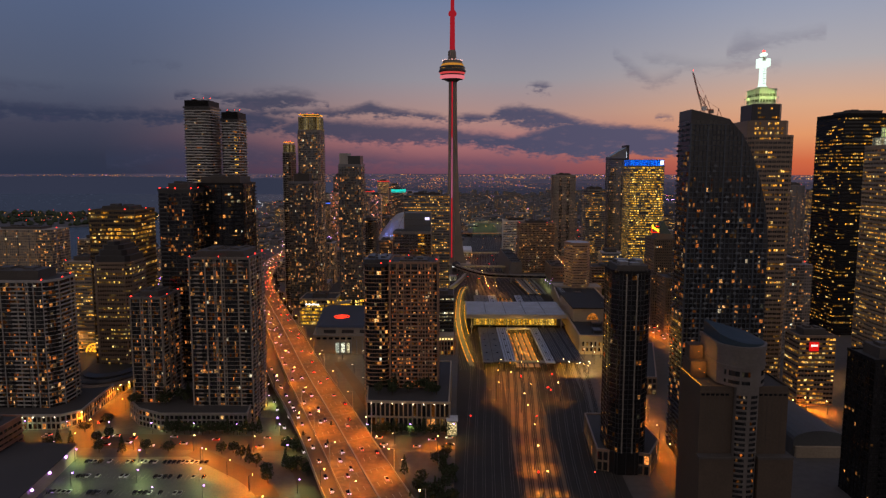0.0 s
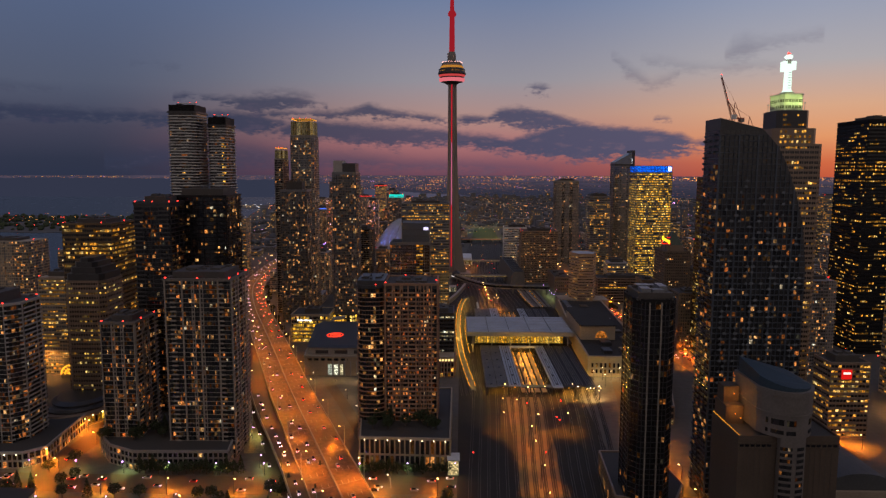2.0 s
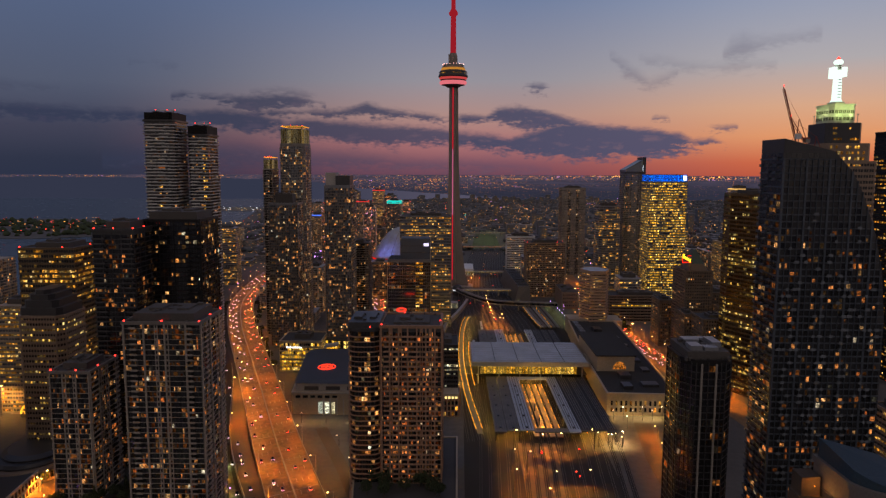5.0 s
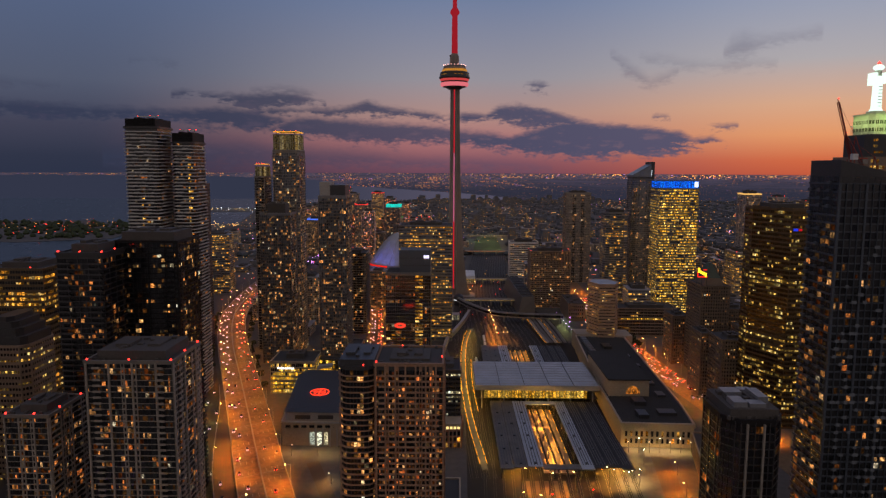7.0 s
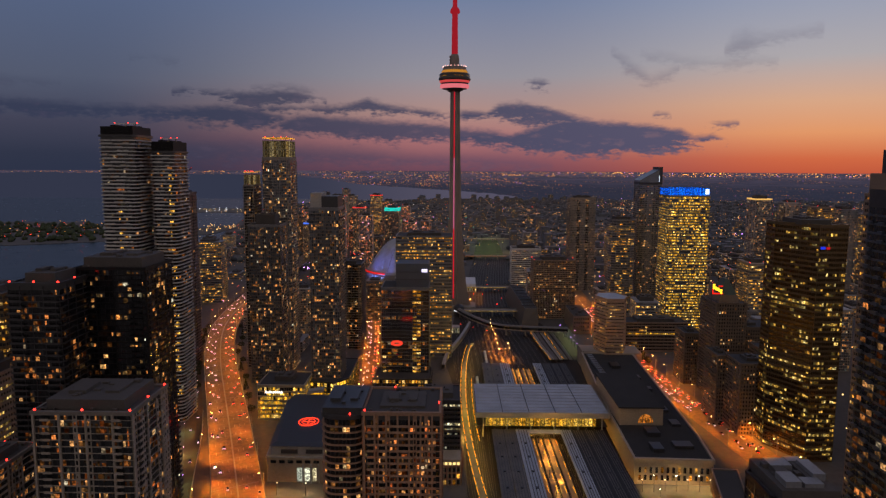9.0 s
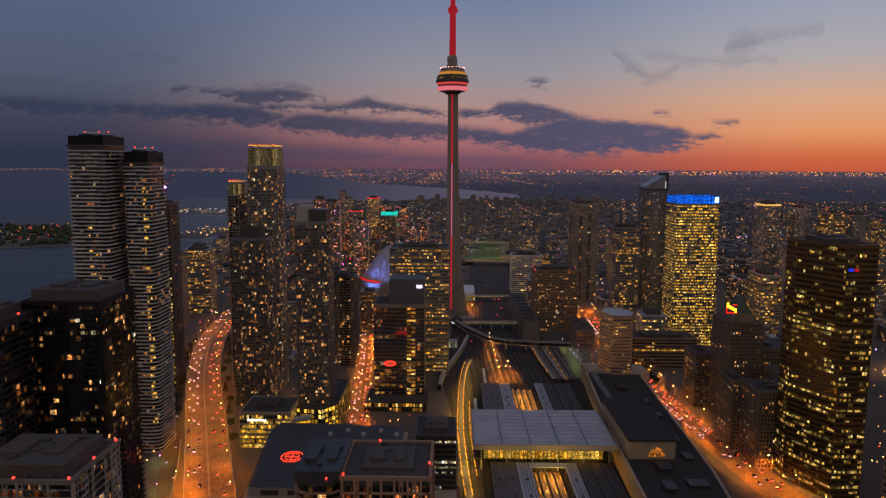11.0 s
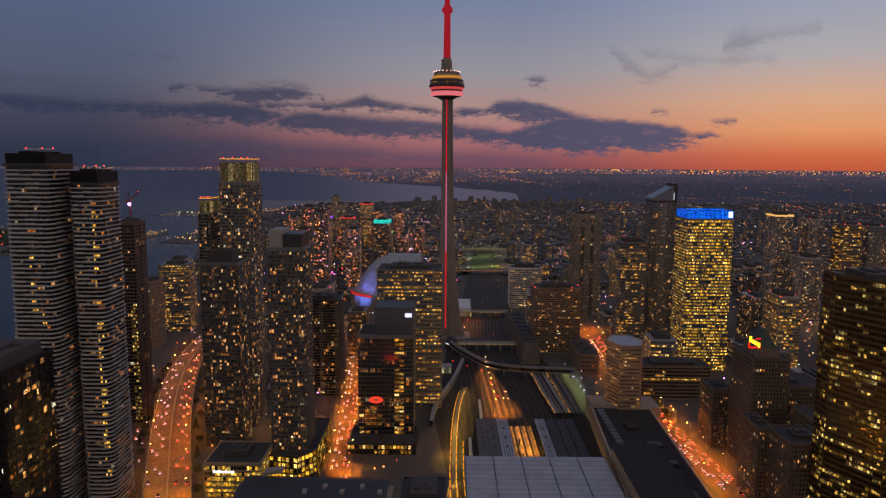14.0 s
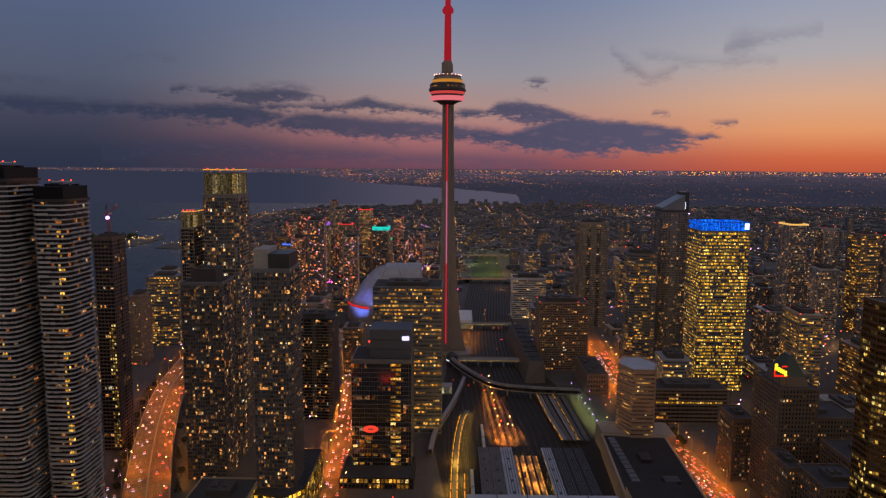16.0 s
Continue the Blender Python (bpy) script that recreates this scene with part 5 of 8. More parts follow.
bal.part("balcony_front", surface("blue_grey_balcony_panel", (0.14, 0.16, 0.19), 0.5), ob, kind="stuff")
fr.part("facade_frame", surface("blue_grey_mullion", (0.075, 0.092, 0.12), 0.45, 0.3), ob, kind="stuff")
gl.part("glazing", G_BLUE, ob, kind="stuff")
ll.part("lit_glazing", L_NEAR, ob, kind="stuff")


def crane(x, y, z, mast, jib, tilt, turn, label):
    """A luffing tower crane: lattice mast, raised jib, short counter-jib, cab."""
    ob = thing("tower_crane", label, "crane", x, y * DEEP_T, z, turn, unit=True)
    m = Soup()
    for sx in (-1, 1):
        for sy in (-1, 1):
            m.box(sx * 0.9 - 0.15, sx * 0.9 + 0.15, sy * 0.9 - 0.15, sy * 0.9 + 0.15, 0, mast)
    for i in range(int(mast / 2.2)):
        m.beam((-0.9, -0.9, i * 2.2), (0.9, -0.9, i * 2.2 + 2.2), 0.16, 0.16)
        m.beam((-0.9, 0.9, i * 2.2), (0.9, 0.9, i * 2.2 + 2.2), 0.16, 0.16)
    m.part("mast", RED_STEEL, ob)
    j = Soup()
    c, s_ = math.cos(radians(tilt)), math.sin(radians(tilt))
    for o in (-0.7, 0.7):
        j.beam((0, o, mast), (-jib * c, o, mast + jib * s_), 0.3, 0.3)
    j.beam((-0.3 * s_, 0, mast + 1.4), (-jib * c - 0.3, 0, mast + jib * s_ + 1.2), 0.3, 0.3)
    for i in range(int(jib / 2.5)):
        a, b = i * 2.5, i * 2.5 + 1.25
        j.beam((-a * c, -0.7, mast + a * s_), (-b * c, 0, mast + b * s_ + 1.4), 0.16, 0.16)
        j.beam((-b * c, 0, mast + b * s_ + 1.4), (-(a + 2.5) * c, 0.7, mast + (a + 2.5) * s_), 0.16, 0.16)
    j.part("jib", RED_STEEL, ob)
    k_ = Soup().beam((0, 0, mast), (7, 0, mast), 1.8, 0.6)
    k_.beam((5.5, 0, mast), (1.5, 0, mast + 9), 0.35, 0.35)
    k_.beam((0.5, 0, mast), (1.5, 0, mast + 9), 0.35, 0.35)
    k_.beam((1.5, 0, mast + 9), (-jib * 0.9 * c, 0, mast + jib * 0.9 * s_ + 1), 0.1, 0.1)
    k_.part("counter_jib", RED_STEEL, ob)
    Soup().box(-1.2, 1.2, -2.6, -1.0, mast - 0.2, mast + 2.2).part("cab", WHITE, ob)
    Soup().box(4.6, 7.0, -1.1, 1.1, mast - 1.8, mast - 0.02).part("counterweight", CONCRETE, ob)
    Soup().box(-jib * c - 0.2, -jib * c + 0.2, -0.2, 0.2, mast + jib * s_ + 1.3, mast + jib * s_ + 1.7).part("beacon", E_RED, ob)
    return ob


crane(155, 352, 216.5, 4, 24, 72, 10, "red luffing tower crane on the unfinished tower")
crane(164, 353, 211, 1.5, 21, 55, 8, "second red luffing crane beside the curved roof edge")

# balcony fronts of uneven length, floor by floor
for key, w, d, n_ in (("band_a", 29.5, 30, 81), ("band_b", 20.5, 26, 77)):
    q, rt = Soup(), random.Random(n_)
    for f in range(3, n_):
        z0, a = f * 3.05, -w / 2 + 3.6
        while a < w / 2 - 4:
            b = min(w / 2 - 3.6, a + rt.uniform(2.5, 9.0))
            if rt.random() < 0.62:
                q.box(a, b, -d / 2 - 1.95, -d / 2 - 1.55, z0 + 0.1, z0 + 1.5)
            a = b + rt.uniform(0.3, 1.6)
        for sx in (-1, 1):
            a = -d / 2 + 4
            while a < d / 2 - 5:
                b = min(d / 2 - 4, a + rt.uniform(3, 9))
                if rt.random() < 0.5:
                    x0, x1 = sorted((sx * (w / 2 + 1.55), sx * (w / 2 + 1.95)))
                    q.box(x0, x1, a, b, z0 + 0.1, z0 + 1.5)
                a = b + rt.uniform(0.5, 2.5)
    q.part("balcony_front", BANDW, T[key], "white balcony fronts of uneven length", kind="stuff")

# roof rails with red lamps and louvred screens on the white-banded towers
for key, w, d, z in (("band_a", 20, 25, 259.2), ("band_b", 15, 21, 247.2)):
    ob = (T[key], (0, 0, z))
    Soup().box(-w / 2, w / 2, -0.6, 0.6, 2.4, 3.2).part("rig_beam", WHITE, ob, "white steel window-cleaning rig")
    for sx in (-0.4, 0.0, 0.4):
        Soup().box(sx * w - 0.4, sx * w + 0.4, -0.4, 0.4, 0, 2.4).part("rig_post", CONCRETE, ob)
    lamp = Soup().box(-0.32, 0.32, -0.32, 0.32, 0, 0.65).mesh("beacon", E_RED)
    for sx in (-0.48, 0.1, 0.48):
        link_part("beacon", lamp, ob, at=(sx * w, 0, 3.2))
    q = Soup()
    for i in range(9):
        q.ring(rect(w + 1.5, d + 3.5), rect(w + 2.5, d + 4.5), 0.3 + i * 0.85, 0.9 + i * 0.85)
    q.part("louvre", BLACK, (T[key], (0, 0, z - 8.0)), "black louvred plant screen")
crane(-306, 770, 199.3, 17, 15, 30, 150, "red tower crane with a violet work lamp")
q, rt = Soup(), random.Random(19)
for f in range(34):
    for a in (2.0, 4.2, 6.2):
        if rt.random() < 0.7:
            q.quad((a, -10.3, 4 + f * 3.4), (a + 1.3, -10.3, 4 + f * 3.4), (a + 1.3, -10.3, 6 + f * 3.4), (a, -10.3, 6 + f * 3.4))
q.part("stair_glazing", L_GOLD, T["rise"], "golden lit stair bays", kind="stuff")
Soup().box(-1.1, 1.1, -1.6, -0.6, 212, 214.2).part("work_lamp", E_COLD, T["rise"], "violet work lamp")

# arched roof of the brown office tower
ob = (T["arch"], (0, 0, 104.25))
s = Soup()
for k_, (w, z0, z1) in enumerate(((30, 0, 6), (24, 6, 11), (18, 11, 15), (11, 15, 18))):
    s.prism(rect(w, 26 - k_ * 1.5, 3, 1), z0, z1)
s.part("arched_roof", DARK, ob)

# ---- podiums ----
def podium(label, foot, h, wall, lobby_m=L_HOME, bay=3.2, floors=3, lamps=0, share=0.12, trees_on=False):
    ob = thing("podium", label, "podium")
    Soup().prism(foot, 0, h).part("wall", wall, ob)
    Soup().prism(grown(foot, -0.8), h, h + 0.15).part("roof", ROOF, ob)
    Soup().ring(grown(foot, -0.75), grown(foot, 0.25), h - 0.5, h + 1.0).part("parapet", wall, ob)
    g, l_, fr_ = Soup(), Soup(), Soup()
    r = random.Random(int(h * 31 + len(foot)))
    fh = h / floors
    for i in range(len(foot)):
        p, q = Vector(foot[i]), Vector(foot[(i + 1) % len(foot)])
        e = q - p
        if e.length < 3:
            continue
        n = Vector((e.y, -e.x)).normalized()
        cnt = max(1, int(e.length / bay))
        for j in range(cnt):
            a, b = p + e * (j + 0.14) / cnt + n * 0.05, p + e * (j + 0.86) / cnt + n * 0.05
            c = p + e * j / cnt + n * 0.02
            fr_.prism([(c.x - 0.35, c.y - 0.35), (c.x + 0.35, c.y - 0.35), (c.x + 0.35, c.y + 0.35), (c.x - 0.35, c.y + 0.35)], 0.02, h - 0.6)
            for f in range(floors):
                z0, z1 = f * fh + 0.6, (f + 1) * fh - 0.8
                (l_ if r.random() < (0.5 if f == 0 else share) else g).quad((*a, z0), (*b, z0), (*b, z1), (*a, z1))
    fr_.part("pilaster_screen", wall, ob, kind="stuff")
    g.part("glazing", G_BLUE, ob, kind="stuff")
    l_.part("lit_glazing", lobby_m, ob, kind="stuff")
    lamp = Soup().disc_stack(0, 0, [(0.2, 0), (0.42, 0.35), (0.2, 0.8)], 8).mesh("wall_lamp", E_WHITE)
    if lamps:
        gr = grown(foot, 0.6)
        p, q = Vector(gr[0]), Vector(gr[1])
        for i in range(lamps):
            c = p.lerp(q, (i + 0.5) / lamps)
            link_part("wall_lamp", lamp, ob, at=(c.x, c.y, h - 1.2))
    return ob


podium("concrete podium with lit shops under apartment towers", [(-206, 363), (-145, 364), (-158, 430), (-246, 432), (-246, 396), (-240, 384), (-226, 371)], 12, CONCRETE, floors=3)
podium("pale podium with a lamp-lit arcade", [(-352, 361), (-278, 364), (-268, 372), (-276, 430), (-352, 430)], 10, PALE, floors=2, lamps=10)
podium("tan stone podium with pilasters and a row of lamps", [(-61, 366), (-3, 364), (-2, 445), (-72, 446)], 21, TAN, floors=2, lamps=8)
podium("dark roofed podium of the black tower", [(88, 318), (118, 312), (130, 330), (126, 366), (92, 366)], 13, BROWN, floors=2)
podium("glass podium below a dark tower", [(-142, 640), (-116, 636), (-104, 648), (-104, 700), (-142, 700)], 27, DARK, L_BRIGHT, floors=6, share=0.7)
podium("low dark-roofed brown stone building", [(152, 430), (166, 430), (196, 520), (178, 521)], 14, BROWN, floors=3, share=0.05)
podium("low glass podium with bright lit edge", [(-88, 690), (-28, 690), (-28, 722), (-88, 722)], 9, DARK, L_OFFICE, floors=2, share=0.7)
podium("low brick block beside the railway", [(-40, 520), (0, 522), (2, 548), (-40, 548)], 14, BRICK, L_OFFICE, floors=3, share=0.2)

# terrace in front of the curved brown tower: bright stair hall
ob = thing("glass_stair_hall", "bright lit glass stair hall beside the podium", "stair hall", -1.0, 372, 0)
Soup().box(-3.5, 3.5, -4, 4, 0, 10).part("frame", PALE, ob)
Soup().box(-3.2, 3.2, -4.08, -4.01, 0.5, 9.4).part("glazing", L_COOL, ob)
Soup().box(-4, 4, -4.6, 4.4, 10, 10.6).part("canopy", WHITE, ob)
HALL_LIGHT = glow_mat("warm_white_hall_light", lin(255, 220, 140), 1.3)
ob = thing("lit_entrance_hall", "bright yellow-lit hall with tall columns by the railway", "hall", -9, 548, 0)
Soup().box(-9, 9, -14, 2, 0, 19).part("wall", TAN, ob)
for i in range(6):
    Soup().box(-8.4 + i * 2.9, -6.4 + i * 2.9, -14.1, -14.02, 1, 17).part("window", HALL_LIGHT, ob)
    Soup().box(-6.2 + i * 2.9, -5.7 + i * 2.9, -15, -14.02, 0, 18).part("column", TAN, ob)

ob = thing("arched_entrance", "golden-lit arched glass entrance between office blocks", "entrance", -353, 524, 0)
q = Soup()
for k_, (ra, rb2) in enumerate(((9.0, 7.8), (5.4, 4.6))):
    for i in range(16):
        g0, g1 = math.pi * i / 16, math.pi * (i + 1) / 16
        p4 = [(ra * math.cos(g0), ra * math.sin(g0)), (ra * math.cos(g1), ra * math.sin(g1)), (rb2 * math.cos(g1), rb2 * math.sin(g1)), (rb2 * math.cos(g0), rb2 * math.sin(g0))]
        n_ = len(q.v)
        q.v += [(x, -0.4, 4 + z) for x, z in p4] + [(x, 0.4, 4 + z) for x, z in p4]
        q.f += [(n_, n_ + 1, n_ + 2, n_ + 3), (n_ + 7, n_ + 6, n_ + 5, n_ + 4), (n_, n_ + 4, n_ + 5, n_ + 1), (n_ + 3, n_ + 2, n_ + 6, n_ + 7)]
for g in range(15, 180, 25):
    q.beam((0, 0, 4), (8 * math.cos(radians(g)), 0, 4 + 8 * math.sin(radians(g))), 0.5, 0.4)
q.part("arch_frame", E_YELLOW, ob, "glowing yellow arch ribs")
Soup().box(-9.5, 26, 1.0, 9, 0, 3.9).part("base", TAN, ob)
Soup().box(-9.2, 9.2, 1.2, 2, 3.92, 12).part("back_wall", TAN, ob)
for i in range(6):
    Soup().box(10 + i * 2.6, 12.2 + i * 2.6, 0.7, 0.95, 0.5, 3.4).part("window", E_YELLOW, ob)

# ---- arena ----
ob = thing("arena", "pale concrete sports arena with a dark roof and red rings", "arena")
AF = [(-140, 524), (-50, 522), (-40, 532), (-40, 612), (-146, 616), (-150, 600)]
Soup().prism(AF, 0, 19).part("wall", TAN, ob)
Soup().prism(grown(AF, -2.5), 19, 26).part("upper_wall", PALE, ob)
Soup().prism(grown(AF, -1.6), 26, 27.2, grown(AF, -6)).part("roof", surface("dark_roof_membrane", (0.05, 0.055, 0.07), 0.6), ob)
Soup().ring(grown(AF, -0.4), grown(AF, 0.6), 18.2, 19.4).part("cornice", PALE, ob)
for i in range(7):
    Soup().box(-118 + i * 5.6, -114.4 + i * 5.6, 523.2, 523.45, 1, 11).part("window", L_COOL, ob)
    Soup().box(-113.9 + i * 5.6, -113.0 + i * 5.6, 521.8, 523.4, 0, 14).part("column", PALE, ob)
for i in range(14):
    Soup().box(-137 + i * 6.2, -133 + i * 6.2, 523.1, 523.35, 14.5, 16.6).part("window", G_BLACK, ob)
for i in range(4):
    Soup().box(-130 + i * 18, -118 + i * 18, 525.3, 525.6, 20.5, 23.6).part("louvre", DARK, ob)
NEON = glow_mat("red_neon", lin(255, 60, 35), 2.2)
for cx, cy in ((-119, 560), (-66, 570)):
    q = Soup()
    for r0, r1 in ((6.4, 7.0), (4.3, 4.6)):
        a = [(cx + r0 * 1.15 * math.cos(2 * math.pi * i / 28), cy + r0 * math.sin(2 * math.pi * i / 28)) for i in range(28)]
        b = [(cx + r1 * 1.15 * math.cos(2 * math.pi * i / 28), cy + r1 * math.sin(2 * math.pi * i / 28)) for i in range(28)]
        q.ring(a, b, 27.35, 27.75)
    q.box(cx - 4.5, cx + 4.5, cy - 0.4, cy + 0.4, 27.35, 27.75)
    q.box(cx - 0.4, cx + 0.4, cy - 3.8, cy + 3.8, 27.36, 27.74)
    q.part("roof_ring", NEON, ob, "glowing red oval ring on the roof")
for i in range(5):
    Soup().box(-100 + i * 13, -97 + i * 13, 590 + (i % 2) * 6, 594 + (i % 2) * 6, 27.2, 29).part("roof_unit", PALE, ob)

# low building with bright lit floors
T["low"] = tower("office_block", "low glass block with bright yellow floors", -160, 650, rect(42, 32), 31, floor_h=4.2, bay=2.0, style="office", wall=TAN, light=L_BRIGHT, share=0.95, rows=0.99, band=1.1, every=6, mech=5, mech_in=0.3, pier=0.4, singles=30, category="building", group="low blocks")
ob = (T["low"], (-6, -16.4, 24.4))
for i in range(9):
    Soup().box(-8 + i * 1.8, -6.9 + i * 1.8, -0.3, 0, 0, 2.0 if i in (0, 2, 5) else 1.4).part("letter_bar", glow_mat("white_letters", (1, 0.95, 0.9), 2.5), ob)
ob = thing("arched_gateway", "lit pale arch frame over a glass entrance", "gateway", -128, 628, 0)
q = Soup()
pr = [(-9, 0), (-9, 22), (-5, 30), (8, 32), (8, 29.5), (-3.5, 27.6), (-6.4, 21), (-6.4, 0)]
q.v = [(x, -3, z) for x, z in pr] + [(x, 3, z) for x, z in pr]
q.f = [tuple(range(8)), tuple(range(15, 7, -1))] + [(i, 8 + i, 8 + (i + 1) % 8, (i + 1) % 8) for i in range(8)]
q.part("arch", PALE, ob)
for i in range(5):
    Soup().box(-6, 7.5, 0.2, 0.5, 4 + i * 5, 7 + i * 5).part("window", L_BRIGHT, ob)

# ---- stadium dome ----
ob = thing("stadium_dome", "white stadium dome with a blue-lit rim", "stadium", -95, 1215 * DEEP_T, 0, unit=True)
Soup().disc_stack(0, 0, [(80, 0), (80, 27), (76, 30)], 40).part("bowl_wall", CONCRETE, ob)
q = Soup()
N, M_ = 40, 12
for i in range(M_):
    for j in range(N):
        def pt(i_, j_):
            r_, b = 75 * (1 - i_ / M_), 2 * math.pi * j_ / N
            t_ = min(1.0, (75 - r_) / 56)
            return (r_ * math.cos(b), r_ * math.sin(b), 30 + 58 * (1.5 * t_ - 0.5 * t_ ** 3))
        q.quad(pt(i, j), pt(i, j + 1), pt(i + 1, j + 1), pt(i + 1, j))
q.part("roof_shell", surface("white_dome_membrane", (0.36, 0.38, 0.42), 0.5, big=0.1), ob)
for g_ in (20, 65, 110, 155, 200, 245, 290, 335):
    q = Soup()
    c_, s_ = math.cos(radians(g_)), math.sin(radians(g_))
    for j in range(8):
        r0, r1 = 74 - j * 7, 74 - (j + 1) * 7
        z0, z1 = (30.3 + 58 * (1.5 * t_ - 0.5 * t_ ** 3) for t_ in (min(1.0, (75 - r0) / 56), min(1.0, (75 - r1) / 56)))
        q.beam((r0 * c_, r0 * s_, z0), (r1 * c_, r1 * s_, z1), 0.9, 0.5)
    q.part("roof_rib", CONCRETE, ob)
arch = [(-44 * math.cos(math.pi * i / 14), 58 + 35 * math.sin(math.pi * i / 14)) for i in range(15)]
q = Soup()
n_ = len(arch)
q.v = [(-14, y, z) for y, z in arch] + [(46, y, z) for y, z in arch]
q.f = [tuple(range(n_ - 1, -1, -1)), tuple(range(n_, 2 * n_))] + [(i, i + 1, n_ + i + 1, n_ + i) for i in range(n_ - 1)]
q.part("roof_arch", bpy.data.materials["white_dome_membrane"], ob, "pale vaulted roof panel")
q = Soup()
for j in range(56, 74):
    a0, a1 = 2 * math.pi * j / 120 + math.pi * 0.12, 2 * math.pi * (j + 1) / 120 + math.pi * 0.12
    q.quad((80.3 * math.cos(a0), 80.3 * math.sin(a0), 26.5), (80.3 * math.cos(a1), 80.3 * math.sin(a1), 26.5), (80.3 * math.cos(a1), 80.3 * math.sin(a1), 30), (80.3 * math.cos(a0), 80.3 * math.sin(a0), 30))
q.part("rim_light", glow_mat("red_rim_sign", lin(255, 40, 30), 0.7), ob, "red rim sign")
for g_, p_ in ((-90, 190000),):
    la = new("floodlight", bpy.data.lights.new("floodlight", "SPOT"))
    la.data.energy, la.data.color, la.data.spot_size, la.data.spot_blend, la.data.shadow_soft_size = p_, (0.16, 0.24, 1.0), radians(95), 0.8, 2.0
    la.parent = ob
    la.matrix_local = look((-66, -88, 18), (-35, -25, 58))

# ---- railway station ----
st = thing("train_shed", "railway train shed with grey roofs and a glass hall", "train shed")
LOW = [(27, 36.5), (37, 46.5), (47, 57.5), (84, 93), (93.5, 103), (103.5, 112), (112.5, 121)]
SHED_ROOF2 = surface("dull_platform_roof", (0.16, 0.15, 0.14), 0.8, big=0.1, vary=0.4)
SHED_DARK = surface("sooty_platform_roof", (0.045, 0.045, 0.05), 0.85, big=0.1, vary=0.4)
for y0, y1 in ((480, 589), (651, 742)):
    for i, (x0, x1) in enumerate(LOW):
        m = SHED_ROOF2 if i < 2 else ROOF_PALE if i < 4 else SHED_DARK
        Soup().box(x0, x1, y0 + (i % 3) * 1.5, y1, 7.3, 8.0).part("roof_panel", m, st)
        for j in range(5):
            yy = y0 + 6 + j * (y1 - y0 - 10) / 5
            Soup().box((x0 + x1) / 2 - 0.9, (x0 + x1) / 2 + 0.9, yy, yy + 1.8, 8.0, 8.7).part("roof_vent", DARK, st)
        for o in (0.22, 0.42, 0.62, 0.84):
            xx = x0 + (x1 - x0) * o
            Soup().box(xx - 0.25, xx + 0.25, y0 + 5, y1 - 1, 8.0, 8.35).part("smoke_slot", DARK if i < 4 else STEEL, st)
    for x in (60.5, 66.5, 72.5, 78.5):
        Soup().box(x - 2.1, x + 2.1, y0 + 6, y1 - 2, 0.6, 1.3).part("platform", WARM, st)
        for j in range(6):
            yy = y0 + 10 + j * (y1 - y0 - 14) / 6
            Soup().box(x - 0.13, x + 0.13, yy, yy + 8, 5.2, 5.4).part("tube_lamp", E_YELLOW, st)
    for x in (32, 42, 52, 88, 98):
        for j in range(4):
            yy = y0 + 2 + j * 22
            Soup().box(x - 0.3, x + 0.3, yy, yy + 6, 6.6, 6.9).part("tube_lamp", E_YELLOW, st)
Soup().box(57.6, 83.9, 480, 486, 7.3, 8.0).part("roof_panel", SHED_ROOF2, st)
Soup().box(57.6, 83.9, 583, 589, 7.3, 8.0).part("roof_panel", ROOF_PALE, st)
for x in (28, 46, 65, 84, 103, 120):
    for y in (481, 505, 530, 555, 580, 655, 680, 705, 738):
        Soup().box(x - 0.35, x + 0.35, y - 0.35, y + 0.35, 0.2, 7.3).part("column", DARK, st)
# the raised glass hall across the tracks
hall = thing("glass_hall", "raised grey glass hall over the tracks, lit from below", "station hall")
for i in range(5):
    x0 = 14 + i * 22.2
    Soup().box(x0 + 0.25, x0 + 21.95, 590, 650, 21.2, 22.0).part("roof_panel", ROOF_PALE, hall)
    Soup().box(x0 - 0.25, x0 + 0.25, 589.6, 650.4, 20.6, 22.5).part("roof_rib", DARK, hall)
    for k_ in range(9):
        Soup().box(x0 + 0.4, x0 + 21.8, 594 + k_ * 6.2, 594.25 + k_ * 6.2, 22.0, 22.16).part("glazing_bar", PALE, hall)
Soup().box(13.4, 125.6, 588.4, 589.6, 18.2, 22.6).part("fascia", PALE, hall)
Soup().box(13.4, 14, 589.6, 650.4, 18.2, 22.4).part("fascia", PALE, hall)
Soup().box(125.3, 125.6, 589.6, 650.4, 18.2, 22.4).part("fascia", PALE, hall)
Soup().box(14, 125, 650, 651, 8.2, 21.2).part("rear_wall", DARK, hall)
HALL_GLOW = lit("yellow_hall_glass", [(0.0, lin(255, 180, 50)), (1.0, lin(255, 206, 90))], 0.25, 0.8)
for i in range(30):
    x0 = 22 + i * 3.1
    Soup().box(x0, x0 + 2.6, 590.3, 590.6, 10.5, 17.6).part("glass_pane", HALL_GLOW, hall)
for x in (20, 40, 60, 80, 100, 120):
    Soup().box(x - 0.5, x + 0.5, 591, 592, 0.2, 20.6).part("column", PALE, hall)
Soup().box(14, 125, 592, 648, 9.0, 9.4).part("ceiling_deck", DARK, hall)

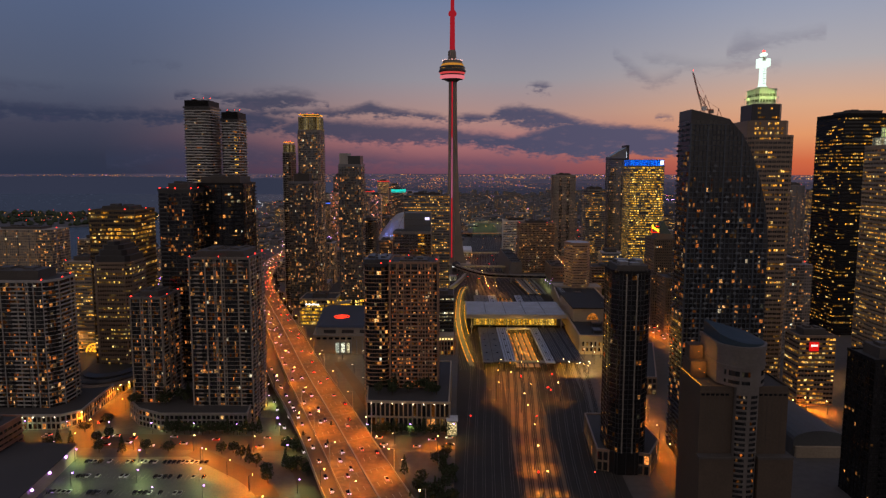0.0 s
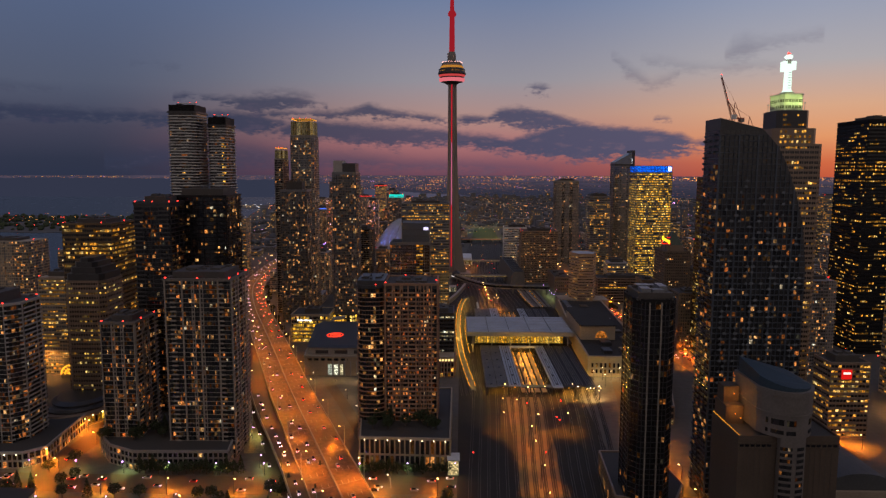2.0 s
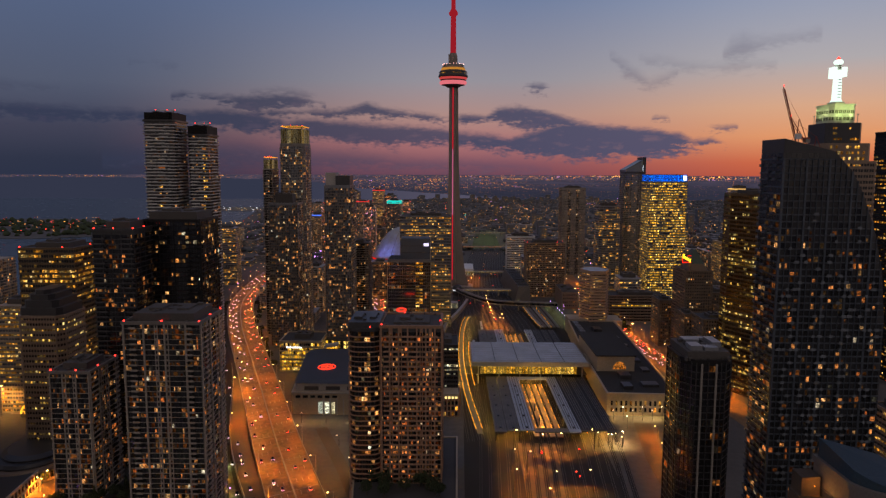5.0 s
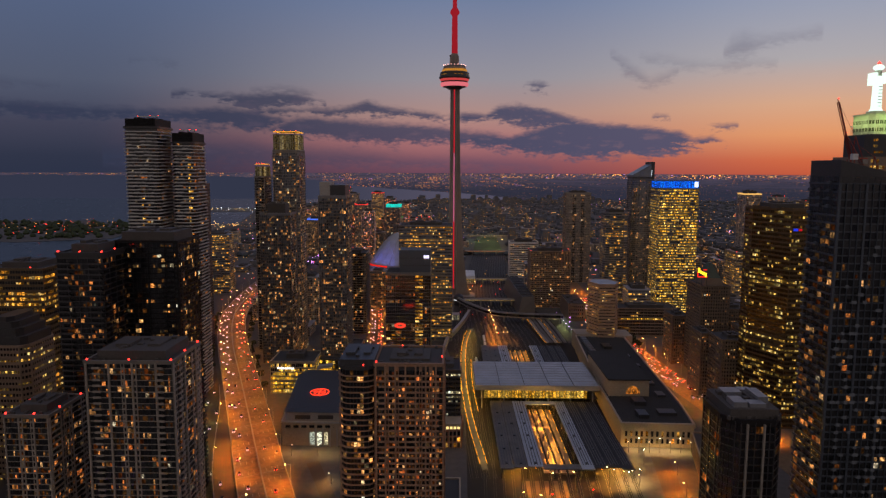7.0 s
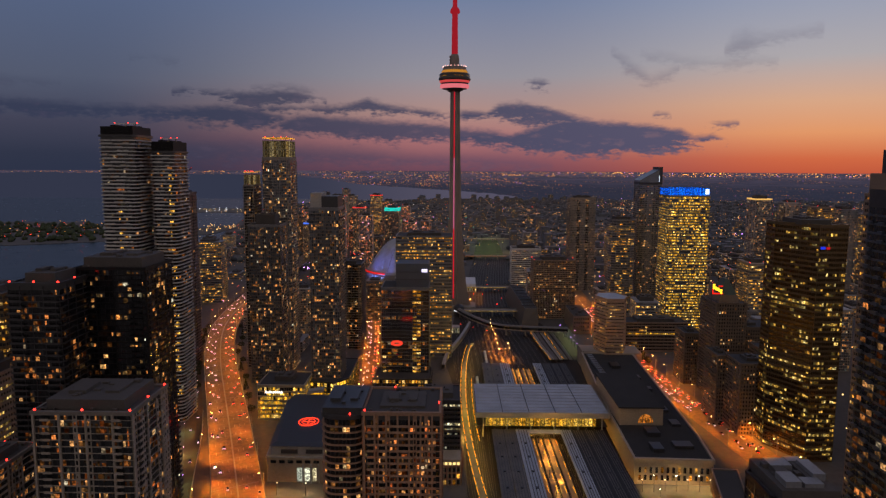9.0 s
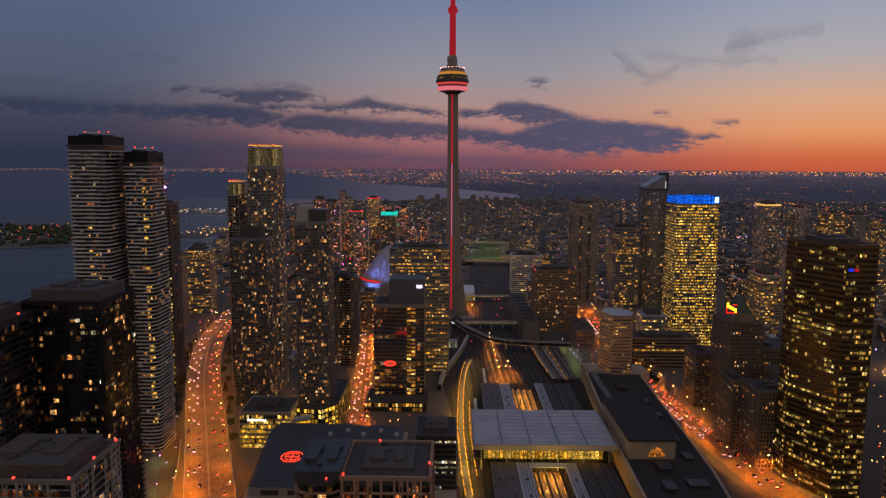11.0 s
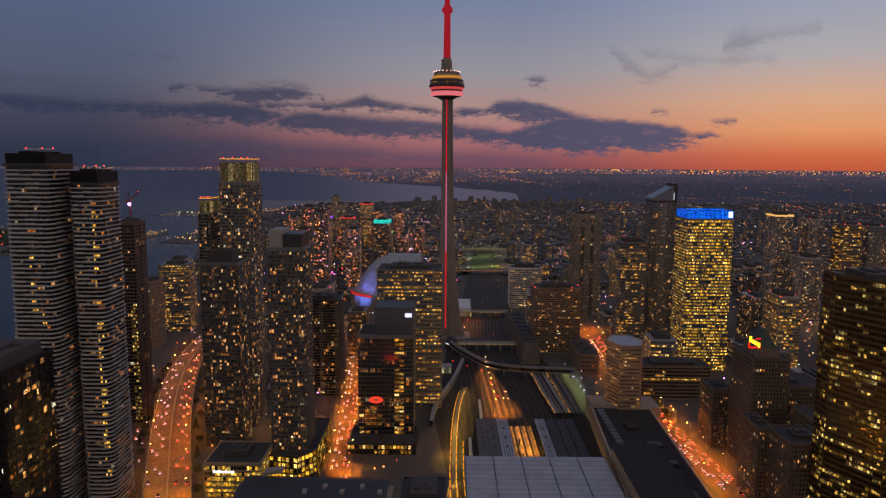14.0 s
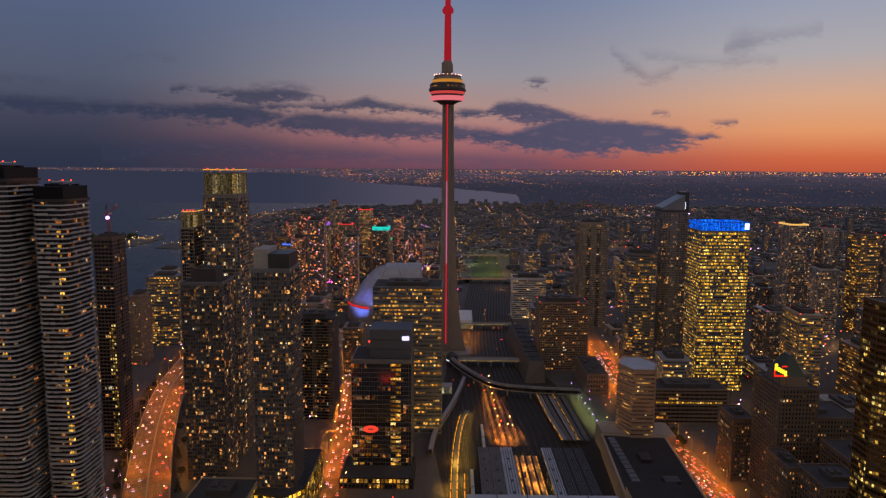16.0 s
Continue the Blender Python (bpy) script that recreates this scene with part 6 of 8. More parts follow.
DARK_TAR = surface("old_tar_roof", (0.028, 0.026, 0.025), 0.9, grain=2.0, big=0.1, vary=0.5)
HEADHOUSE = thing("railway_station", "long limestone railway station with a dark roof", "station")
US = [(125, 526), (181, 524), (186, 560), (196, 742), (140, 746), (128, 600)]
Soup().prism(US, 0, 18).part("wall", TAN, HEADHOUSE)
Soup().prism(grown(US, -1.2), 18, 18.6).part("roof", DARK_TAR, HEADHOUSE)
Soup().ring(grown(US, -1.1), grown(US, 0.7), 16.6, 19.6).part("cornice", TAN, HEADHOUSE)
for f, (z0, z1) in enumerate(((3.5, 7), (9, 13))):
    for i in range(13):
        x0 = 128 + i * 4.0
        Soup().box(x0, x0 + 1.7, 524.2 - i * 0.13 + 0.75, 525.3, z0, z1).part("window", L_OFFICE if (i * 5 + f) % 3 == 0 else G_BLUE, HEADHOUSE)
Soup().box(130, 165, 577, 648, 18.6, 33).part("great_hall", TAN, HEADHOUSE)
Soup().box(128.8, 166.2, 576, 649, 33, 34).part("hall_roof", DARK_TAR, HEADHOUSE)
Soup().box(143, 149, 655, 738, 18.6, 20.6).part("skylight", surface("dusty_skylight_glass", (0.13, 0.14, 0.16), 0.4), HEADHOUSE)
for i in range(13):
    Soup().box(142.7, 149.3, 656 + i * 6.4, 656.5 + i * 6.4, 20.6, 20.9).part("skylight_bar", DARK, HEADHOUSE)
q = Soup()
arc = [(151 + 6.2 * math.cos(math.pi * i / 12), 20.5 + 7.5 * math.sin(math.pi * i / 12)) for i in range(13)]
q.v = [(x, 576.9, z) for x, z in arc]
q.f = [tuple(range(13))]
q.part("arched_window", lit("orange_arch_glass", [(0, lin(220, 130, 50)), (1, lin(220, 130, 50))], 0.35, 0.4), HEADHOUSE, "orange lit arched window")
for i in range(5):
    Soup().box(146.05 + i * 2.4, 146.35 + i * 2.4, 576.7, 576.86, 20.5, 25.2).part("mullion", DARK, HEADHOUSE)
for x, y, w, d, h in ((142, 535, 8, 10, 3), (160, 540, 14, 8, 2.4), (146, 558, 10, 10, 3.5), (172, 575, 7, 9, 2), (170, 600, 9, 8, 2.2), (174, 640, 6, 6, 4), (168, 670, 12, 8, 2.5), (160, 700, 9, 12, 3)):
    Soup().box(x, x + w, y, y + d, 18.6, 18.6 + h).part("roof_unit", DARK, HEADHOUSE)
Soup().prism([(141, 748), (206, 742), (206, 768), (141, 770)], 0, 20).part("wing", TAN, HEADHOUSE)

# footbridge over the tracks, with a round stair house at its end
sky_walk = thing("covered_walkway", "pale covered footbridge with a curved roof over the tracks", "footbridge", kind="")
ln = rounded([(4, 952), (16, 926), (34, 896), (54, 870), (95, 862), (120, 860), (148, 858)], 3)
strip(ln, -4, 4, 8, 9.2).part("deck", CONCRETE, sky_walk)
WALK_ROOF = surface("weathered_walkway_roof", (0.19, 0.18, 0.17), 0.7, big=0.2, vary=0.4)
strip(ln, -3.3, 3.3, 12.6, 13.2).part("roof", WALK_ROOF, sky_walk)
strip(ln, -1.9, 1.9, 13.2, 13.9).part("roof_ridge", WALK_ROOF, sky_walk)
strip(ln, -3.5, -3.2, 9.2, 12.6).part("glazing", G_BLUE, sky_walk)
strip(ln, 3.2, 3.5, 9.2, 12.6).part("glazing", G_BLUE, sky_walk)
for i in range(8):
    x, y, ux, uy = along(ln, 4 + i * 26)
    Soup().box(x - 0.8, x + 0.8, y - 0.8, y + 0.8, 0.1, 8).part("pier", CONCRETE, sky_walk)
ob = thing("round_stair_house", "dark round stair house with a white-lit rim", "stair house")
Soup().disc_stack(4, 961, [(8, 0.1), (8, 12), (7, 15), (4, 17), (1, 18)], 24).part("drum", DARK, ob)
q = Soup()
for i in range(10):
    g0, g1 = radians(200 + i * 11), radians(211 + i * 11)
    q.quad((4 + 8.3 * math.cos(g0), 961 + 8.3 * math.sin(g0), 8), (4 + 8.3 * math.cos(g1), 961 + 8.3 * math.sin(g1), 8), (4 + 8.3 * math.cos(g1), 961 + 8.3 * math.sin(g1), 9.6), (4 + 8.3 * math.cos(g0), 961 + 8.3 * math.sin(g0), 9.6))
q.part("rim_light", glow_mat("white_rim_light", (0.9, 0.92, 1.0), 0.8), ob)
E_DECK = lit("parapet_lamps", [(0, lin(240, 190, 70)), (1, lin(230, 200, 120))], 0.3, 0.9)
for yb, x0, x1, m_, lab in ((953, 14, 96, E_DECK, "road bridge with a yellow-lit parapet over the railway"), (1111, 10, 92, E_DECK, "far rail bridge with dotted parapet lamps"), (1450, 0, 150, glow_mat("orange_parapet_light", (1, 0.30, 0.06), 0.55), "orange lamp-lit road bridge over the railway"), (1760, 0, 165, E_DECK, "far lamp-lit road bridge over the railway")):
    ob = thing("road_bridge", lab, "bridge")
    Soup().box(x0 - 8, x1 + 8, yb, yb + 12, 8, 9.4).part("deck", CONCRETE, ob)
    for o in (-0.5, 12.1):
        Soup().box(x0 - 8, x1 + 8, yb + o, yb + o + 0.4, 9.4, 10.3).part("parapet", CONCRETE, ob)
    n_ = int((x1 - x0) / 3)
    for i in range(n_):
        Soup().box(x0 + i * 3, x0 + i * 3 + 2.0, yb - 0.7, yb - 0.52, 9.3, 9.9).part("parapet_lamp", m_, ob)
    for i in range(5):
        x = x0 + (i + 0.5) * (x1 - x0) / 5
        Soup().box(x - 1, x + 1, yb + 2, yb + 10, 0.1, 8).part("pier", CONCRETE, ob)

# west of the station: lamp-lit service lane, long platform canopies, retaining wall, side street
flat("service_lane", [(36, 760), (78, 760), (62, 840), (53, 905), (39, 905)], 0.175, surface("brown_service_gravel", (0.13, 0.10, 0.07), 0.9, grain=1.5, vary=0.4), "gravel service lane between the tracks", "lane")
flat("service_lane", [(36, 240), (66, 240), (72, 478), (44, 478)], 0.175, bpy.data.materials["brown_service_gravel"], "gravel service lane before the train shed", "lane")
wall_ = thing("retaining_wall", "pale curved retaining wall beside the tracks", "retaining wall", kind="structure")
ln = rounded([(19, 908), (13, 875), (2, 828), (-13, 778), (-16, 740)], 3)
strip(ln, -1.6, 1.6, 0.1, 6.0).part("wall", CONCRETE, wall_)
strip(ln, -1.9, 1.9, 6.0, 6.5).part("coping", PALE, wall_)
can = thing("platform_canopy", "long parallel grey canopies over outer platforms", "canopy")
for i, x0 in enumerate((101, 106.5, 113, 119.5, 126)):
    ln = [(x0, 868), (x0 + 3.5, 812), (x0 + 9 - i, 760)]
    strip(ln, -1.9, 1.9, 5.6, 6.1).part("roof_panel", (PALE, SHED_ROOF2, PALE, SHED_ROOF2, SHED_ROOF2)[i], can)
    strip(ln, -0.25, 0.25, 6.1, 6.5).part("ridge", DARK, can)
    for k_ in range(6):
        x, y, ux, uy = along(ln, 6 + k_ * 18)
        Soup().box(x - 0.25, x + 0.25, y - 0.25, y + 0.25, 0.2, 5.6).part("post", DARK, can)
        if i in (0, 3):
            Soup().beam((x - 2.3, y, 5.2), (x - 2.3 + ux * 11, y + uy * 11, 5.2), 0.2, 0.2).part("tube_lamp", E_YELLOW, can)
road("road", [(140, 900), (142, 850), (145, 775)], 13, "narrow street lit by pale violet lamps", 0.17)
ob = thing("convention_centre", "dark slope-sided convention hall beside the tracks", "hall")
Soup().prism([(92, 904), (117, 906), (112, 1066), (84, 1070)], 0, 25, [(98, 912), (116, 912), (111, 1062), (92, 1064)]).part("wall", surface("brown_metal_cladding", (0.10, 0.085, 0.075), 0.5), ob)
Soup().prism([(99, 914), (115, 914), (110, 1060), (93, 1062)], 25, 25.5).part("roof", ROOF, ob)
for i in range(7):
    Soup().box(96, 114, 925 + i * 19, 926 + i * 19, 25.5, 26.6).part("roof_rib", DARK, ob)
ob = thing("dark_block", "plain dark brick block behind the canopies", "building", 171, 905 * DEEP_G / DEEP_T, 0)
Soup().box(-12, 12, -32, 26, 0, 25).part("wall", BROWN, ob)
Soup().box(-11.5, 11.5, -31.5, 25.5, 25, 25.4).part("roof", ROOF, ob)
for i in range(5):
    Soup().box(-8 + (i % 3) * 6, -4 + (i % 3) * 6, -26 + i * 9, -21 + i * 9, 25.4, 27 + i % 2).part("roof_unit", PLANT, ob)
for f in range(4):
    for i in range(7):
        Soup().box(-10.5 + i * 3, -9.2 + i * 3, -32.12, -32.02, 4 + f * 5.2, 6.4 + f * 5.2).part("window", G_BLACK if (f * 3 + i * 5) % 7 else L_DIM, ob)
ob = thing("lit_kiosk", "small white-lit glass pavilion below the mirror tower", "pavilion")
Soup().box(-8, 4, 872, 884, 0, 8.5).part("frame", PALE, ob)
for i in range(4):
    Soup().box(-7.5 + i * 2.9, -5.2 + i * 2.9, 871.6, 871.9, 1, 7.6).part("window", L_COOL, ob)
ob = thing("aquarium", "low pale angular building beside the broadcast tower", "building")
Soup().prism([(12, 1118), (38, 1116), (40, 1180), (14, 1184)], 0, 14, [(14, 1121), (36, 1119), (38, 1178), (16, 1180)]).part("wall", WHITE, ob)
for i in range(8):
    Soup().box(13.5 + i * 3, 15.6 + i * 3, 1115.6, 1116.0, 2, 9).part("window", L_COOL if i % 3 else L_OFFICE, ob)
GRASS = surface("park_grass", (0.06, 0.085, 0.03), 0.95, grain=0.4, big=0.03, vary=0.5)
flat("park", [(45, 1465), (124, 1465), (134, 1800), (72, 1810)], 0.2, GRASS, "floodlit green field beyond the bridges", "park")

# ---- château hotel ----
ROYAL = surface("old_hotel_stone", (0.155, 0.118, 0.09))
def old_block(x, y, w, d, h, share, z=0):
    return tower("hotel_wing", "old limestone hotel wing with small windows", x, y, rect(w, d), h, z=z, floor_h=3.4, bay=2.4, style="glass", wall=ROYAL, share=share * 1.7, band=1.6, proud=0.05, every=1, pier=1.3, pier_out=0.06, win=0.42, mech=3, mech_in=0.3, singles=10, category="hotel", group="hotel wings")
T["brown_low"] = tower("office_block", "long low brown block with one bright row of windows", 246, 838, rect(76, 28), 36, floor_h=4.0, bay=2.4, wall=BROWN, pane=G_BLACK, light=L_OFFICE, share=0.05, band=1.9, every=2, pier=0.5, mech=4, singles=6, style="office", category="building", group="low blocks")
q = Soup()
for i in range(26):
    q.quad((-34 + i * 2.6, -14.2, 21.5), (-32.2 + i * 2.6, -14.2, 21.5), (-32.2 + i * 2.6, -14.2, 23.6), (-34 + i * 2.6, -14.2, 23.6))
q.part("lit_glazing", L_BRIGHT, T["brown_low"], "one bright row of windows", kind="stuff")
old_block(285, 706, 62, 30, 70, 0.10)
T["royal"] = old_block(264, 700, 30, 34, 96, 0.06)
old_block(236, 650, 12, 26, 60, 0.10)
old_block(252, 625, 30, 28, 62, 0.10)
old_block(300, 660, 44, 34, 60, 0.12)
old_block(246, 735, 18, 26, 54, 0.25)
ob = (T["royal"], (0, 0, 96.3))
Soup().prism(rect(20, 24), 0, 7, rect(16, 20)).part("lower_slope", ROYAL, ob)
Soup().prism(rect(16, 20), 7.05, 22, rect(3, 6)).part("upper_slope", COPPER, ob, "green copper roof")
ob = (T["royal"], (-13.5, -14, 104))
SIGN_Y = glow_mat("yellow_sign_light", lin(255, 200, 40), 2.4)
SIGN_R = glow_mat("red_sign_light", lin(255, 40, 20), 1.2)
for a, w, h, zz in ((-4.4, 2.0, 5.0, 6), (-2.0, 1.4, 3.2, 5), (-0.4, 1.4, 3.0, 4.2), (1.2, 1.4, 3.0, 3.4), (2.8, 1.8, 4.0, 1.6)):
    Soup().box(a, a + w, -0.5, 0, zz, zz + h).part("sign_letter", SIGN_Y, ob, "glowing yellow sign letter")
for a, w, h, zz in ((-4.6, 10, 1.2, 1.0), (-4.8, 1.0, 4, 2.4), (1.0, 4.0, 1.0, 8.4)):
    Soup().box(a, a + w, -0.3, 0.05, zz, zz + h).part("sign_glow", SIGN_R, ob, "red neon sign bar")
for a in (-5, 0, 5):
    Soup().box(a - 0.15, a + 0.15, 0.1, 0.4, -7.6, 11 - abs(a) * 0.4).part("sign_post", DARK, ob)

# ---- hotel block near the railway: brown wings round a white curved bay ----
ob = thing("hotel", "brown windowless hotel wings round a white curved bay", "hotel", 145.6, 279, 0)
HB = surface("brown_hotel_precast", (0.078, 0.058, 0.044), 0.75, big=0.08)
BAYW = surface("bay_stucco", (0.13, 0.118, 0.114), 0.7, big=0.12)
SLATE = surface("slate_blue_roof", (0.035, 0.06, 0.09), 0.7, spec=0.2)
for x0, x1, xb0, xb1 in ((-22, -5.4, -22.6, -5.4), (6.8, 21.8, 6.8, 24)):
    Soup().box(x0, x1, -9.5, 15, 0, 75).part("wing", HB, ob)
    Soup().box(xb0, xb1, -13, -9.52, 0, 40).part("wing_base", HB, ob)
    Soup().box(xb0 - 0.3, xb1 + 0.1, -13.3, -9.4, 40, 41.2).part("base_coping", PLANT, ob)
    for zz in (70.5, 72.6):
        Soup().box(x0 - 0.3, x1 + 0.1, -9.8, -9.52, zz, zz + 0.7).part("cornice_band", HB, ob)
    n_ = int((x1 - x0) / 2.4)
    for i in range(n_):
        Soup().box(x0 + 0.5 + i * 2.4, x0 + 2.2 + i * 2.4, -9.62, -9.53, 71.3, 72.4).part("cornice_slot", G_BLACK, ob)
        if i:
            Soup().box(x0 + i * 2.4 - 0.05, x0 + i * 2.4 + 0.05, -9.6, -9.53, 41, 70.4).part("panel_joint", PLANT, ob)
    Soup().box(x0 + 0.4, x1 - 0.4, -9, 14.6, 75, 75.3).part("wing_roof", ROOF, ob)
    Soup().ring([(x0 + 0.5, -9), (x1 - 0.5, -9), (x1 - 0.5, 14.5), (x0 + 0.5, 14.5)], [(x0, -9.5), (x1, -9.5), (x1, 15), (x0, 15)], 75.002, 76.3).part("parapet", HB, ob)
q = [(13.2 * math.sin(radians(a)) * 1.05, -16 * math.cos(radians(a)) + 3) for a in range(-62, 63, 4)]
foot_ = q + [(12.2, 14.5), (-12.2, 14.5)]
shaft_ = [(x, y) for x, y in q if -5.3 < x < 6.7] + [(6.7, 14.9), (-5.3, 14.9)]
Soup().prism(shaft_, 0, 76.4).part("bay_shaft", BAYW, ob)
Soup().prism(foot_, 76.4, 96).part("bay_head", BAYW, ob)
q2 = Soup()
k = len(foot_)
top_ = grown(foot_, -0.9)
q2.v = [(x, y, 96.0) for x, y in top_] + [(x, y, 97.2 + 7.5 * max(0.0, min(1.0, (13 - x) / 26)) * (0.35 + 0.65 * max(0.0, min(1.0, (y + 13) / 20)))) for x, y in top_]
q2.f = [(i, (i + 1) % k, k + (i + 1) % k, k + i) for i in range(k)] + [tuple(k + i for i in range(k))]
q2.part("sloped_roof", SLATE, ob, "slate-blue sloping roof")
Soup().ring(grown(foot_, -0.85), grown(foot_, 0.45), 94.6, 97.0).part("bay_parapet", BAYW, ob)
Soup().ring(grown(foot_, -0.2), grown(foot_, 0.3), 86.2, 86.9).part("string_course", BAYW, ob)
rr = random.Random(5)
dark_, warm_, rail_ = Soup(), Soup(), Soup()
for i in range(len(q) - 1):
    p, e = Vector(q[i]), Vector(q[i + 1]) - Vector(q[i])
    n = Vector((e.y, -e.x)).normalized()
    mid = (p.x + q[i + 1][0]) / 2
    if (-4.9 < mid < -0.5 or 1.2 < mid < 5.6):
        for f in range(27):
            z0 = 3 + f * 2.72
            if f < 26:
                (warm_ if rr.random() < 0.10 else dark_).quad((*(p + n * 0.04), z0), (*(p + e + n * 0.04), z0), (*(p + e + n * 0.04), z0 + 1.55), (*(p + n * 0.04), z0 + 1.55))
                rail_.quad((*(p + n * 0.3), z0 - 0.9), (*(p + e + n * 0.3), z0 - 0.9), (*(p + e + n * 0.3), z0), (*(p + n * 0.3), z0))
                rail_.quad((*(p + n * 0.3), z0), (*(p + e + n * 0.3), z0), (*(p + e), z0), (*p, z0))
    if abs(mid - 0.5) < 10.5 and int((mid + 20) / 5.2) % 5 != 4 and (mid + 20) % 5.2 > 0.9:
        a_, b_ = p + n * 0.04, p + e + n * 0.04
        (warm_ if rr.random() < 0.45 and -4 < mid < 6 else dark_).quad((*a_, 82.0), (*b_, 82.0), (*b_, 84.6), (*a_, 84.6))
        dark_.quad((*a_, 78.0), (*b_, 78.0), (*b_, 79.8), (*a_, 79.8))
Soup().box(-21.4, -13.2, 4, 14.2, 75.3, 84).part("terrace_block", HB, ob)
Soup().box(-20.6, -13.6, 8, 14.1, 84.02, 91.5).part("terrace_block", HB, ob)
lamp = Soup().disc_stack(0, 0, [(0.12, 0), (0.24, 0.2), (0.12, 0.45)], 6).mesh("edge_lamp", E_YELLOW)
for i in range(15):
    link_part("edge_lamp", lamp, ob, at=(-21.75, -9 + i * 1.65, 76.32))
for x, y, z in ((-17, 3.6, 80), (-14.5, 3.6, 78), (-16, 7.6, 88)):
    link_part("edge_lamp", lamp, ob, at=(x, y, z))
for x, y, z in ((-17, 2.2, 82), (-16, 6.4, 89)):
    li = new("terrace_light", bpy.data.lights.new("terrace_light", "POINT"))
    li.data.energy, li.data.color, li.data.shadow_soft_size = 900, (1.0, 0.36, 0.05), 0.4
    li.parent, li.location = ob, (x, y, z)
dark_.part("glazing", G_BLUE, ob, kind="stuff")
warm_.part("lit_glazing", L_DIM, ob, kind="stuff")
rail_.part("balcony_front", BAYW, ob, kind="stuff")

tower("office_tower", "dark glass tower with scattered lights", 238, 300, rect(26, 20), 82, floor_h=3.4, bay=2.8, wall=BLACK, pane=G_BLACK, share=0.07, mech=6)
T["red"] = tower("office_block", "brown stepped block with a red wall sign", 282, 430, rect(28, 18), 55, floor_h=3.6, bay=2.6, wall=BROWN, style="office", light=L_OFFICE, share=0.5, band=1.7, mech=5)
ob = (T["red"], (-3, -9.7, 44))
Soup().box(-3.6, 3.6, -0.4, 0, 0, 7).part("sign_panel", glow_mat("red_panel_light", lin(230, 30, 25), 0.9), ob)
Soup().box(-2.6, 2.6, -0.55, -0.42, 3.6, 5.2).part("letter_bar", glow_mat("pale_letter_light", lin(255, 235, 220), 1.2), ob)
ob = thing("market_hall", "low grey barrel-roofed market hall", "hall", 236, 360, 0)
q = Soup()
pr = [(-17, 0)] + [(-17 * math.cos(math.pi * i / 10), 11 + 6 * math.sin(math.pi * i / 10)) for i in range(11)] + [(17, 0)]
k = len(pr)
q.v = [(x, -16, z) for x, z in pr] + [(x, 34, z) for x, z in pr]
q.f = [tuple(range(k))] + [tuple(range(2 * k - 1, k - 1, -1))] + [(i, k + i, k + (i + 1) % k, (i + 1) % k) for i in range(k)]
q.part("shell", surface("grey_sheet_roof", (0.08, 0.086, 0.095), 0.7), ob)
Soup().box(-16, 16, -18, -16.1, 0, 7).part("front_wall", TAN, ob)

# left edge: dark roofed sheds by the car park, round pavilion
ob = thing("round_pavilion", "low dark drum-shaped pavilion with a lit arcade", "pavilion", -292, 448, 0)
Soup().disc_stack(0, 0, [(24, 0), (24, 8.2)], 32).part("wall", TAN, ob)
for k_, (r0, r1, z0) in enumerate(((27.5, 26.5, 8.2), (25, 23.5, 11.2), (21.5, 18, 14.2))):
    Soup().disc_stack(k_ * 1.2, k_ * 1.5, [(r0 - 2.5, z0), (r0, z0 + 0.3), (r0, z0 + 1.2), (r1, z0 + 3.0)], 32).part("roof_tier", (BROWN, DARK, DARK)[k_], ob, "dark stepped roof tier")
for i in range(30):
    g_ = radians(-175 + i * 6)
    c_, s_ = math.cos(g_), math.sin(g_)
    Soup().prism([(24.0 * c_ - 0.7 * s_ * k1 + 0.4 * c_ * k2, 24.0 * s_ + 0.7 * c_ * k1 + 0.4 * s_ * k2) for k1, k2 in ((-1, 0), (-1, 1), (1, 1), (1, 0))], 2, 6.4).part("window", L_BRIGHT if i % 3 else G_BLACK, ob)
for i in range(12):
    g_ = radians(-95 + i * 14)
    Soup().box(27.6 * math.cos(g_) - 0.25, 27.6 * math.cos(g_) + 0.25, 27.6 * math.sin(g_) - 0.25, 27.6 * math.sin(g_) + 0.25, 8.6, 9.1).part("eave_lamp", E_SODIUM, ob)
ob = thing("dark_shed", "flat black-roofed shed beside the car park", "shed")
Soup().prism([(-330, 268), (-232, 270), (-240, 326), (-330, 328)], 0, 9).part("wall", TAN, ob)
Soup().prism([(-331, 267), (-231, 269), (-239.5, 327), (-331, 329)], 9, 9.7).part("roof", ROOF, ob)
for i in range(3):
    Soup().box(-232.5 - i * 2.9, -231.8 - i * 2.9, 280 + i * 17, 281 + i * 17, 7, 8).part("wall_lamp", E_COLD, ob)
tower("office_block", "old brick block with a lit stair window", -300, 330, rect(40, 22), 24, floor_h=3.6, bay=3.4, wall=BRICK, share=0.2, band=1.6, mech=3, category="building", group="low blocks")


# ---- street lamps: each carries its own light ----
def lamp_light(name, watts, col, size=1.0, cone=168):
    d = bpy.data.lights.new(name, "SPOT")
    d.energy, d.color, d.spot_size, d.spot_blend, d.shadow_soft_size = watts, col, radians(cone), 0.9, size
    return d


SODIUM = (1.0, 0.235, 0.010)
LAMP_MASTER = {}
rf = random.Random(9)
rc_far = [(-430 + 190 * (i % 6) + rf.uniform(-30, 30), 1120 + 230 * (i // 6) + rf.uniform(-40, 40)) for i in range(30)]


